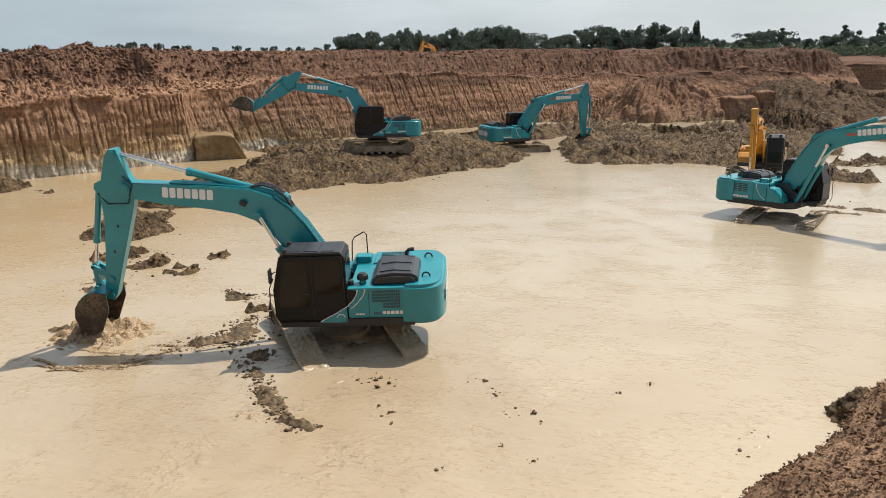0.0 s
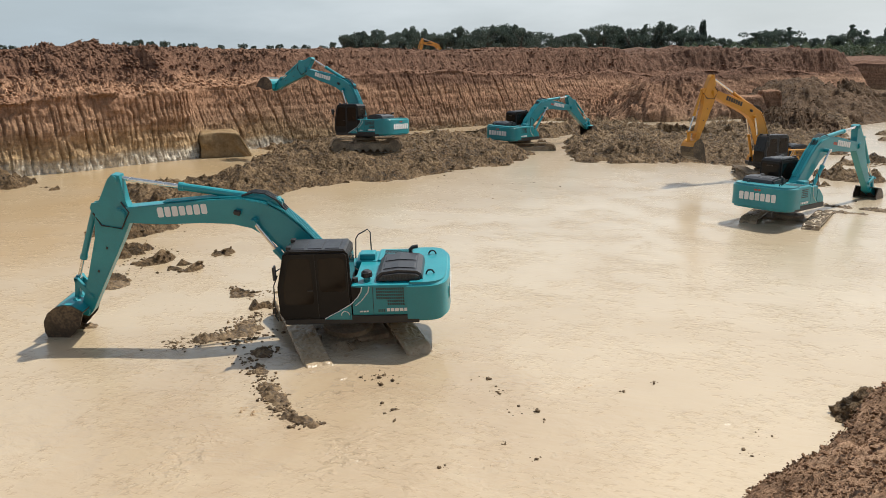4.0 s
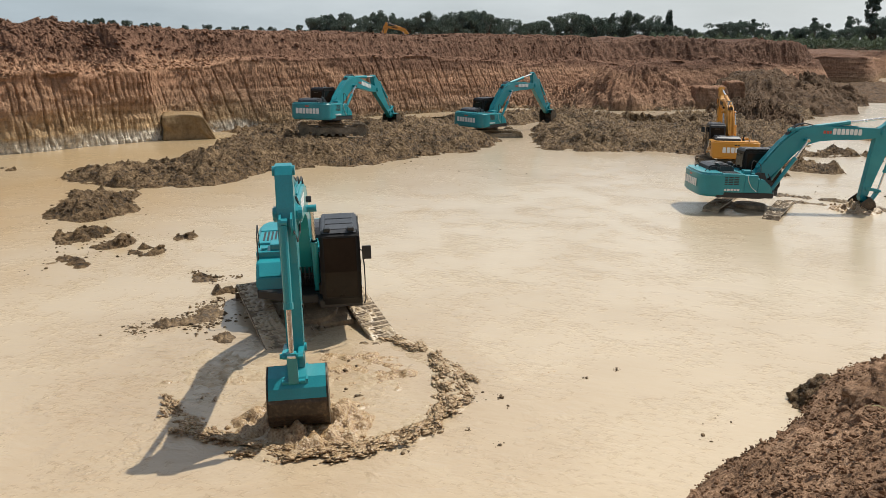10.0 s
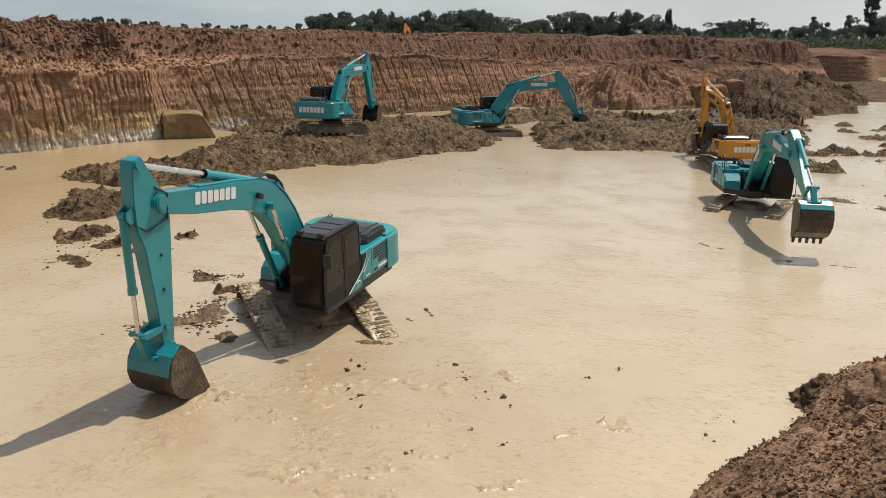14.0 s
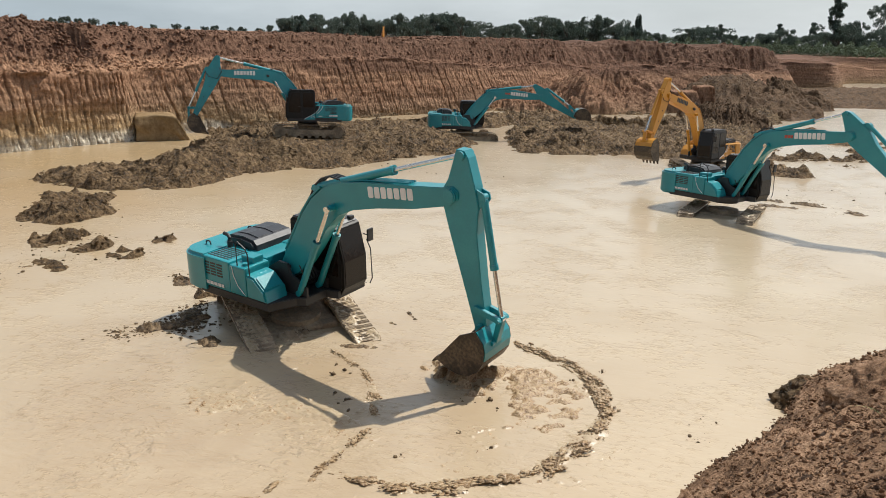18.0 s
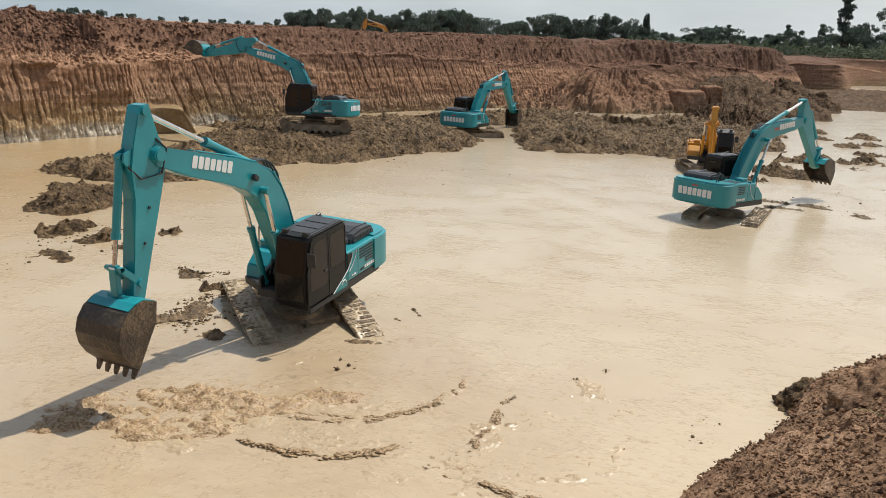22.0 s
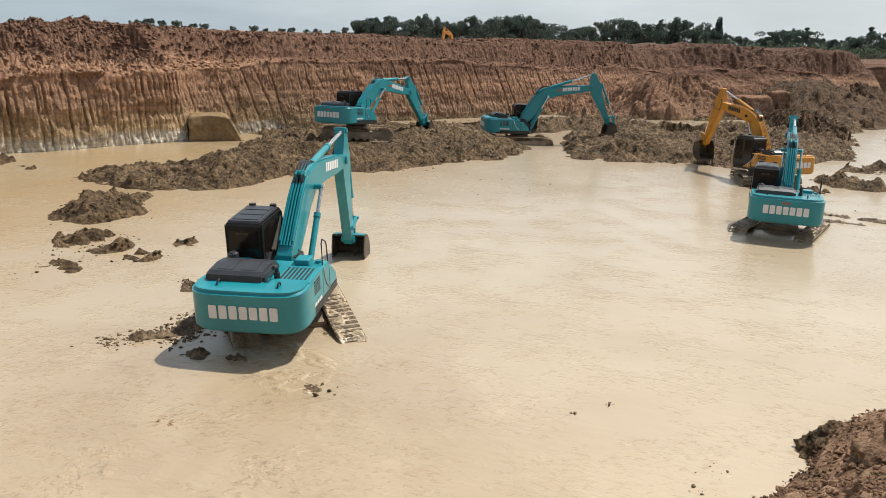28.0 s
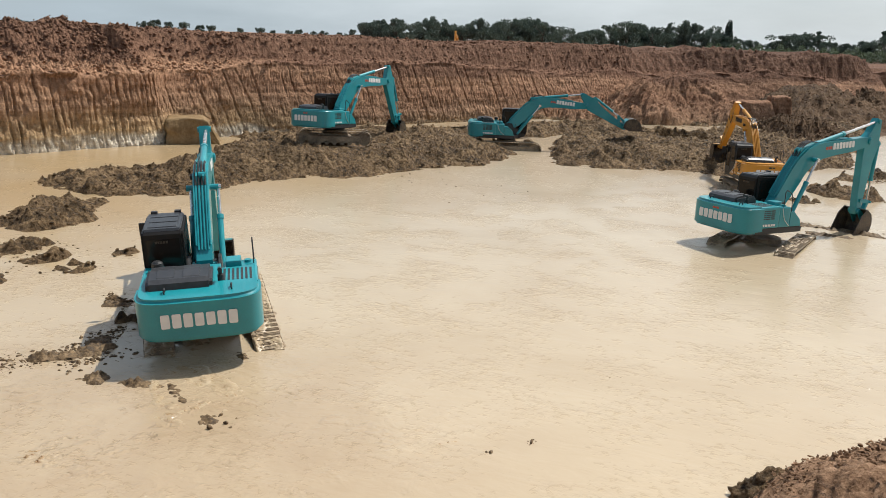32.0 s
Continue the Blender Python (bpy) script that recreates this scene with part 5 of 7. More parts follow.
    for nm, ln in (("rocker", 0.56), ("bucket_link", 0.56)):
        bm = bmesh.new()
        for y in (-0.19, 0.09) if nm == "rocker" else (-0.05,):
            w = 0.03 if nm == "rocker" else 0.09
            prism(bm, [(-0.07, -0.05), (-0.07, 0.05), (0.0, 0.07), (ln, 0.06), (ln + 0.07, 0.0), (ln, -0.06), (0.0, -0.07)], y - w, y + w + (0.04 if nm == "rocker" else 0), 0.008)
        rod(bm, (ln, -0.26, 0), (ln, 0.16, 0), 0.05, 10)
        part(nm, bm, paint, ex)
    return ex


def glide(rows, t):
    """A smooth curve through rows of (t, value), with no overshoot."""
    if t <= rows[0][0]:
        return rows[0][1]
    if t >= rows[-1][0]:
        return rows[-1][1]
    k = max(j for j in range(len(rows)) if rows[j][0] <= t)
    slope = lambda j: (rows[j + 1][1] - rows[j][1]) / (rows[j + 1][0] - rows[j][0])

    def tangent(j):
        if j in (0, len(rows) - 1):
            return 0.0
        a, b = slope(j - 1), slope(j)
        return 0.0 if a * b <= 0 else 2 * a * b / (a + b)
    h = rows[k + 1][0] - rows[k][0]
    u = (t - rows[k][0]) / h
    return (rows[k][1] * (1 + 2 * u) * (1 - u) ** 2 + h * tangent(k) * u * (1 - u) ** 2 + rows[k + 1][1] * u * u * (3 - 2 * u) + h * tangent(k + 1) * u * u * (u - 1))


def at(p, a, v):
    """A point v of a part that stands at p, turned up by the angle a, in the house's upright plane."""
    c, s = math.cos(a), math.sin(a)
    return Vector((p[0] + c * v[0] - s * v[1], p[1], p[2] + s * v[0] + c * v[1]))


def aim(p, q):
    return math.atan2(q[2] - p[2], q[0] - p[0])


def joints(boom, arm, bucket):
    """Where each moving part of the front stands in the house's space: pin and angle."""
    b, a, k = radians(boom), radians(arm), radians(bucket)
    k = min(max(k, a - radians(150)), a + radians(48))
    out = {"boom": (FOOT, b)}
    B = at(FOOT, b, (BOOM, 0))
    out["arm"] = (B, a)
    C = at(B, a, (ARM, 0))
    out["bucket"] = (C, k)
    for side in ("left", "right"):
        p, q = Vector((0.72, FOOT.y, 1.32)), at(FOOT, b, (2.38, 0.88))
        out[side + "_boom_ram_barrel"], out[side + "_boom_ram_rod"] = (p, aim(p, q)), (q, aim(p, q))
    p, q = at(FOOT, b, (1.98, 1.50)), at(B, a, (-0.78, 0.45))
    out["arm_ram_barrel"], out["arm_ram_rod"] = (p, aim(p, q)), (q, aim(p, q))
    R, G = at(B, a, (2.5, 0.03)), at(C, k, (-0.088, 0.405))
    d = G - R
    dist = min(max(math.hypot(d.x, d.z), 0.05), 1.1)
    base, bend = math.atan2(d.z, d.x), math.acos(dist / 2 / 0.56)
    lift = base + bend
    H = R + 0.56 * Vector((math.cos(lift), 0, math.sin(lift)))
    out["rocker"], out["bucket_link"] = (R, lift), (H, aim(H, G))
    p = at(B, a, (0.14, 0.72))
    out["bucket_ram_barrel"], out["bucket_ram_rod"] = (p, aim(p, H)), (H, aim(p, H))
    return out


STEPS = [k * 0.2 for k in range(161)]


def work(ex, spot, lean, heading, swing, boom, arm, bucket):
    """Keys one machine: its spot on the ground, the slewing of its house and the joints of its front."""
    base = lambda t: Matrix.Translation((glide(spot[0], t), glide(spot[1], t), spot[2])) @ Matrix.Rotation(math.hypot(*lean) or 1e-9, 4, Vector((lean[0] + 1e-9, lean[1], 0))) @ Matrix.Rotation(radians(heading), 4, "Z") @ Matrix.Scale(1, 4)
    times = sorted({0.0, 32.0} | {r[0] for r in spot[0]} | {r[0] for r in spot[1]}) if len(spot[0]) > 1 else [0.0, 32.0]
    walk(ex, [(t, base(t)) for t in times])
    own = {c.name.split(".")[0]: c for c in ex.children}
    rows = {name: [] for name in list(joints(30, -70, -80)) + ["house"]}
    for t in STEPS:
        turn = Matrix.Rotation(radians(glide(swing, t) - heading), 4, "Z")
        rows["house"].append((t, turn))
        for name, (p, a) in joints(glide(boom, t), glide(arm, t), glide(bucket, t)).items():
            rows[name].append((t, turn @ Matrix.Translation(p) @ Matrix.Rotation(-a, 4, "Y")))
    for name, r in rows.items():
        walk(own[name], r)


# joint angles in degrees by time: slewing from +x, boom, arm and bucket above the level
NEAR_SPOT = ([(0, -8.95), (26, -9.15), (29, -10.02), (32, -10.21)], [(0, 18.00), (26, 18.03), (29, 19.40), (32, 19.71)], -0.18)
NEAR_LEAN = (0.0901, -0.0025)
NEAR_SWING = [(0, 196.9), (1, 206.4), (2, 212.5), (2.5, 206.7), (4.5, 196.5), (5, 199.9), (6, 208.7), (7, 221.0), (8, 239.9), (8.5, 257.2), (9, 277.8), (9.5, 289.7), (10, 294.4), (11, 296.2), (12, 283.9), (13, 271.1), (13.5, 261.2), (15.5, 276.0), (16, 286.6), (16.5, 297.1), (17, 312.8), (17.5, 326.3), (18, 339.7), (19, 350.2), (20, 332.1), (21, 300.5), (21.5, 281.5), (22, 260.3), (23, 214.6), (23.5, 180.9), (24, 148.5), (24.5, 127.4), (25, 112.6), (26, 103.7), (26.5, 105.2), (28.5, 100.8), (29, 100.2), (30, 106.9), (31, 119.9), (32, 125.0)]
NEAR_BOOM = [(0, 27.5), (1, 24.0), (2, 12.2), (2.5, 10.8), (4.5, 22.8), (5, 25.2), (6, 33.5), (7, 37.2), (8, 28.7), (8.5, 29.6), (9, 30.4), (9.5, 30.6), (10, 30.5), (11, 29.1), (12, 31.6), (13, 34.6), (13.5, 32.7), (15.5, 29.8), (16, 28.3), (16.5, 29.4), (17, 29.5), (17.5, 28.9), (18, 29.2), (19, 28.7), (20, 33.2), (21, 33.6), (21.5, 35.0), (22, 40.8), (23, 43.1), (23.5, 39.6), (24, 33.5), (24.5, 25.1), (25, 18.4), (26, 12.1), (26.5, 11.4), (28.5, 15.1), (29, 14.9), (30, 20.6), (31, 15.7), (32, 16.0)]
NEAR_ARM = [(0, -73.8), (1, -49.4), (2, -39.6), (2.5, -50.2), (4.5, -64.0), (5, -56.5), (6, -67.7), (7, -87.2), (8, -109.5), (8.5, -109.0), (9, -98.3), (9.5, -88.7), (10, -74.1), (11, -61.1), (12, -69.5), (13, -83.6), (13.5, -89.3), (15.5, -60.1), (16, -58.0), (16.5, -67.7), (17, -60.9), (17.5, -66.4), (18, -74.7), (19, -100.6), (20, -94.8), (21, -76.3), (21.5, -69.6), (22, -72.2), (23, -75.2), (23.5, -73.7), (24, -75.0), (24.5, -79.5), (25, -81.8), (26, -65.3), (26.5, -71.8), (28.5, -79.6), (29, -80.3), (30, -62.6), (31, -49.2), (32, -85.6)]
NEAR_BUCKET = [(0, -74.3), (1, -31.4), (2, -54.7), (2.5, -59.2), (4.5, -47.3), (5, -24.8), (6, -40.7), (7, -90.0), (8, -121.0), (8.5, -134.0), (9, -143.0), (9.5, -124.0), (10, -105.0), (11, -100.0), (12, -111.9), (13, -121.9), (13.5, -120.0), (15.5, -104.9), (16, -103.0), (16.5, -108.0), (17, -117.9), (17.5, -127.9), (18, -137.9), (19, -144.2), (20, -131.9), (21, -105.0), (21.5, -99.8), (22, -62.8), (23, -63.0), (23.5, -71.0), (24, -66.4), (24.5, -82.0), (25, -88.3), (26, -85.8), (26.5, -87.4), (28.5, -95.7), (29, -95.5), (30, -89.5), (31, -77.9), (32, -95.8)]
LEFT_SPOT = ([(0, -20.36), (2, -21.28), (5, -21.50), (32, -21.43)], [(0, 47.09), (2, 46.81), (5, 46.96), (32, 46.95)], 0.91)
LEFT_LEAN = (-0.0514, -0.0167)
LEFT_SWING = [(0, 206), (1, 206), (2, 208), (5, 138), (6, 100), (7, 84), (8, 85), (9, 84), (10, 83), (11, 84), (12, 84), (13, 83), (16, 121), (17, 165), (18, 209), (19, 216), (20, 217), (21, 209), (22, 181), (23, 151), (24, 112), (25, 86), (26, 81), (29, 78), (30, 78), (31, 80), (32, 81)]
LEFT_BOOM = [(0, 26), (1, 27), (2, 26), (5, 40), (6, 23), (7, 10), (8, 13), (9, 6), (10, 11), (11, 14), (12, 19), (13, 22), (16, 33), (17, 31), (18, 22), (19, 10), (20, 14), (21, 26), (22, 35), (23, 38), (24, 26), (25, 9), (26, 10), (29, 14), (30, 16), (31, 18), (32, 22)]
LEFT_ARM = [(0, -30), (1, -28), (2, -27), (5, -23), (6, -61), (7, -34), (8, -47), (9, -30), (10, -40), (11, -46), (12, -62), (13, -66), (16, -73), (17, -70), (18, -61), (19, -52), (20, -39), (21, -20), (22, -9), (23, -16), (24, -63), (25, -36), (26, -47), (29, -50), (30, -55), (31, -62), (32, -67)]
LEFT_BUCKET = [(0, 11), (1, 15), (2, 14), (5, 1), (6, -60), (7, -16), (8, -68), (9, -72), (10, -80), (11, -88), (12, -99), (13, -105), (16, -119), (17, -138), (18, -123), (19, -39), (20, 1), (21, 11), (22, 17), (23, -3), (24, -76), (25, -78), (26, -84), (29, -91), (30, -96), (31, -102), (32, -106)]
MIDDLE_SPOT = ([(0, -13.84)], [(0, 58.12)], -0.24)
MIDDLE_LEAN = (-0.0034, 0.0078)
MIDDLE_SWING = [(0, 39), (1, 35), (2, 37), (5, 72), (6, 71), (7, 69), (8, 69), (9, 68), (10, 66), (11, 66), (12, 62), (13, 48), (16, 13), (17, 17), (18, 15), (19, 24), (20, 53), (21, 75), (22, 76), (23, 76), (24, 78), (25, 77), (26, 71), (29, 15), (30, 17), (31, 22), (32, 20)]
MIDDLE_BOOM = [(0, 25), (1, 25), (2, 28), (5, 8), (6, 9), (7, 14), (8, 17), (9, 19), (10, 21), (11, 23), (12, 28), (13, 28), (16, 9), (17, 13), (18, 18), (19, 19), (20, 19), (21, 19), (22, 22), (23, 25), (24, 26), (25, 27), (26, 30), (29, 25), (30, 14), (31, 13), (32, 17)]
MIDDLE_ARM = [(0, -84), (1, -84), (2, -81), (5, -22), (6, -23), (7, -28), (8, -33), (9, -43), (10, -47), (11, -51), (12, -51), (13, -57), (16, -36), (17, -32), (18, -28), (19, -29), (20, -31), (21, -46), (22, -51), (23, -59), (24, -64), (25, -68), (26, -78), (29, -51), (30, -45), (31, -33), (32, -28)]
MIDDLE_BUCKET = [(0, -124), (1, -123), (2, -120), (5, -65), (6, -65), (7, -68), (8, -74), (9, -82), (10, -87), (11, -91), (12, -97), (13, -117), (16, -18), (17, -47), (18, -11), (19, -1), (20, -12), (21, -70), (22, -88), (23, -98), (24, -104), (25, -109), (26, -115), (29, -98), (30, -70), (31, -4), (32, -8)]
RIGHT_SPOT = ([(0, 3.11), (16, 3.09), (20, 3.00), (32, 3.13)], [(0, 37.44), (16, 37.28), (20, 36.87), (32, 36.96)], -0.38)
RIGHT_LEAN = (-0.0221, 0.0027)
RIGHT_SWING = [(0, -27), (1, 15), (2, 45), (5, 60), (6, 59), (7, 59), (8, 56), (9, 44), (10, 17), (11, -29), (12, -66), (13, -81), (16, -79), (17, -64), (18, -36), (19, -23), (20, 17), (21, 37), (22, 53), (23, 72), (24, 87), (25, 87), (26, 88), (29, 88), (30, 85), (31, 74), (32, 48)]
RIGHT_BOOM = [(0, 31), (1, 30), (2, 18), (5, 15), (6, 21), (7, 23), (8, 23), (9, 21), (10, 22), (11, 23), (12, 24), (13, 17), (16, 19), (17, 30), (18, 27), (19, 35), (20, 30), (21, 30), (22, 29), (23, 23), (24, 12), (25, 10), (26, 14), (29, 23), (30, 23), (31, 25), (32, 27)]
RIGHT_ARM = [(0, -78), (1, -79), (2, -80), (5, -41), (6, -57), (7, -80), (8, -100), (9, -93), (10, -99), (11, -97), (12, -80), (13, -46), (16, -7), (17, -15), (18, -38), (19, -43), (20, -48), (21, -44), (22, -50), (23, -35), (24, -95), (25, -102), (26, -99), (29, -87), (30, -84), (31, -84), (32, -90)]
RIGHT_BUCKET = [(0, -118), (1, -119), (2, -119), (5, -87), (6, -100), (7, -118), (8, -130), (9, -128), (10, -125), (11, -122), (12, -120), (13, -115), (16, -30), (17, -53), (18, -71), (19, -71), (20, -41), (21, -64), (22, -45), (23, -161), (24, -142), (25, -142), (26, -140), (29, -126), (30, -122), (31, -126), (32, -124)]
REAR_ORANGE_SPOT = ([(0, 2.68)], [(0, 49.15)], -0.25)
REAR_ORANGE_LEAN = (-0.0361, -0.0168)
REAR_ORANGE_SWING = [(2, 263), (5, 186), (6, 133), (7, 107), (8, 96), (9, 97), (10, 96), (11, 96), (12, 95), (13, 95), (16, 168), (17, 192), (18, 239), (19, 268), (20, 273), (21, 271), (22, 268), (23, 254), (24, 235), (25, 206), (26, 184), (29, 111), (30, 112), (31, 107), (32, 107)]
REAR_ORANGE_BOOM = [(2, 21), (5, 48), (6, 39), (7, 30), (8, 20), (9, 20), (10, 25), (11, 28), (12, 31), (13, 25), (16, 51), (17, 44), (18, 35), (19, 23), (20, 14), (21, 15), (22, 19), (23, 32), (24, 44), (25, 48), (26, 50), (29, 23), (30, 28), (31, 27), (32, 25)]
REAR_ORANGE_ARM = [(2, -89), (5, -62), (6, -66), (7, -53), (8, -85), (9, -94), (10, -90), (11, -87), (12, -83), (13, -89), (16, -85), (17, -69), (18, -58), (19, -86), (20, -99), (21, -98), (22, -85), (23, -29), (24, -56), (25, -67), (26, -77), (29, -55), (30, -70), (31, -44), (32, -43)]
REAR_ORANGE_BUCKET = [(2, -128), (5, -104), (6, -105), (7, -102), (8, -121), (9, -130), (10, -130), (11, -127), (12, -125), (13, -128), (16, -121), (17, -111), (18, -107), (19, -124), (20, -135), (21, -133), (22, -118), (23, -86), (24, -96), (25, -106), (26, -114), (29, -98), (30, -103), (31, -88), (32, -85)]

near = tagged(excavator(), "teal crawler excavator with dark cab wading in shallow muddy water", "excavator", "excavators at work")
left_far = tagged(copy_thing(near, Matrix()), "teal crawler excavator standing on a bank of grey spoil", "excavator", "excavators at work")
middle_far = tagged(copy_thing(near, Matrix()), "teal crawler excavator standing low between two banks of grey spoil", "excavator", "excavators at work")
right_mid = tagged(copy_thing(near, Matrix()), "teal crawler excavator in shallow water beside low mud humps", "excavator", "excavators at work")
orange = tagged(excavator(ORANGE, BLACK, BLACK), "orange crawler excavator with black cab behind a teal one", "excavator", "excavators at work")
orange.scale = (0.94, 0.94, 0.94)
rim_digger = tagged(copy_thing(orange, Matrix()), "small far yellow excavator behind the rim of the pit", "excavator", "excavators at work")
# only the machine beside the mud humps wears red marks
for ob in [c for c in near.children_recursive if c.type == "MESH" and c.data.materials[0] == RED]:
    bpy.data.objects.remove(ob)
# the machines that wade stand deep in the mud
for machine, sunk, tilt in ((near, -0.35, -6.5), (right_mid, -0.36, 0), (orange, -0.1, 0), (left_far, -0.08, 0), (middle_far, -0.08, 0)):
    for side in machine.children:
        if side.name.startswith("track") or side.name.startswith("carbody"):
            side.matrix_basis = pose(0, 0, sunk, 0, tilt, 0)
# one of the near machine's tracks lies deeper than the other
[c for c in near.children if c.name.startswith("track")][0].matrix_basis = pose(0, 0, -0.36, 0, -5.5, 0)


def caked_mud():
    """Ragged mud that just breaks the surface between and round the sunken tracks."""
    n, m = 90, 70
    gx, gy = np.meshgrid(np.linspace(-3.0, 3.0, n), np.linspace(-2.3, 2.3, m))
    edge = np.maximum(np.abs(gx) / 2.35, np.abs(gy) / 1.6) + 0.2 * fbm(gx * 0.9, gy * 0.9, 5, 3)
    top = np.clip((1.12 - edge) / 0.3, 0, 1)
    top = top * top * (3 - 2 * top)
    z = 0.02 + 0.13 * top + top * (0.16 * fbm(gx * 1.3, gy * 1.3, 9, 4) + 0.14 * np.abs(fbm(gx * 3.2, gy * 3.2, 12, 4, 0.6))) - 0.4 * (1 - top) ** 2
    faces = [(j * n + k, j * n + k + 1, (j + 1) * n + k + 1, (j + 1) * n + k) for j in range(m - 1) for k in range(n - 1)]
    ob = sheet("caked_mud", np.stack([gx, gy, z], -1).reshape(-1, 3).tolist(), faces, WETMUD)
    ob.parent = near
    ob["label"] = "wet tan mud pressed up round the tracks"


def packed_mud(tr, y, thick, seed):
    """Mud packed between the shoes' bars along the belt's upper run and over its ends."""
    n, m = 150, 26
    gs, gw = np.meshgrid(np.linspace(-2.2, 2.2, n), np.linspace(-1, 1, m))
    half, R = 1.76, 0.42
    lift = thick + 0.03 * fbm(gs * 2.0, gw * 1.2, seed, 3) + 0.035 * np.abs(fbm(gs * 6.0, gw * 2.4, seed + 3, 4, 0.6))
    lift = lift - 0.07 * np.clip((np.abs(gw) - 0.9) / 0.1, 0, 1) ** 2
    over = np.clip(np.abs(gs) - half, 0, 1) / R
    x = np.sign(gs) * (np.minimum(np.abs(gs), half) + (R + lift) * np.sin(over))
    z = 0.03 + R + (R + lift) * np.cos(over)
    faces = [(j * n + k, j * n + k + 1, (j + 1) * n + k + 1, (j + 1) * n + k) for j in range(m - 1) for k in range(n - 1)]
    ob = sheet("packed_mud", np.stack([x, y + gw * SHOE_W * 0.5, z], -1).reshape(-1, 3).tolist(), faces, SKIN)
    ob.parent = tr
    ob["label"] = "tan mud packed between the bars of the shoes"
    return ob


PACKED = []
for k, tr in enumerate([c for c in near.children if c.name.startswith("track")]):
    y = sum(c.matrix_basis.translation.y for c in tr.children if c.name.startswith("shoe")) / 46
    PACKED.append(packed_mud(tr, y, (0.032, 0.016)[k], 61 + 7 * k))
for tr in [c for c in right_mid.children if c.name.startswith("track")]:
    y = sum(c.matrix_basis.translation.y for c in tr.children if c.name.startswith("shoe")) / 46
    packed_mud(tr, y, 0.012, 83)
caked_mud()


# ---- trees on the far plain ----
def leaf_clumps(crown, rnd, blobs, count, spread, flat, small):
    """Leaves scattered in the shells of a tree's clumps."""
    for bx, by, bz, br in blobs:
        for _ in range(count):
            d = Vector((rnd.gauss(0, 1), rnd.gauss(0, 1), rnd.gauss(0, 0.8))).normalized() * br * rnd.uniform(0.25, 1.05) ** 0.6
            c = Vector((bx, by, bz)) + Vector((d.x * spread, d.y * spread, d.z * flat))
            s = rnd.uniform(*small)
            q = Euler((rnd.uniform(0, 3), rnd.uniform(0, 3), rnd.uniform(0, 6))).to_matrix()
            vs = [crown.verts.new(c + q @ Vector(v)) for v in ((-s, 0, 0), (0, -s * 0.65, 0.3 * s), (s, 0, 0), (0, s * 0.65, 0.3 * s))]
            crown.faces.new(vs)


def tree_meshes(seed, spread, flat, low):
    rnd = random.Random(seed)
    trunk = bmesh.new()
    rod(trunk, (0, 0, 0), (0.05, 0, 0.45), 0.03, 6, 0.02)
    for k in range(5):
        a = rnd.uniform(0, math.tau)
        rod(trunk, (0, 0, 0.25 + 0.06 * k), (0.25 * spread * math.cos(a), 0.25 * spread * math.sin(a), 0.5 + 0.08 * k), 0.015, 5, 0.005)
    crown = bmesh.new()
    blobs = []
    for _ in range(26):
        up = rnd.uniform(low, 0.86)
        wide = 0.24 * spread * math.sqrt(max(0.12, 1 - ((up - 0.45) / 0.52) ** 2))
        blobs.append((rnd.gauss(0, wide), rnd.gauss(0, wide), up, rnd.uniform(0.10, 0.17)))
    leaf_clumps(crown, rnd, blobs, 120, spread, flat, (0.018, 0.042))
    return trunk, crown


def tree(seed, spread, flat, low=0.05):
    ob = new("tree")
    t, c = tree_meshes(seed, spread, flat, low)
    part("trunk", t, BARK, ob)
    part("crown", c, LEAF, ob)
    return tagged(ob, "dark green broadleaf tree on the far plain", "tree", "trees on the horizon")


def tall_tree(seed, clumps, reach):
    """A slender bare trunk with limbs that each carry a loose clump of leaves: height, side, size of the clumps."""
    rnd = random.Random(seed)
    ob = new("tree")
    trunk, crown = bmesh.new(), bmesh.new()
    pipe(trunk, [(0, 0, 0), (0.008, 0, 0.3), (-0.006, 0.005, 0.6), (0.004, 0, 0.92)], 0.011, 6)
    for up, side, size in clumps:
        a = rnd.uniform(0, math.tau)
        tip = Vector((side, 0.6 * reach * math.sin(a), up))
        rod(trunk, (0, 0, max(0.25, up - 0.16 - abs(side))), tip, 0.006, 5, 0.002)
        blobs = [(tip.x + rnd.gauss(0, size * 0.5), tip.y + rnd.gauss(0, size * 0.5), tip.z + rnd.gauss(0, size * 0.4), size * rnd.uniform(0.55, 0.9)) for _ in range(4)]
        leaf_clumps(crown, rnd, blobs, 85, 1.0, 0.8, (0.009, 0.02))
    part("trunk", trunk, BARK, ob)
    part("crown", crown, LEAF, ob)
    return tagged(ob, "tall slender tree with a bare trunk and loose crown", "tree", "trees on the horizon")


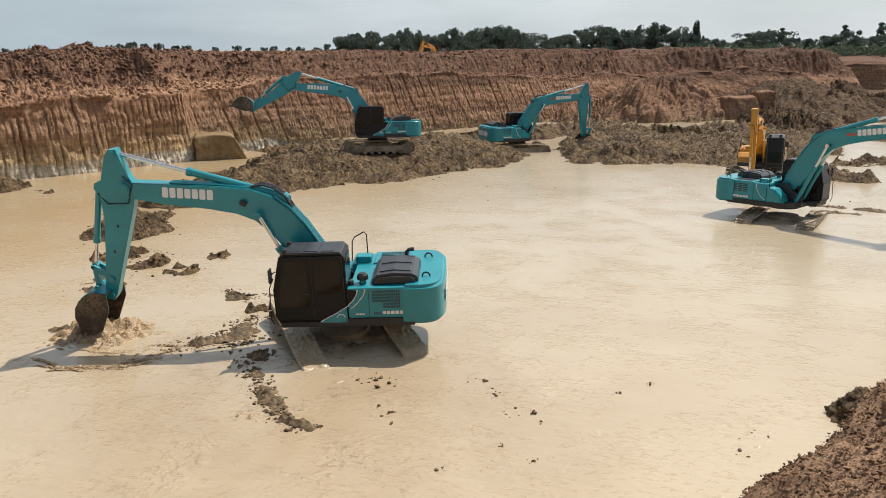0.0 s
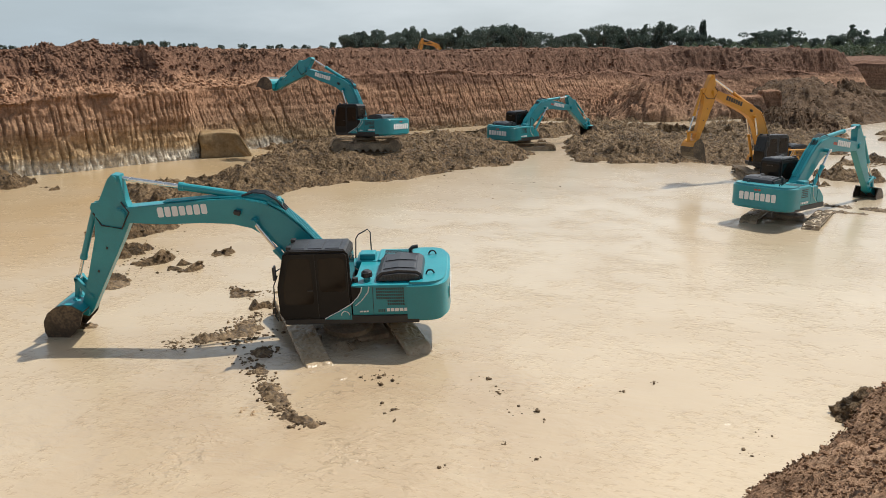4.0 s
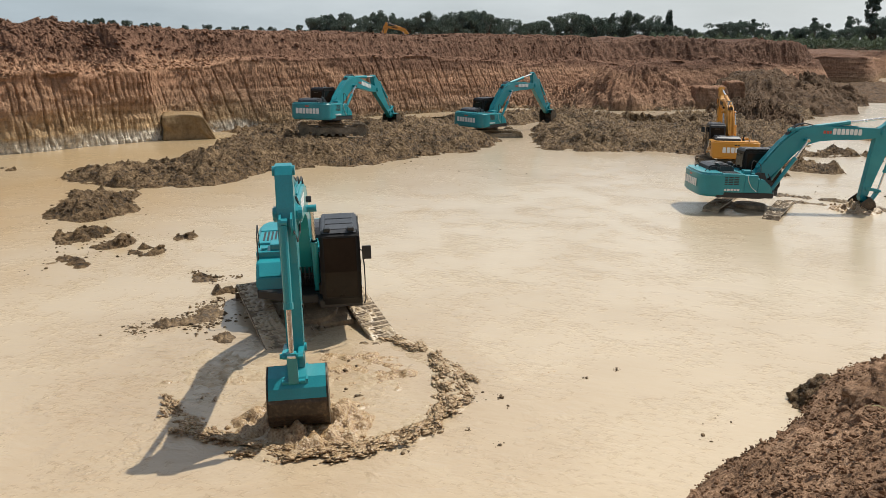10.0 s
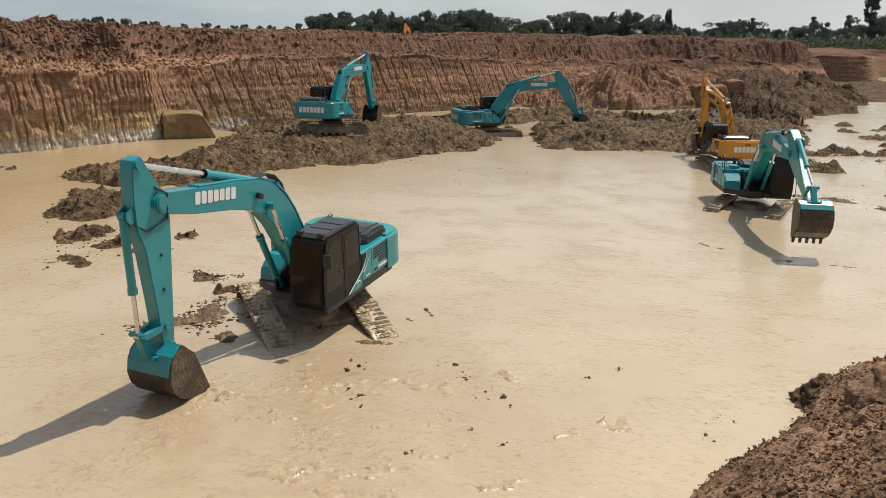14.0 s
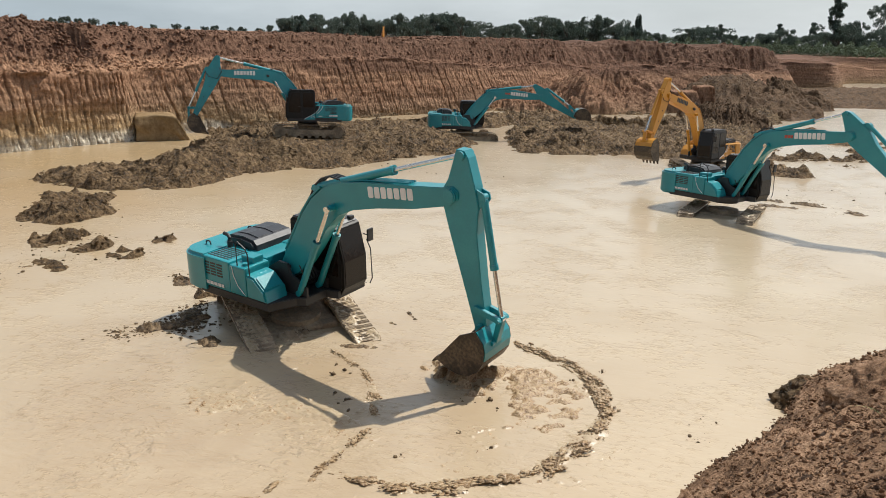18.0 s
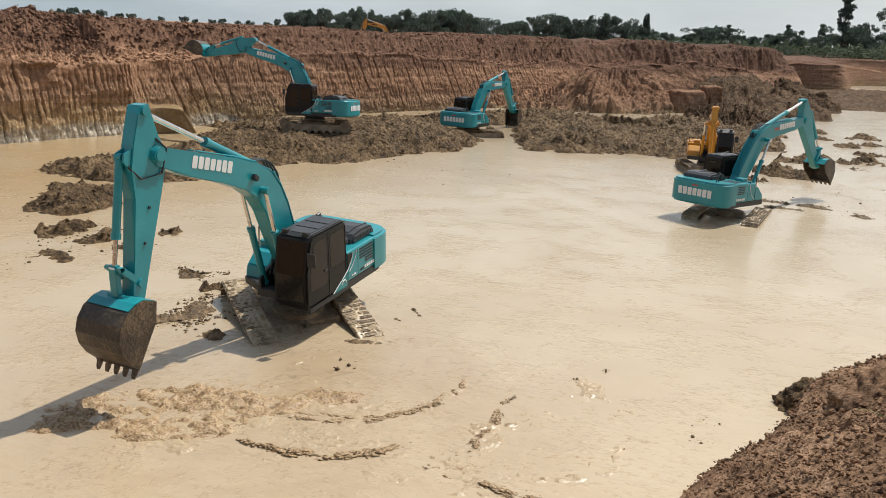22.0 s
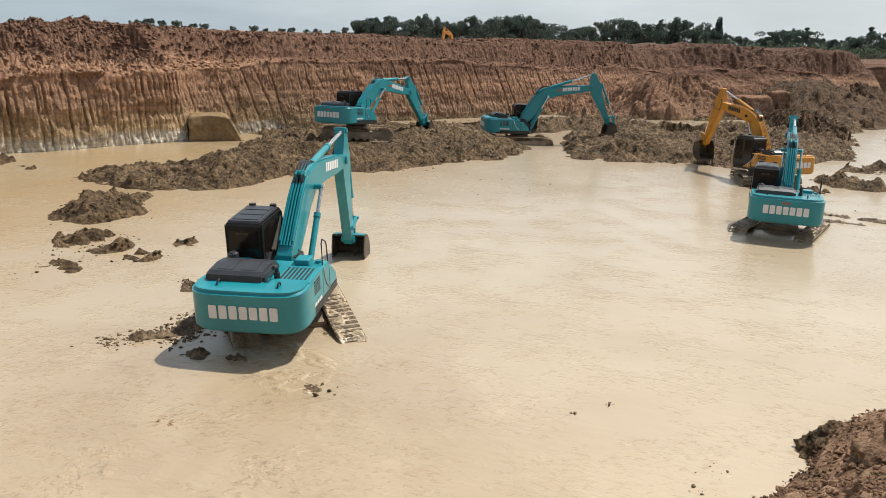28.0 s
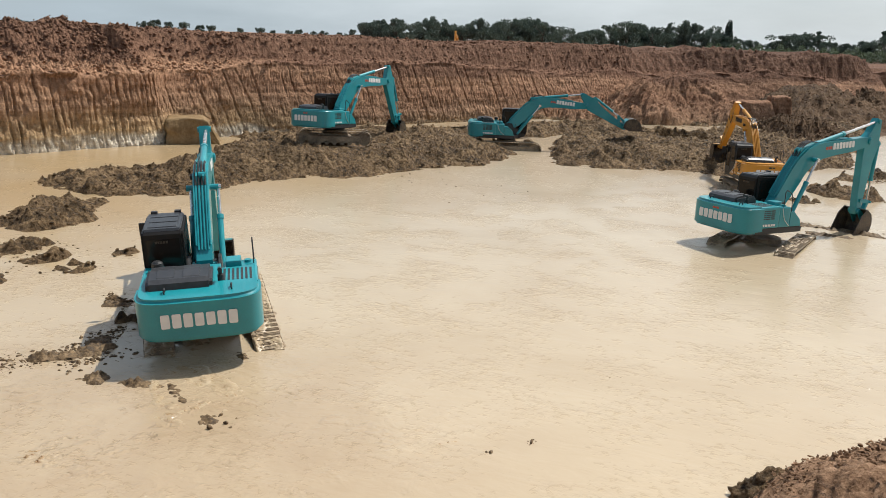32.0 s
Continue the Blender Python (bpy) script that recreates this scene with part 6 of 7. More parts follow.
def trees():
    kinds = [tree(1, 1.0, 1.0), tree(2, 1.35, 0.8), tree(3, 0.85, 1.1), tree(4, 1.15, 0.9), tree(5, 1.5, 0.7)]
    cone = tree(7, 0.42, 1.3)
    narrow = tall_tree(9, [(0.95, 0.02, 0.07), (0.9, -0.05, 0.07), (0.84, 0.07, 0.08), (0.78, -0.09, 0.08), (0.76, 0.03, 0.08), (0.68, -0.06, 0.08), (0.66, 0.07, 0.07), (0.58, 0.0, 0.07), (0.52, -0.04, 0.06), (0.46, 0.03, 0.05)], 0.10)
    flat_top = tall_tree(11, [(0.95, -0.06, 0.08), (0.93, 0.08, 0.08), (0.86, 0.22, 0.09), (0.87, -0.2, 0.08), (0.82, 0.02, 0.10), (0.80, 0.31, 0.07), (0.78, -0.28, 0.07), (0.70, 0.12, 0.10), (0.66, -0.12, 0.10), (0.56, 0.04, 0.10), (0.48, -0.1, 0.09), (0.42, 0.1, 0.08)], 0.2)
    rnd = random.Random(4)
    # bearing from +x, height of the tree line above the plain there
    line = [(136.9, 1.4), (134.2, 0.7), (131.5, 0.9), (130.4, 2.7), (129.1, 2.4), (127.5, 2.0), (125.2, 1.5), (123.1, 1.7), (121.3, 0.9), (119.7, 1.7), (117.7, 0.9), (116.3, 2.4), (115.3, 4.6), (113.6, 4.9), (112.6, 5.1), (111.1, 6.1), (110.1, 5.1), (109.0, 4.8), (107.5, 5.8), (106.9, 4.1), (106.1, 6.5), (104.8, 7.1), (103.8, 6.1), (102.9, 4.1), (101.5, 4.2), (100.3, 3.7), (99.0, 5.1), (97.8, 5.8), (96.8, 5.8), (95.8, 4.8), (95.0, 5.6), (93.8, 6.0), (92.8, 5.6), (92.0, 3.4), (90.9, 2.4), (90.1, 3.1), (89.2, 1.7), (88.1, 3.7), (86.9, 4.6), (85.5, 3.4), (84.4, 2.9), (83.4, 4.4), (82.4, 4.6), (81.7, 2.6), (81.0, 3.9), (80.0, 4.4), (79.0, 5.8), (78.1, 4.4)]
    line.sort()
    used = set()
    deg = 62.0
    while deg < 138:
        h = np.interp(deg, [p[0] for p in line], [p[1] for p in line])
        sparse = deg > 115.8
        if not sparse or rnd.random() < 0.85:
            k = rnd.choice((0, 2, 3)) if sparse else rnd.randrange(5)
            d = rnd.uniform(225, 262)
            hh = (h + 0.1) * rnd.uniform(0.75, 1.2) + (2.0 if sparse else 1.7)
            m = pose(d * math.cos(radians(deg)), d * math.sin(radians(deg)), 5.2, 0, 0, rnd.uniform(0, 360)) @ Matrix.Diagonal((hh * 0.95, hh * 0.95, hh, 1))
            src = kinds[k]
            if k in used:
                ob = copy_thing(src, m)
            else:
                ob = src
                used.add(k)
            ob.matrix_basis = m
        deg += rnd.uniform(0.32, 0.52) if not sparse else rnd.uniform(0.6, 1.1)
    seen = set()
    for src, bearing, d, h in ((cone, 91.5, 230, 9.0), (narrow, 79.4, 240, 15.5), (flat_top, 76.7, 242, 13.0), (narrow, 80.6, 246, 8.5), (narrow, 82.6, 246, 8.0), (narrow, 86.2, 246, 7.5), (flat_top, 78.2, 236, 8.5), (narrow, 74.0, 240, 8.0)):
        m = pose(d * math.cos(radians(bearing)), d * math.sin(radians(bearing)), 5.2, 0, 0, bearing - 90 if src is not cone else 40) @ Matrix.Diagonal((h * 0.9, h * 0.9, h, 1))
        ob = src if src not in seen else copy_thing(src, m)
        seen.add(src)
        ob.matrix_basis = m


trees()


def shrubs():
    """A lighter hedge of scrub at the foot of the far trees."""
    rnd = np.random.default_rng(12)
    n = 34000
    deg = 70 + 25 * rnd.random(n) ** 1.2
    d = rnd.uniform(185, 215, n)
    hump = 1.3 + 1.5 * np.abs(np.sin(deg * 2.3)) * np.abs(np.sin(deg * 5.1 + 1)) + 0.9 * (deg < 93)
    c = np.stack([d * np.cos(np.radians(deg)), d * np.sin(np.radians(deg)), 5.0 + hump * rnd.random(n) ** 0.6], 1)
    s = rnd.uniform(0.07, 0.17, (n, 1, 1))
    quad = np.array([(-1, 0, 0), (0, -0.6, 0.3), (1, 0, 0), (0, 0.6, 0.3)])[None] + rnd.normal(size=(n, 4, 3)) * 0.45
    verts = c[:, None] + quad * s
    faces = np.arange(4 * n).reshape(n, 4)
    return tagged(sheet("shrubs", verts.reshape(-1, 3).tolist(), faces.tolist(), GRASS, False), "low green scrub at the foot of the far trees", "shrubs", kind="stuff")


shrubs()


def clods(name, spots, sizes, seed, mat, label, sink=0.25, smooth=True):
    """Loose lumps of clay lying on the ground, joined."""
    rnd = np.random.default_rng(seed)
    ico = bmesh.new()
    bmesh.ops.create_icosphere(ico, subdivisions=1, radius=1)
    base = np.array([v.co[:] for v in ico.verts])
    tri = np.array([[v.index for v in f.verts] for f in ico.faces])
    ico.free()
    n = len(spots)
    r = sizes[0] * (sizes[1] / sizes[0]) ** (rnd.random(n) ** 2.2)
    shape = base[None] * (1 + 0.26 * rnd.normal(size=(n, len(base), 1)).clip(-1.6, 1.6)) * (1 + 0.25 * rnd.normal(size=(n, 1, 3)).clip(-1.5, 1.5))
    shape[..., 2] *= 0.75
    verts = spots[:, None] + shape * r[:, None, None] + np.array([0, 0, 1.0]) * (r * (0.6 - sink))[:, None, None]
    faces = (tri[None] + len(base) * np.arange(n)[:, None, None]).reshape(-1, 3)
    ob = sheet(name, verts.reshape(-1, 3).tolist(), faces.tolist(), mat, smooth)
    return tagged(ob, label, "clods", kind="stuff")


def scatter():
    rnd = np.random.default_rng(5)
    x, y = rnd.uniform(-39, 20, 160000), rnd.uniform(19, 98, 160000)
    z = floor_height(x, y)
    ok = (z > -0.02) & (rnd.random(len(x)) < np.clip(70 / np.hypot(x, y), 0.5, 1.6) * 0.42)
    clods("mud_clods", np.stack([x, y, z], 1)[ok][:18000], (0.03, 0.085), 6, MUD, "loose lumps of grey clay on the spoil banks", 0.5)
    soil = SOIL[0]
    flat = soil.reshape(-1, 3)
    bank = flat[(flat[:, 0] > -1) & (flat[:, 0] < 16) & (flat[:, 1] > 7) & (flat[:, 1] < 27)]
    pick = bank[rnd.integers(0, len(bank), 42000)] + rnd.normal(size=(42000, 3)) * (0.05, 0.05, 0.0)
    clods("soil_clods", pick, (0.014, 0.05), 7, RED_SOIL, "crumbly red-brown soil lumps on the near bank", 0.6, False)
    big = bank[rnd.integers(0, len(bank), 700)]
    clods("soil_lumps", big, (0.04, 0.11), 17, RED_SOIL, "larger broken lumps of red-brown soil on the near bank", 0.6, False)
    wall = flat[(flat[:, 0] < 16) & (flat[:, 1] > 27) & (flat[:, 1] < 106)]
    west = wall[wall[:, 0] < -34]
    pick = np.concatenate([wall[rnd.integers(0, len(wall), 4500)], west[rnd.integers(0, len(west), 6500)]]) + rnd.normal(size=(11000, 3)) * (0.1, 0.1, 0.0)
    clods("slope_clods", pick, (0.04, 0.17), 8, EARTH, "loose red-brown lumps on the slope above the cut wall", 0.42)


scatter()


def heap_height(gx, gy, r, h, seed):
    """Height of a slumped heap: a blunt cone with lumps, and runnels down its sides."""
    cone = h * np.minimum(1.15 * np.clip(1 - r, -0.5, 1), 0.62 + 0.25 * np.clip(1 - r, 0, 1))
    lumps = 0.34 * np.abs(fbm(gx * 5, gy * 5, seed + 2, 5, 0.62)) + 0.14 * fbm(gx * 11, gy * 11, seed + 5, 4)
    runs = 0.5 * np.abs(fbm(np.arctan2(gy, gx) * 6, r * 2.2, seed + 8, 5, 0.62)) * np.clip(2.5 * r, 0, 1)
    return cone + np.where(r < 1.02, lumps + runs - 0.12, 0.0)


def heap(x, y, rx, ry, h, turn, seed, label):
    """A slumped cone of loose soil."""
    n = 150
    g = np.linspace(-1.15, 1.15, n)
    gx, gy = np.meshgrid(g, g)
    r = np.hypot(gx, gy) + 0.16 * fbm(gx * 2.2, gy * 2.2, seed, 4)
    z = heap_height(gx, gy, r, h, seed)
    verts = np.stack([gx * rx, gy * ry, z], -1).reshape(-1, 3).tolist()
    faces = [(j * n + k, j * n + k + 1, (j + 1) * n + k + 1, (j + 1) * n + k) for j in range(n - 1) for k in range(n - 1)]
    ob = sheet("earth_mound", verts, faces, EARTH)
    ob.matrix_basis = pose(x, y, 0.85, 0, 0, turn)
    return tagged(ob, label, "earth mound", "slumped soil under the far wall")


heap(-5.0, 82.0, 8.5, 5.0, 4.0, 45, 3, "slumped cone of loose red-brown soil against the cut wall")
heap(-11.0, 78.5, 4.5, 2.6, 1.6, 53, 8, "low slump of red-brown soil at the foot of the cut wall")


def earth_block(x, y, w, d, h, turn, seed, rise=0.0, slope=0.0, lean_in=0.05):
    bm = bmesh.new()
    bmesh.ops.create_cube(bm, size=1)
    bmesh.ops.subdivide_edges(bm, edges=bm.edges, cuts=14, use_grid_fill=True)
    for v in bm.verts:
        p = v.co.copy()
        taper = 1 - lean_in * (p.z + 0.5)
        k = 0.4 * float(fbm(np.array(p.x * 3 + p.z), np.array(p.y * 3 - p.z * 2), seed))
        down = min(1.0, (0.5 - p.x) / slope + 0.15) if slope else 1.0
        v.co = Vector((p.x * w * taper + 0.3 * k, p.y * d * taper + 0.4 * k, (p.z + 0.5) * h * down + 0.25 * k * (p.z > 0.3) + rise * (p.y + 0.5) * (p.z + 0.5)))
    ob = part("earth_block", bm, EARTH, None, smooth=True)
    ob.matrix_basis = pose(x, y, 0.35, 0, 0, turn)
    return tagged(ob, "smooth-cut standing block of brown earth by the cut wall", "earth block", "slumped soil under the far wall")


MOUNDS = []
earth_block(2.0, 83.0, 4.4, 4.0, 2.4, 20, 4, lean_in=0.42)
earth_block(4.3, 84.0, 2.1, 3.0, 2.9, 12, 14, lean_in=0.25)
wedge = earth_block(-32.7, 48.15, 3.6, 2.4, 2.1, 38, 7, 0.0, 0.34)
wedge.location.z = -0.45
wedge.data.materials[0] = CUT_CLAY
for spec in ((7.5, 98.0, 8.8, 13.0, 3.8, 0, 11), (12.5, 107.0, 6.5, 8.0, 3.8, 20, 17), (5.8, 77.0, 3.6, 7.0, 1.6, 0, 23)):
    MOUNDS.append(spec)
    mound = heap(*spec, "broad slope of dark brown dumped soil below the rim")
    mound.data.materials[0] = DARK_SOIL
    mound.location.z = 0.35


def lump(x, y, r, h, seed, z=0.0, mat=None, label="dark wet lump of clay at the foot of the near bank"):
    """A dark wet lump of clay at the water's edge."""
    bm = bmesh.new()
    bmesh.ops.create_icosphere(bm, subdivisions=5, radius=1)
    for v in bm.verts:
        p = v.co.copy()
        k = 1 + 0.22 * float(fbm(np.array(p.x * 1.6 + p.z), np.array(p.y * 1.6 - p.z), seed)) + 0.16 * abs(float(fbm(np.array(p.x * 5 + 2 * p.z), np.array(p.y * 5 - p.z * 3), seed + 3)))
        v.co = Vector((p.x * r * k, p.y * r * 0.8 * k, p.z * h * k))
    ob = part("clay_lump", bm, mat or MUD, None, smooth=True)
    ob.matrix_basis = pose(x, y, z, 0, 0, 40)
    return tagged(ob, label, "clay lump")


lump(3.2, 16.85, 0.62, 0.5, 31)
lump(3.75, 17.5, 0.5, 0.42, 37)
lump(4.3, 14.8, 1.05, 0.62, 41, 1.12, RED_SOIL, "large smooth-faced lump of brown soil in the near bank")


def mound_clods(mounds, mat, label):
    rnd = np.random.default_rng(77)
    every = []
    for x, y, rx, ry, h, turn, seed in mounds:
        a, r = rnd.uniform(0, math.tau, 1300), np.sqrt(rnd.random(1300)) * 0.95
        gx, gy = r * np.cos(a), r * np.sin(a)
        q = r + 0.16 * fbm(gx * 2.2, gy * 2.2, seed, 4)
        z = (0.35 if h > 1.55 and x > 0 else 0.85) + heap_height(gx, gy, q, h, seed)
        c, s = math.cos(radians(turn)), math.sin(radians(turn))
        every.append(np.stack([x + c * gx * rx - s * gy * ry, y + s * gx * rx + c * gy * ry, z], 1)[z > 0.1])
    clods("mound_clods", np.concatenate(every), (0.04, 0.13), 78, mat, label, 0.55)


mound_clods(MOUNDS, DARK_SOIL, "loose dark brown lumps on the dumped soil")
mound_clods([(-5.0, 82.0, 8.5, 5.0, 4.0, 45, 3), (-11.0, 78.5, 4.5, 2.6, 1.6, 53, 8)], EARTH, "loose red-brown lumps on the slumped soil")


def hut(x, y, z, turn):
    ob = tagged(new("hut"), "tiny far white hut in front of the trees", "hut")
    ob.matrix_basis = pose(x, y, z, 0, 0, turn)
    bm = bmesh.new()
    box(bm, -1.4, 1.4, -1.0, 1.0, 0.0, 1.5, 0.03)
    part("wall", bm, PAINTED, ob)
    bm = bmesh.new()
    prism(bm, [(-1.7, 1.45), (0.0, 2.1), (1.7, 1.45), (1.7, 1.36), (0.0, 2.0), (-1.7, 1.36)], -1.2, 1.2)
    part("roof", bm, STEEL, ob)
    return ob


hut(14.4, 186.0, 5.3, 10).scale = (0.5, 0.5, 0.5)


def crumbs(label, seed, groups):
    rnd = np.random.default_rng(seed)
    spots = [(x + rnd.normal() * r, y + rnd.normal() * r, -0.01) for x, y, r, k in groups for _ in range(k)]
    return clods("clay_crumbs", np.array(spots), (0.014, 0.06), seed, CLAY, label, 0.3)


# x, y, spread, count: those that lie still, and those that the digging swallows
crumbs("small crumbs of clay scattered in the shallow water", 31, (
    (-6.8, 15.6, 0.3, 14), (-12.4, 15.7, 0.14, 26), (-12.2, 16.3, 0.16, 40), (-12.0, 17.0, 0.16, 46), (-11.9, 17.8, 0.18, 40), (-12.0, 18.4, 0.2, 40), (-10.8, 17.3, 0.2, 24), (-14.1, 20.4, 0.12, 24), (-12.7, 20.5, 0.12, 24),
    (-13.5, 20.0, 0.1, 20), (-1.0, 17.1, 0.08, 8), (-1.6, 16.5, 0.05, 5), (-0.1, 20.9, 0.08, 5), (1.2, 15.2, 0.2, 12), (0.9, 14.4, 0.12, 8), (-12.6, 43.0, 1.6, 34), (-11.0, 40.2, 1.2, 22), (-9.0, 42.0, 1.0, 12), (-13.8, 45.0, 1.2, 34)))
crumbs("crumbs of clay round the low mud humps", 33, (
    (-15.0, 41.5, 0.8, 20), (8.5, 41.0, 2.0, 40), (12.5, 57.5, 2.4, 36), (17.0, 63.0, 3.0, 30), (10.0, 45.5, 1.5, 24), (-20.0, 22.9, 0.9, 80), (-19.0, 22.4, 0.9, 70), (-18.4, 20.2, 0.7, 60), (-17.0, 22.1, 0.6, 40), (-22.5, 26.5, 1.3, 90)))
clods("clay_clods", np.array([(x + dx, y + dy, -0.02) for x, y in ((-11.9, 17.9), (-11.6, 17.3), (-11.9, 16.7), (-12.3, 16.2), (-12.7, 15.8), (-13.1, 20.0), (-11.2, 16.9), (-11.4, 16.4)) for dx, dy in np.random.default_rng(9).normal(size=(130, 2)) * 0.22]), (0.018, 0.06), 39, CLAY, "dark lumps of clay heaped beside the tracks", 0.35)
EARLY = crumbs("loose heap of clay crumbs dropped in the water", 35, (
    (-9.9, 15.0, 0.16, 50), (-9.5, 14.5, 0.15, 60), (-9.05, 14.1, 0.17, 110), (-8.7, 13.75, 0.15, 110), (-8.3, 13.35, 0.16, 120), (-7.95, 13.05, 0.12, 90), (-7.6, 12.95, 0.12, 90), (-7.3, 12.95, 0.07, 50), (-7.1, 15.5, 0.16, 40), (-10.4, 15.4, 0.2, 60), (-10.3, 16.1, 0.2, 60)))
LATER = crumbs("thin trail of clay crumbs in the water", 37, (
    (-4.7, 16.2, 0.10, 10), (-4.2, 15.6, 0.14, 14), (-3.7, 14.8, 0.12, 12), (-3.2, 15.0, 0.08, 12), (-3.5, 13.4, 0.06, 9), (-2.8, 13.0, 0.06, 8), (-4.3, 12.2, 0.05, 9), (-3.0, 14.5, 0.05, 5), (-6.1, 14.0, 0.3, 14)))


def clay_pat(x, y, rx, ry, h, turn, seed):
    """A low ragged heap of clay that breaks the water's surface."""
    n, m = int(rx * 2.4 / 0.035), int(ry * 2.4 / 0.035)
    gx, gy = np.meshgrid(np.linspace(-1.2 * rx, 1.2 * rx, n), np.linspace(-1.2 * ry, 1.2 * ry, m))
    r = np.hypot(gx / rx, gy / ry) + 0.5 * fbm(gx * 1.6, gy * 1.6, seed, 4, 0.6)
    up = np.clip(1 - r, -0.3, 1)
    z = 0.85 * h * np.where(up > 0, up, 2.2 * up) + np.clip(up + 0.1, 0, 1) * (0.07 * np.abs(fbm(gx * 4.2, gy * 4.2, seed + 3, 4, 0.62)) + 0.035 * fbm(gx * 11, gy * 11, seed + 5, 2)) - 0.035
    faces = [(j * n + k, j * n + k + 1, (j + 1) * n + k + 1, (j + 1) * n + k) for j in range(m - 1) for k in range(n - 1)]
    ob = sheet("clay_mound", np.stack([gx, gy, z], -1).reshape(-1, 3).tolist(), faces, CLAY)
    ob.matrix_basis = pose(x, y, 0, 0, 0, turn)
    return tagged(ob, "low ragged mound of wet clay in the shallow water", "clay mound", "clay round the machine")


clay_pat(-12.2, 16.35, 1.0, 0.2, 0.15, 38, 5)
clay_pat(-11.55, 17.35, 0.7, 0.5, 0.2, 60, 11)
clay_pat(-13.15, 19.95, 0.5, 0.36, 0.2, 20, 17)
clay_pat(-10.4, 16.0, 0.4, 0.3, 0.14, 10, 23)
clay_pat(6.9, 40.4, 1.9, 0.32, 0.15, -18, 67)
clay_pat(5.0, 41.2, 0.8, 0.45, 0.2, 10, 71)
clay_pat(8.9, 38.9, 0.7, 0.3, 0.1, -35, 73)
clay_pat(5.6, 39.4, 0.9, 0.35, 0.1, -10, 79)
RING = [(-7.79, 20.45), (-6.27, 19.40), (-7.06, 16.80), (-6.59, 18.67)]
# x, y, half length, half width, height, turn, seed, seconds from and to which it lies there
PATS = [(clay_pat(-16.2, 16.1, 0.75, 0.3, 0.12, 15, 27), (0, 7.5)), (clay_pat(-18.0, 19.6, 0.9, 0.5, 0.14, 30, 29), (0, 8.0)), (clay_pat(-8.75, 13.85, 0.75, 0.26, 0.10, -42, 31), (0, 8.8)), (clay_pat(-7.75, 13.0, 0.5, 0.2, 0.12, -10, 37), (0, 8.8)), (clay_pat(-9.8, 15.0, 0.45, 0.2, 0.08, -50, 41), (0, 9.4)),
        (clay_pat(-9.35, 16.15, 0.9, 0.2, 0.10, 18, 43), (27.0, 32)), (clay_pat(-8.3, 18.35, 0.4, 0.2, 0.07, -40, 47), (27.0, 32)), (clay_pat(-8.2, 16.0, 0.6, 0.18, 0.06, -35, 53), (27.5, 32)), (clay_pat(-7.0, 15.4, 0.6, 0.22, 0.05, -40, 59), (23.0, 32)),
        (clay_pat(RING[0][0], RING[0][1], 0.8, 0.10, 0.05, -38, 91), (9.5, 27)), (clay_pat(RING[1][0], RING[1][1], 0.75, 0.09, 0.04, -55, 93), (9.5, 27)), (clay_pat(RING[2][0], RING[2][1], 0.6, 0.13, 0.05, 12, 97), (9.0, 27)), (clay_pat(RING[3][0], RING[3][1], 0.35, 0.10, 0.04, -30, 99), (9.0, 27))]


def grass_blade(x, y, z, turn, length):
    pts = [(length * u, 0.12 * length * math.sin(u * 2.2), z + 0.30 * length * math.sin(u * 2.6)) for u in (0, 0.2, 0.4, 0.6, 0.8, 1.0)]
    bm = bmesh.new()
    rows = [[bm.verts.new((px, py + s * 0.006 * (1.05 - k / 5), pz - z)) for s in (-1, 1)] for k, (px, py, pz) in enumerate(pts)]
    for a, b in zip(rows, rows[1:]):
        bm.faces.new((a[0], a[1], b[1], b[0]))
    ob = part("grass_blade", bm, FRESH, None)
    ob.matrix_basis = pose(x, y, z, 0, 0, turn)
    return tagged(ob, "single long green blade of grass on the near bank", "grass")


grass_blade(3.3, 11.7, 2.1, 165, 0.6)


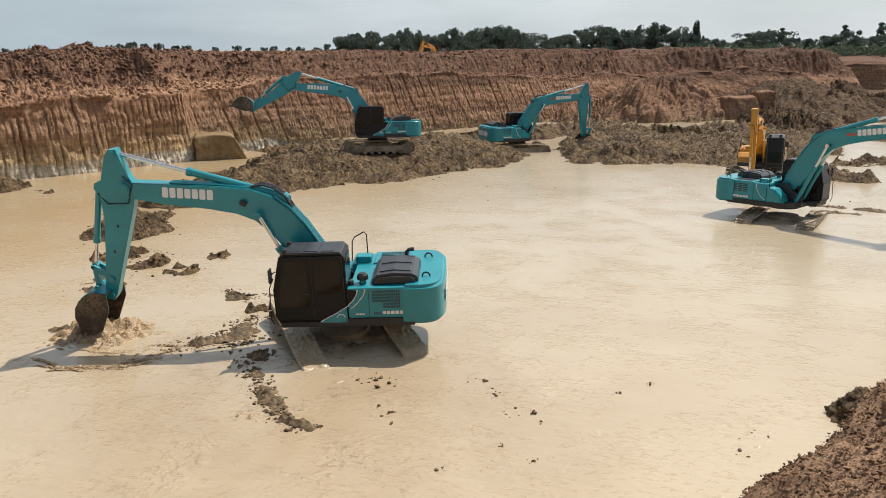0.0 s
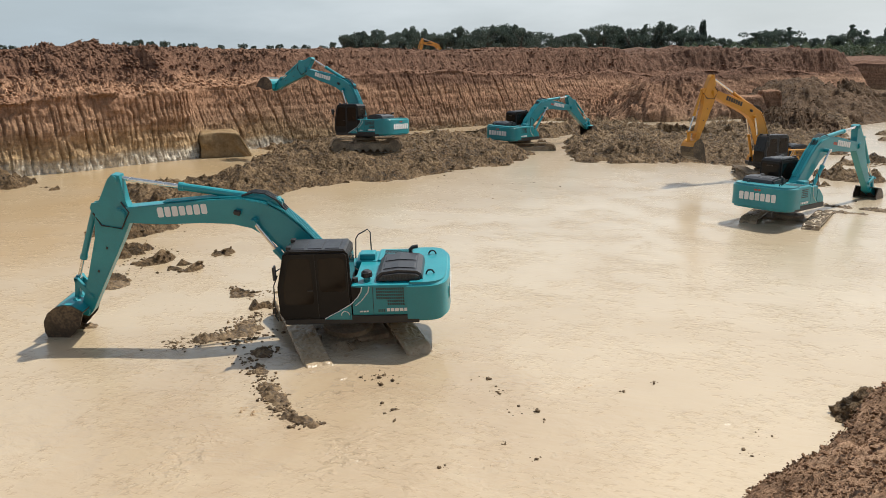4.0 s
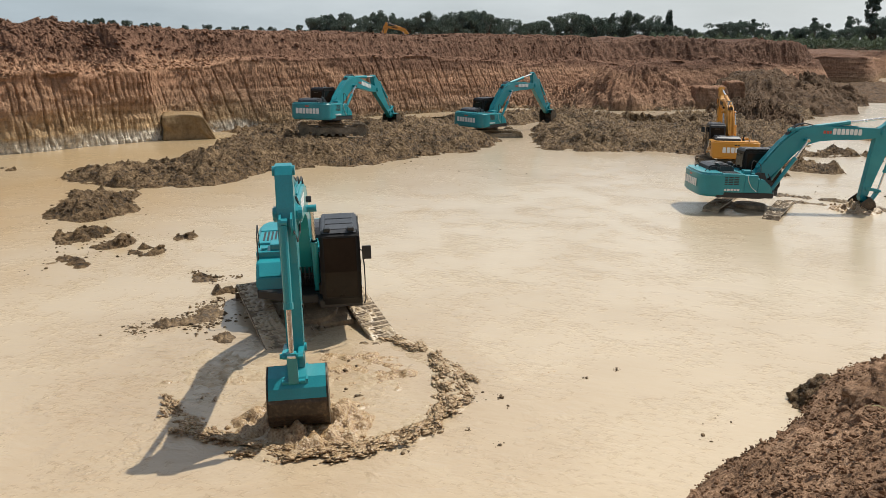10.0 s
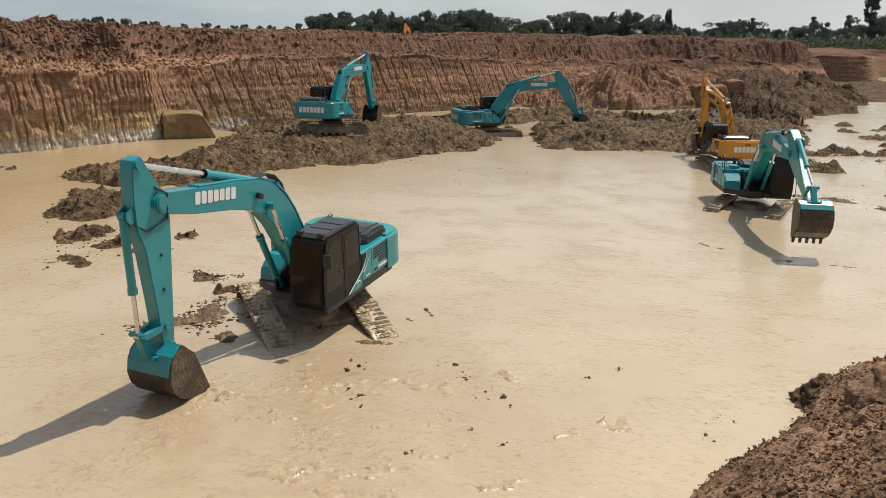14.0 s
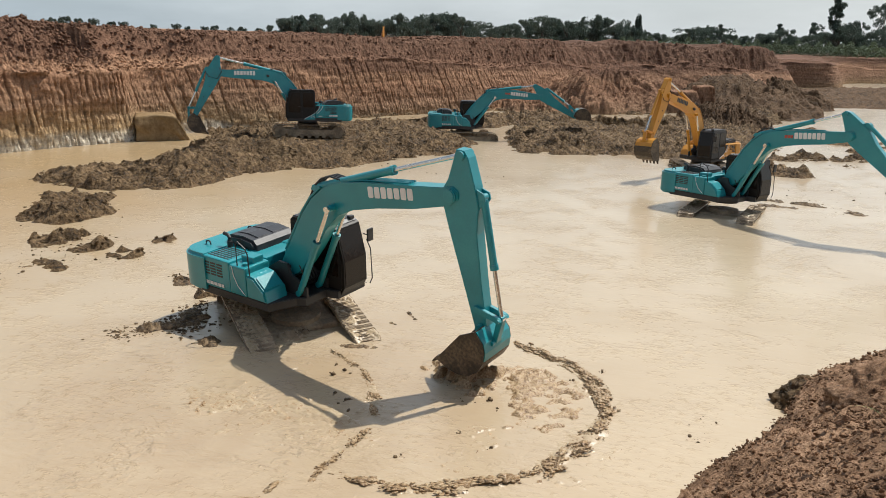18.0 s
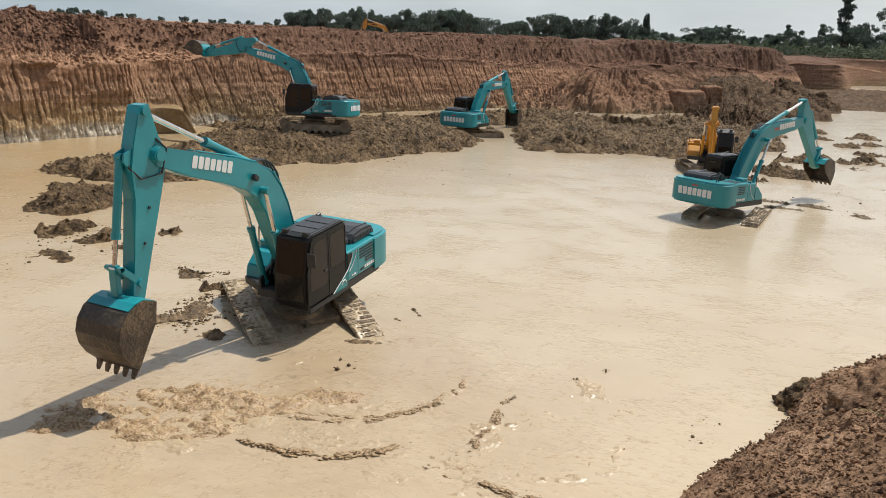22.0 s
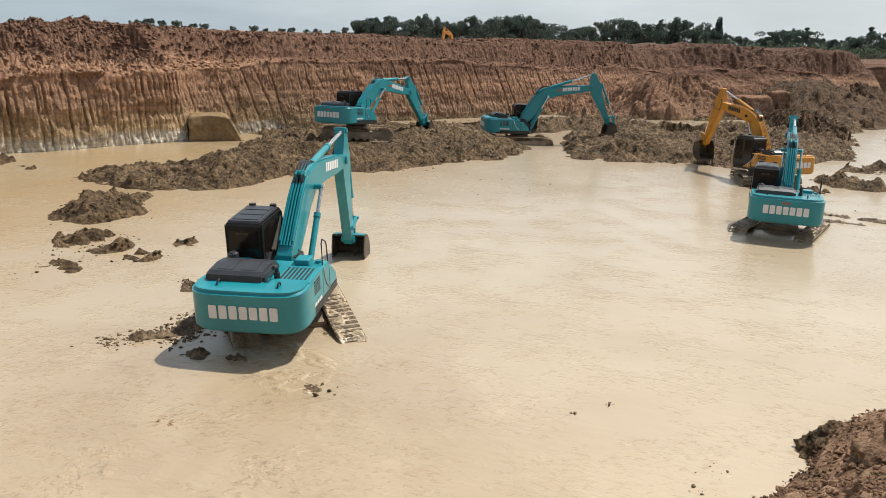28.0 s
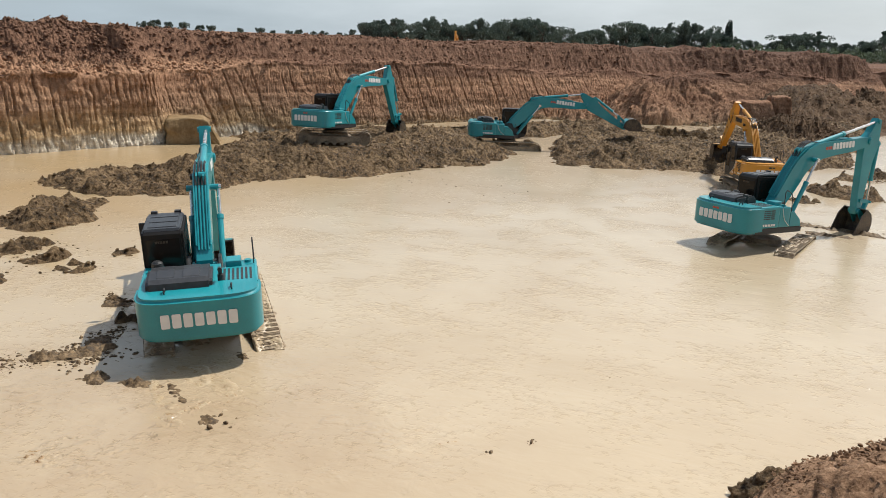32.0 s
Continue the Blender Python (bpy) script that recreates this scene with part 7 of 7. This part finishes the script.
def crest_mesh(seed, length, width, height, inner):
    """One strip of a crest: the low smooth back of the wave, or the broken curds that ride on its front."""
    rnd = np.random.default_rng(seed)
    bend = lambda s: 0.13 * fbm(s * 0.8 + seed, s * 0, seed, 4)
    if inner:
        n, m = max(12, int(length / 0.06)), 9
        gu, gw = np.meshgrid(np.linspace(-0.5, 0.5, n), np.linspace(0.0, 1.0, m))
        s = gu * length
        fade = np.clip((0.5 - np.abs(gu)) * 5, 0, 1) * np.clip(0.7 + 0.9 * fbm(s * 0.7, s * 0, seed + 2, 3), 0, 1)
        roll = np.where(gw < 0.8, (gw / 0.8) ** 1.6, 1 - np.clip((gw - 0.8) / 0.2, 0, 1) ** 2)
        y = (gw - 0.8) * width * 1.4 + bend(s) + 0.04 * fbm(s * 5, gw * 2, seed + 1, 3)
        z = 0.42 * height * fade * roll * (1 + 0.3 * fbm(s * 2.2, gw * 0 + seed, seed + 3, 3)) + fade * roll * 0.02 * fbm(s * 5, gw * width * 7, seed + 5, 3) - 0.03
        verts = np.stack([s, y, z], -1).reshape(-1, 3).tolist()
        return verts, [(j * n + k, j * n + k + 1, (j + 1) * n + k + 1, (j + 1) * n + k) for j in range(m - 1) for k in range(n - 1)]
    ico = bmesh.new()
    bmesh.ops.create_icosphere(ico, subdivisions=1, radius=1)
    base = np.array([v.co[:] for v in ico.verts])
    tri = np.array([[v.index for v in f.verts] for f in ico.faces])
    ico.free()
    count = int(length * (200 + 1500 * height))
    s = rnd.uniform(-0.5, 0.5, count) * length
    keep = rnd.random(count) < np.clip(0.75 + 0.8 * fbm(s * 1.1, s * 0, seed + 9, 4), 0.3, 1) * np.clip((0.5 - np.abs(s) / length) * 5, 0, 1)
    s = s[keep]
    count = len(s)
    across = rnd.normal(size=count) * width * 0.06 - np.abs(rnd.normal(size=count)) * width * 0.14 * rnd.random(count)
    r = (0.009 + 0.036 * height) * (1 + 2.0 * rnd.random(count) ** 3)
    lift = 0.42 * height * np.exp(-(across / (width * 0.3)) ** 2) * np.clip(0.8 + 0.8 * fbm(s * 3, across * 4, seed + 4, 3), 0.1, 1.5) - 0.022
    shape = base[None] * (1 + 0.3 * rnd.normal(size=(count, len(base), 1)).clip(-1.5, 1.5)) * np.array([2.0, 1.1, 0.38])
    verts = np.stack([s, bend(s) + across, lift], 1)[:, None] + shape * r[:, None, None]
    return verts.reshape(-1, 3).tolist(), (tri[None] + len(base) * np.arange(count)[:, None, None]).reshape(-1, 3).tolist()


def wave(x, y, start, stop, count, radii, height):
    """A ring of churned mud that runs outward from the digging: rigid crests that rise, run out and sink."""
    ob = tagged(new("mud_wave"), "low curling wave of churned muddy water", "wave", "waves round the buckets")
    ob.location = (x, y, 0)
    reach = radii[-1][1]
    length = reach * radians(stop - start) / count * 1.6
    crests = []
    for k in range(count):
        seed = int(100 + 13 * k + abs(x) * 7)
        c = sheet("crest", *crest_mesh(seed, length, 0.35 + 2.6 * height, height, True), SKIN)
        c.parent = ob
        froth = tagged(sheet("froth", *crest_mesh(seed, length, 0.35 + 2.6 * height, height, False), FROTH), kind="stuff")
        froth.parent = c
        crests.append((c, radians(start + (stop - start) * (k + 0.5) / count)))
    return ob, crests, radii


WAVES = [
    wave(-7.0, 14.3, -128, 72, 14, [(9.0, 0.7), (9.5, 1.6), (10, 2.8), (11, 4.65), (12, 7.0), (13, 8.6)], 0.20),
    wave(-4.6, 14.9, -88, 66, 11, [(16.3, 0.7), (17, 1.75), (18, 3.7), (19, 5.0), (20.2, 6.4)], 0.14),
    wave(-6.4, 14.0, -104, -40, 5, [(20.8, 1.0), (21.4, 1.8), (22, 2.5), (23, 3.2), (24.2, 4.0)], 0.09),
    wave(-6.8, 15.6, -110, -5, 8, [(20.9, 1.0), (21.4, 1.9), (22, 2.75), (22.7, 3.3), (23.2, 3.6)], 0.08),
    wave(-6.9, 14.2, -28, 6, 3, [(20.8, 1.8), (21.4, 2.8), (22, 4.0), (23, 5.0), (24.2, 6.0)], 0.08),
    wave(-1.2, 20.5, 256, 281, 4, [(20.4, 6.3), (21, 7.3), (21.5, 8.3), (22, 9.1), (23, 10.0), (24.4, 10.6)], 0.09),
    wave(-9.4, 12.8, 285, 415, 7, [(14.6, 0.9), (15.6, 2.7), (16.5, 3.4), (17.5, 3.9), (18.6, 4.3), (20, 4.6)], 0.08),
    wave(-14.4, 15.6, -105, -12, 8, [(-0.6, 0.9), (0.5, 2.3), (2, 4.3), (4, 6.4)], 0.07),
    wave(-14.6, 16.6, -105, -12, 7, [(-0.6, 0.9), (0.5, 2.0), (2, 3.9), (4, 5.6)], 0.05),
    wave(4.6, 33.4, 195, 335, 9, [(11.6, 0.8), (12.4, 2.2), (13, 3.4), (14.5, 5.8)], 0.2),
    wave(-8.9, 20.5, -62, -28, 5, [(3.6, 3.4), (5, 5.2), (6, 6.6), (7, 8.0), (9, 10.0), (10.6, 11.4)], 0.08),
]


def churn(seed, x, y, rx, ry, turn, times, mat=SKIN, rough=0.0, base=0.0):
    """A patch of curdled, folded mud that the digging lifts to the surface and that settles again."""
    n, m = int(rx * 2 / 0.045), int(ry * 2 / 0.045)
    gx, gy = np.meshgrid(np.linspace(-rx, rx, n), np.linspace(-ry, ry, m))
    edge = 1.1 - np.hypot(gx / rx, gy / ry) + 0.35 * fbm(gx * 0.7, gy * 0.7, seed, 3)
    lift = np.clip(edge * 2.2, 0, 1)
    # thin sheets of mud that overlap: terraces with a curled lip, broken up along their edge
    q = 2.3 * fbm(gx * 0.75 + 0.5 * fbm(gx * 1.3, gy * 1.3, seed + 1, 3), gy * 1.2, seed + 2, 4, 0.52)
    part_of = q - np.floor(q)
    sheets = np.floor(q) + np.clip((part_of - 0.82) / 0.18, 0, 1)
    lip = np.exp(-((part_of - 0.93) / 0.06) ** 2) * np.clip(0.3 + 1.2 * fbm(gx * 1.7, gy * 1.7, seed + 7, 3), 0, 1)
    z = -0.13 + lift * (0.133 + base + 0.02 * sheets + 0.055 * lip) + 0.008 * lift * fbm(gx * 7, gy * 7, seed + 5, 2)
    z = z + rough * lift * (0.4 + 1.3 * fbm(gx * 3.2, gy * 4.5, seed + 11, 4, 0.7))
    faces = [(j * n + k, j * n + k + 1, (j + 1) * n + k + 1, (j + 1) * n + k) for j in range(m - 1) for k in range(n - 1)]
    ob = sheet("churned_mud", np.stack([gx, gy, z], -1).reshape(-1, 3).tolist(), faces, mat)
    ob.data.materials.append(FROTH)
    ob.data.polygons.foreach_set("material_index", ((lip + 0.35 * fbm(gx * 4, gy * 4, seed + 13, 2))[:-1, :-1] > 0.42).astype(int).reshape(-1).tolist())
    tagged(ob, "patch of folded wet mud stirred up in the shallow water", "churned mud", "mud stirred up by the digging")
    a, b, c, d = times
    rows = [(0.0, -0.14 if a > 0 else 0.0)]
    if a > 0:
        rows += [(a, -0.14), (b, 0.0)]
    rows += [(c, -0.015), (d, -0.14)] if d < 32 else []
    rows.append((32.0, rows[-1][1] if d < 32 else -0.03))
    return ob, [(t, pose(x, y, z, 0, 0, turn)) for t, z in rows]


CHURNS = [churn(101, -2.3, 15.4, 1.2, 1.9, 15, (16.7, 17.4, 18.1, 19.2), FROTH, 0.04), churn(103, -6.6, 15.2, 1.6, 1.1, 10, (9.2, 10.2, 12, 14.5), FROTH, 0.03), churn(71, -9.3, 11.9, 2.7, 1.5, 18, (20.8, 21.6, 22.6, 24.4), FROTH, 0.05, 0.02), churn(73, -7.1, 13.3, 2.1, 0.75, 32, (20.4, 21.2, 22.4, 24.0), FROTH, 0.035, 0.015), churn(79, -9.0, 13.0, 2.5, 1.7, 10, (14.0, 15.4, 18, 21)), churn(41, -8.2, 13.6, 2.0, 1.4, 20, (9.4, 10.6, 14.5, 19)), churn(43, -6.3, 12.9, 2.0, 1.3, -15, (17.0, 18.2, 21, 27)), churn(47, -13.9, 16.0, 2.2, 1.3, 10, (-1, 0, 2.5, 8)),
          churn(53, -4.9, 16.4, 1.9, 1.5, 30, (18.4, 19.4, 20.5, 25)), churn(59, -7.3, 12.8, 3.8, 2.0, 15, (20.8, 21.8, 22.8, 25.5)), churn(61, -6.2, 14.4, 1.5, 1.3, 50, (9.0, 9.8, 12, 15)), churn(83, -3.0, 13.0, 4.4, 3.4, 20, (17.2, 18.6, 21, 26), SKIN, 0.012, 0.012), churn(97, -4.4, 13.2, 4.0, 3.2, 20, (10.2, 12.0, 13.5, 17), SKIN, 0.012, 0.012), churn(89, -8.0, 14.4, 2.6, 2.4, 20, (8.8, 9.8, 12, 17)), churn(67, -7.7, 16.2, 1.9, 1.3, -20, (26.0, 28.5, 31, 40), SKIN, 0.012, 0.035)]


def splash(seed, size):
    """The boil under a bucket: one ragged mound of folded mud."""
    n = 46
    g = np.linspace(-1, 1, n)
    gx, gy = np.meshgrid(g, g)
    r = np.hypot(gx, gy) + 0.22 * fbm(gx * 1.7, gy * 1.7, seed, 3)
    hill = np.clip(1.02 - r, 0, 1)
    z = 0.40 * size * hill ** 0.8 * (0.35 + 0.9 * np.abs(fbm(gx * 3.0, gy * 3.0, seed + 4, 4, 0.62))) + 0.06 * fbm(gx * 9, gy * 9, seed + 7, 2) * (hill > 0) - 0.08 * (hill <= 0) - 0.03
    verts = np.stack([gx * size * 1.25, gy * size * 1.25, z], -1).reshape(-1, 3).tolist()
    faces = [(j * n + k, j * n + k + 1, (j + 1) * n + k + 1, (j + 1) * n + k) for j in range(n - 1) for k in range(n - 1)]
    ob = sheet("mud_splash", verts, faces, FROTH)
    rnd = random.Random(seed)
    for k in range(12):
        a, q = rnd.uniform(0, 6.28), size * rnd.uniform(0.5, 1.25)
        bm = bmesh.new()
        bmesh.ops.create_icosphere(bm, subdivisions=2, radius=rnd.uniform(0.03, 0.07))
        for v in bm.verts:
            v.co *= rnd.uniform(0.8, 1.2)
            v.co += Vector((q * math.cos(a), q * math.sin(a), rnd.uniform(0.0, 0.004) + 0.03))
        part("mud_lump", bm, FROTH, ob)
    return tagged(ob, "churned brown water boiling round the digging bucket", "splash", "waves round the buckets")


near_splash, right_splash = splash(3, 1.1), splash(5, 0.9)


def follow(ob, spot, lean, swing, boom, arm, bucket, busy):
    """The boil of water under a bucket: up while the bucket is in the water, sunk while it is clear of it."""
    rows = []
    for k in range(81):
        t = k * 0.4
        b, a, c = radians(glide(boom, t)), radians(glide(arm, t)), radians(glide(bucket, t))
        tip = at(at(at(FOOT, b, (BOOM, 0)), a, (ARM, 0)), c, (0.9, 0.3))
        w = radians(glide(swing, t))
        p = Vector((glide(spot[0], t), glide(spot[1], t), spot[2])) + Matrix.Rotation(math.hypot(*lean) or 1e-9, 3, Vector((lean[0] + 1e-9, lean[1], 0))) @ Matrix.Rotation(w, 3, "Z") @ tip
        rows.append((t, pose(p.x, p.y, -0.02 - 0.5 * min(max((p.z - 0.35) / 0.5, 0, min(max(a - t, t - b_) for a, b_ in busy) * 2), 1), 0, 0, 40 * math.sin(t))))
    walk(ob, rows)


# how fast the crests of a wave flatten, by the second at which it starts
SINK = {20.9: 0.008, 16.3: 0.013, 20.8: 0.012, 20.4: 0.008, 14.6: 0.008, 9.0: 0.012, 3.6: 0.006, -0.6: 0.008, 11.6: 0.015}


def motions():
    work(near, NEAR_SPOT, NEAR_LEAN, 131, NEAR_SWING, NEAR_BOOM, NEAR_ARM, NEAR_BUCKET)
    work(left_far, LEFT_SPOT, LEFT_LEAN, 208, LEFT_SWING, LEFT_BOOM, LEFT_ARM, LEFT_BUCKET)
    work(middle_far, MIDDLE_SPOT, MIDDLE_LEAN, 26, MIDDLE_SWING, MIDDLE_BOOM, MIDDLE_ARM, MIDDLE_BUCKET)
    work(right_mid, RIGHT_SPOT, RIGHT_LEAN, 76, RIGHT_SWING, RIGHT_BOOM, RIGHT_ARM, RIGHT_BUCKET)
    work(orange, REAR_ORANGE_SPOT, REAR_ORANGE_LEAN, 100, REAR_ORANGE_SWING, REAR_ORANGE_BOOM, REAR_ORANGE_ARM, REAR_ORANGE_BUCKET)
    for ob, crests, radii in WAVES:
        for c, a in crests:
            rows = [] if radii[0][0] <= 0 else [(0.0, (radii[0][1], -0.4)), (radii[0][0] - 0.1, (radii[0][1], -0.4))]
            for k, (t, r) in enumerate(radii):
                deep = -0.3 if k == len(radii) - 1 else (-0.12 if k == 0 else 0.02 - SINK.get(round(radii[0][0], 1), 0.03) * k)
                if t >= 0:
                    rows.append((t, (r, deep)))
            if radii[0][0] < 0:
                rows.insert(0, (0.0, (radii[0][1] + 0.75, 0.0)))
            rows.append((rows[-1][0] + 0.4, (rows[-1][1][0] + 0.2, -0.5)))
            rows.append((32.0, (rows[-1][1][0], -0.5)))
            walk(c, [(t, pose(r * math.cos(a), r * math.sin(a), z, 0, 0, math.degrees(a) - 90)) for t, (r, z) in rows])
    for ob, gone in ((EARLY, 8.6), (LATER, 20.5)):
        walk(ob, [(0.0, pose(0, 0, 0)), (gone, pose(0, 0, 0)), (gone + 1.2, pose(0, 0, -0.2)), (32.0, pose(0, 0, -0.2))])
    for ob, (start, stop) in PATS:
        here, deep = ob.matrix_basis.copy(), Matrix.Translation((0, 0, -0.4)) @ ob.matrix_basis
        walk(ob, ([(0.0, here)] if start == 0 else [(0.0, deep), (start, deep), (start + 1.2, here)]) + ([(32.0, here)] if stop == 32 else [(stop, here), (stop + 1.0, deep), (32.0, deep)]))
    for ob in PACKED:
        walk(ob, [(0.0, pose(0, 0, 0.05)), (7.6, pose(0, 0, 0.05)), (9.6, pose(0, 0, 0)), (32.0, pose(0, 0, 0))])
    for ob, rows in CHURNS:
        walk(ob, rows)
    follow(near_splash, NEAR_SPOT, NEAR_LEAN, NEAR_SWING, NEAR_BOOM, NEAR_ARM, NEAR_BUCKET, [(0, 1.0), (8.4, 13.4), (14.4, 21.8)])
    follow(right_splash, RIGHT_SPOT, RIGHT_LEAN, RIGHT_SWING, RIGHT_BOOM, RIGHT_ARM, RIGHT_BUCKET, [(8.5, 14.4)])
    work(rim_digger, ([(0, -53.5)], [(0, 156.1)], 4.2), (0.0, 0.0), 90, [(0, 255), (5, 225), (7, 200), (10, 196), (12.5, 270), (19, 290), (21, 205), (25, 200), (27, 260), (32, 285)], [(0, 24), (8, 30), (16, 20), (24, 30), (32, 22)], [(0, -60), (8, -75), (16, -50), (24, -72), (32, -60)], [(0, -90), (16, -70), (32, -90)])


motions()
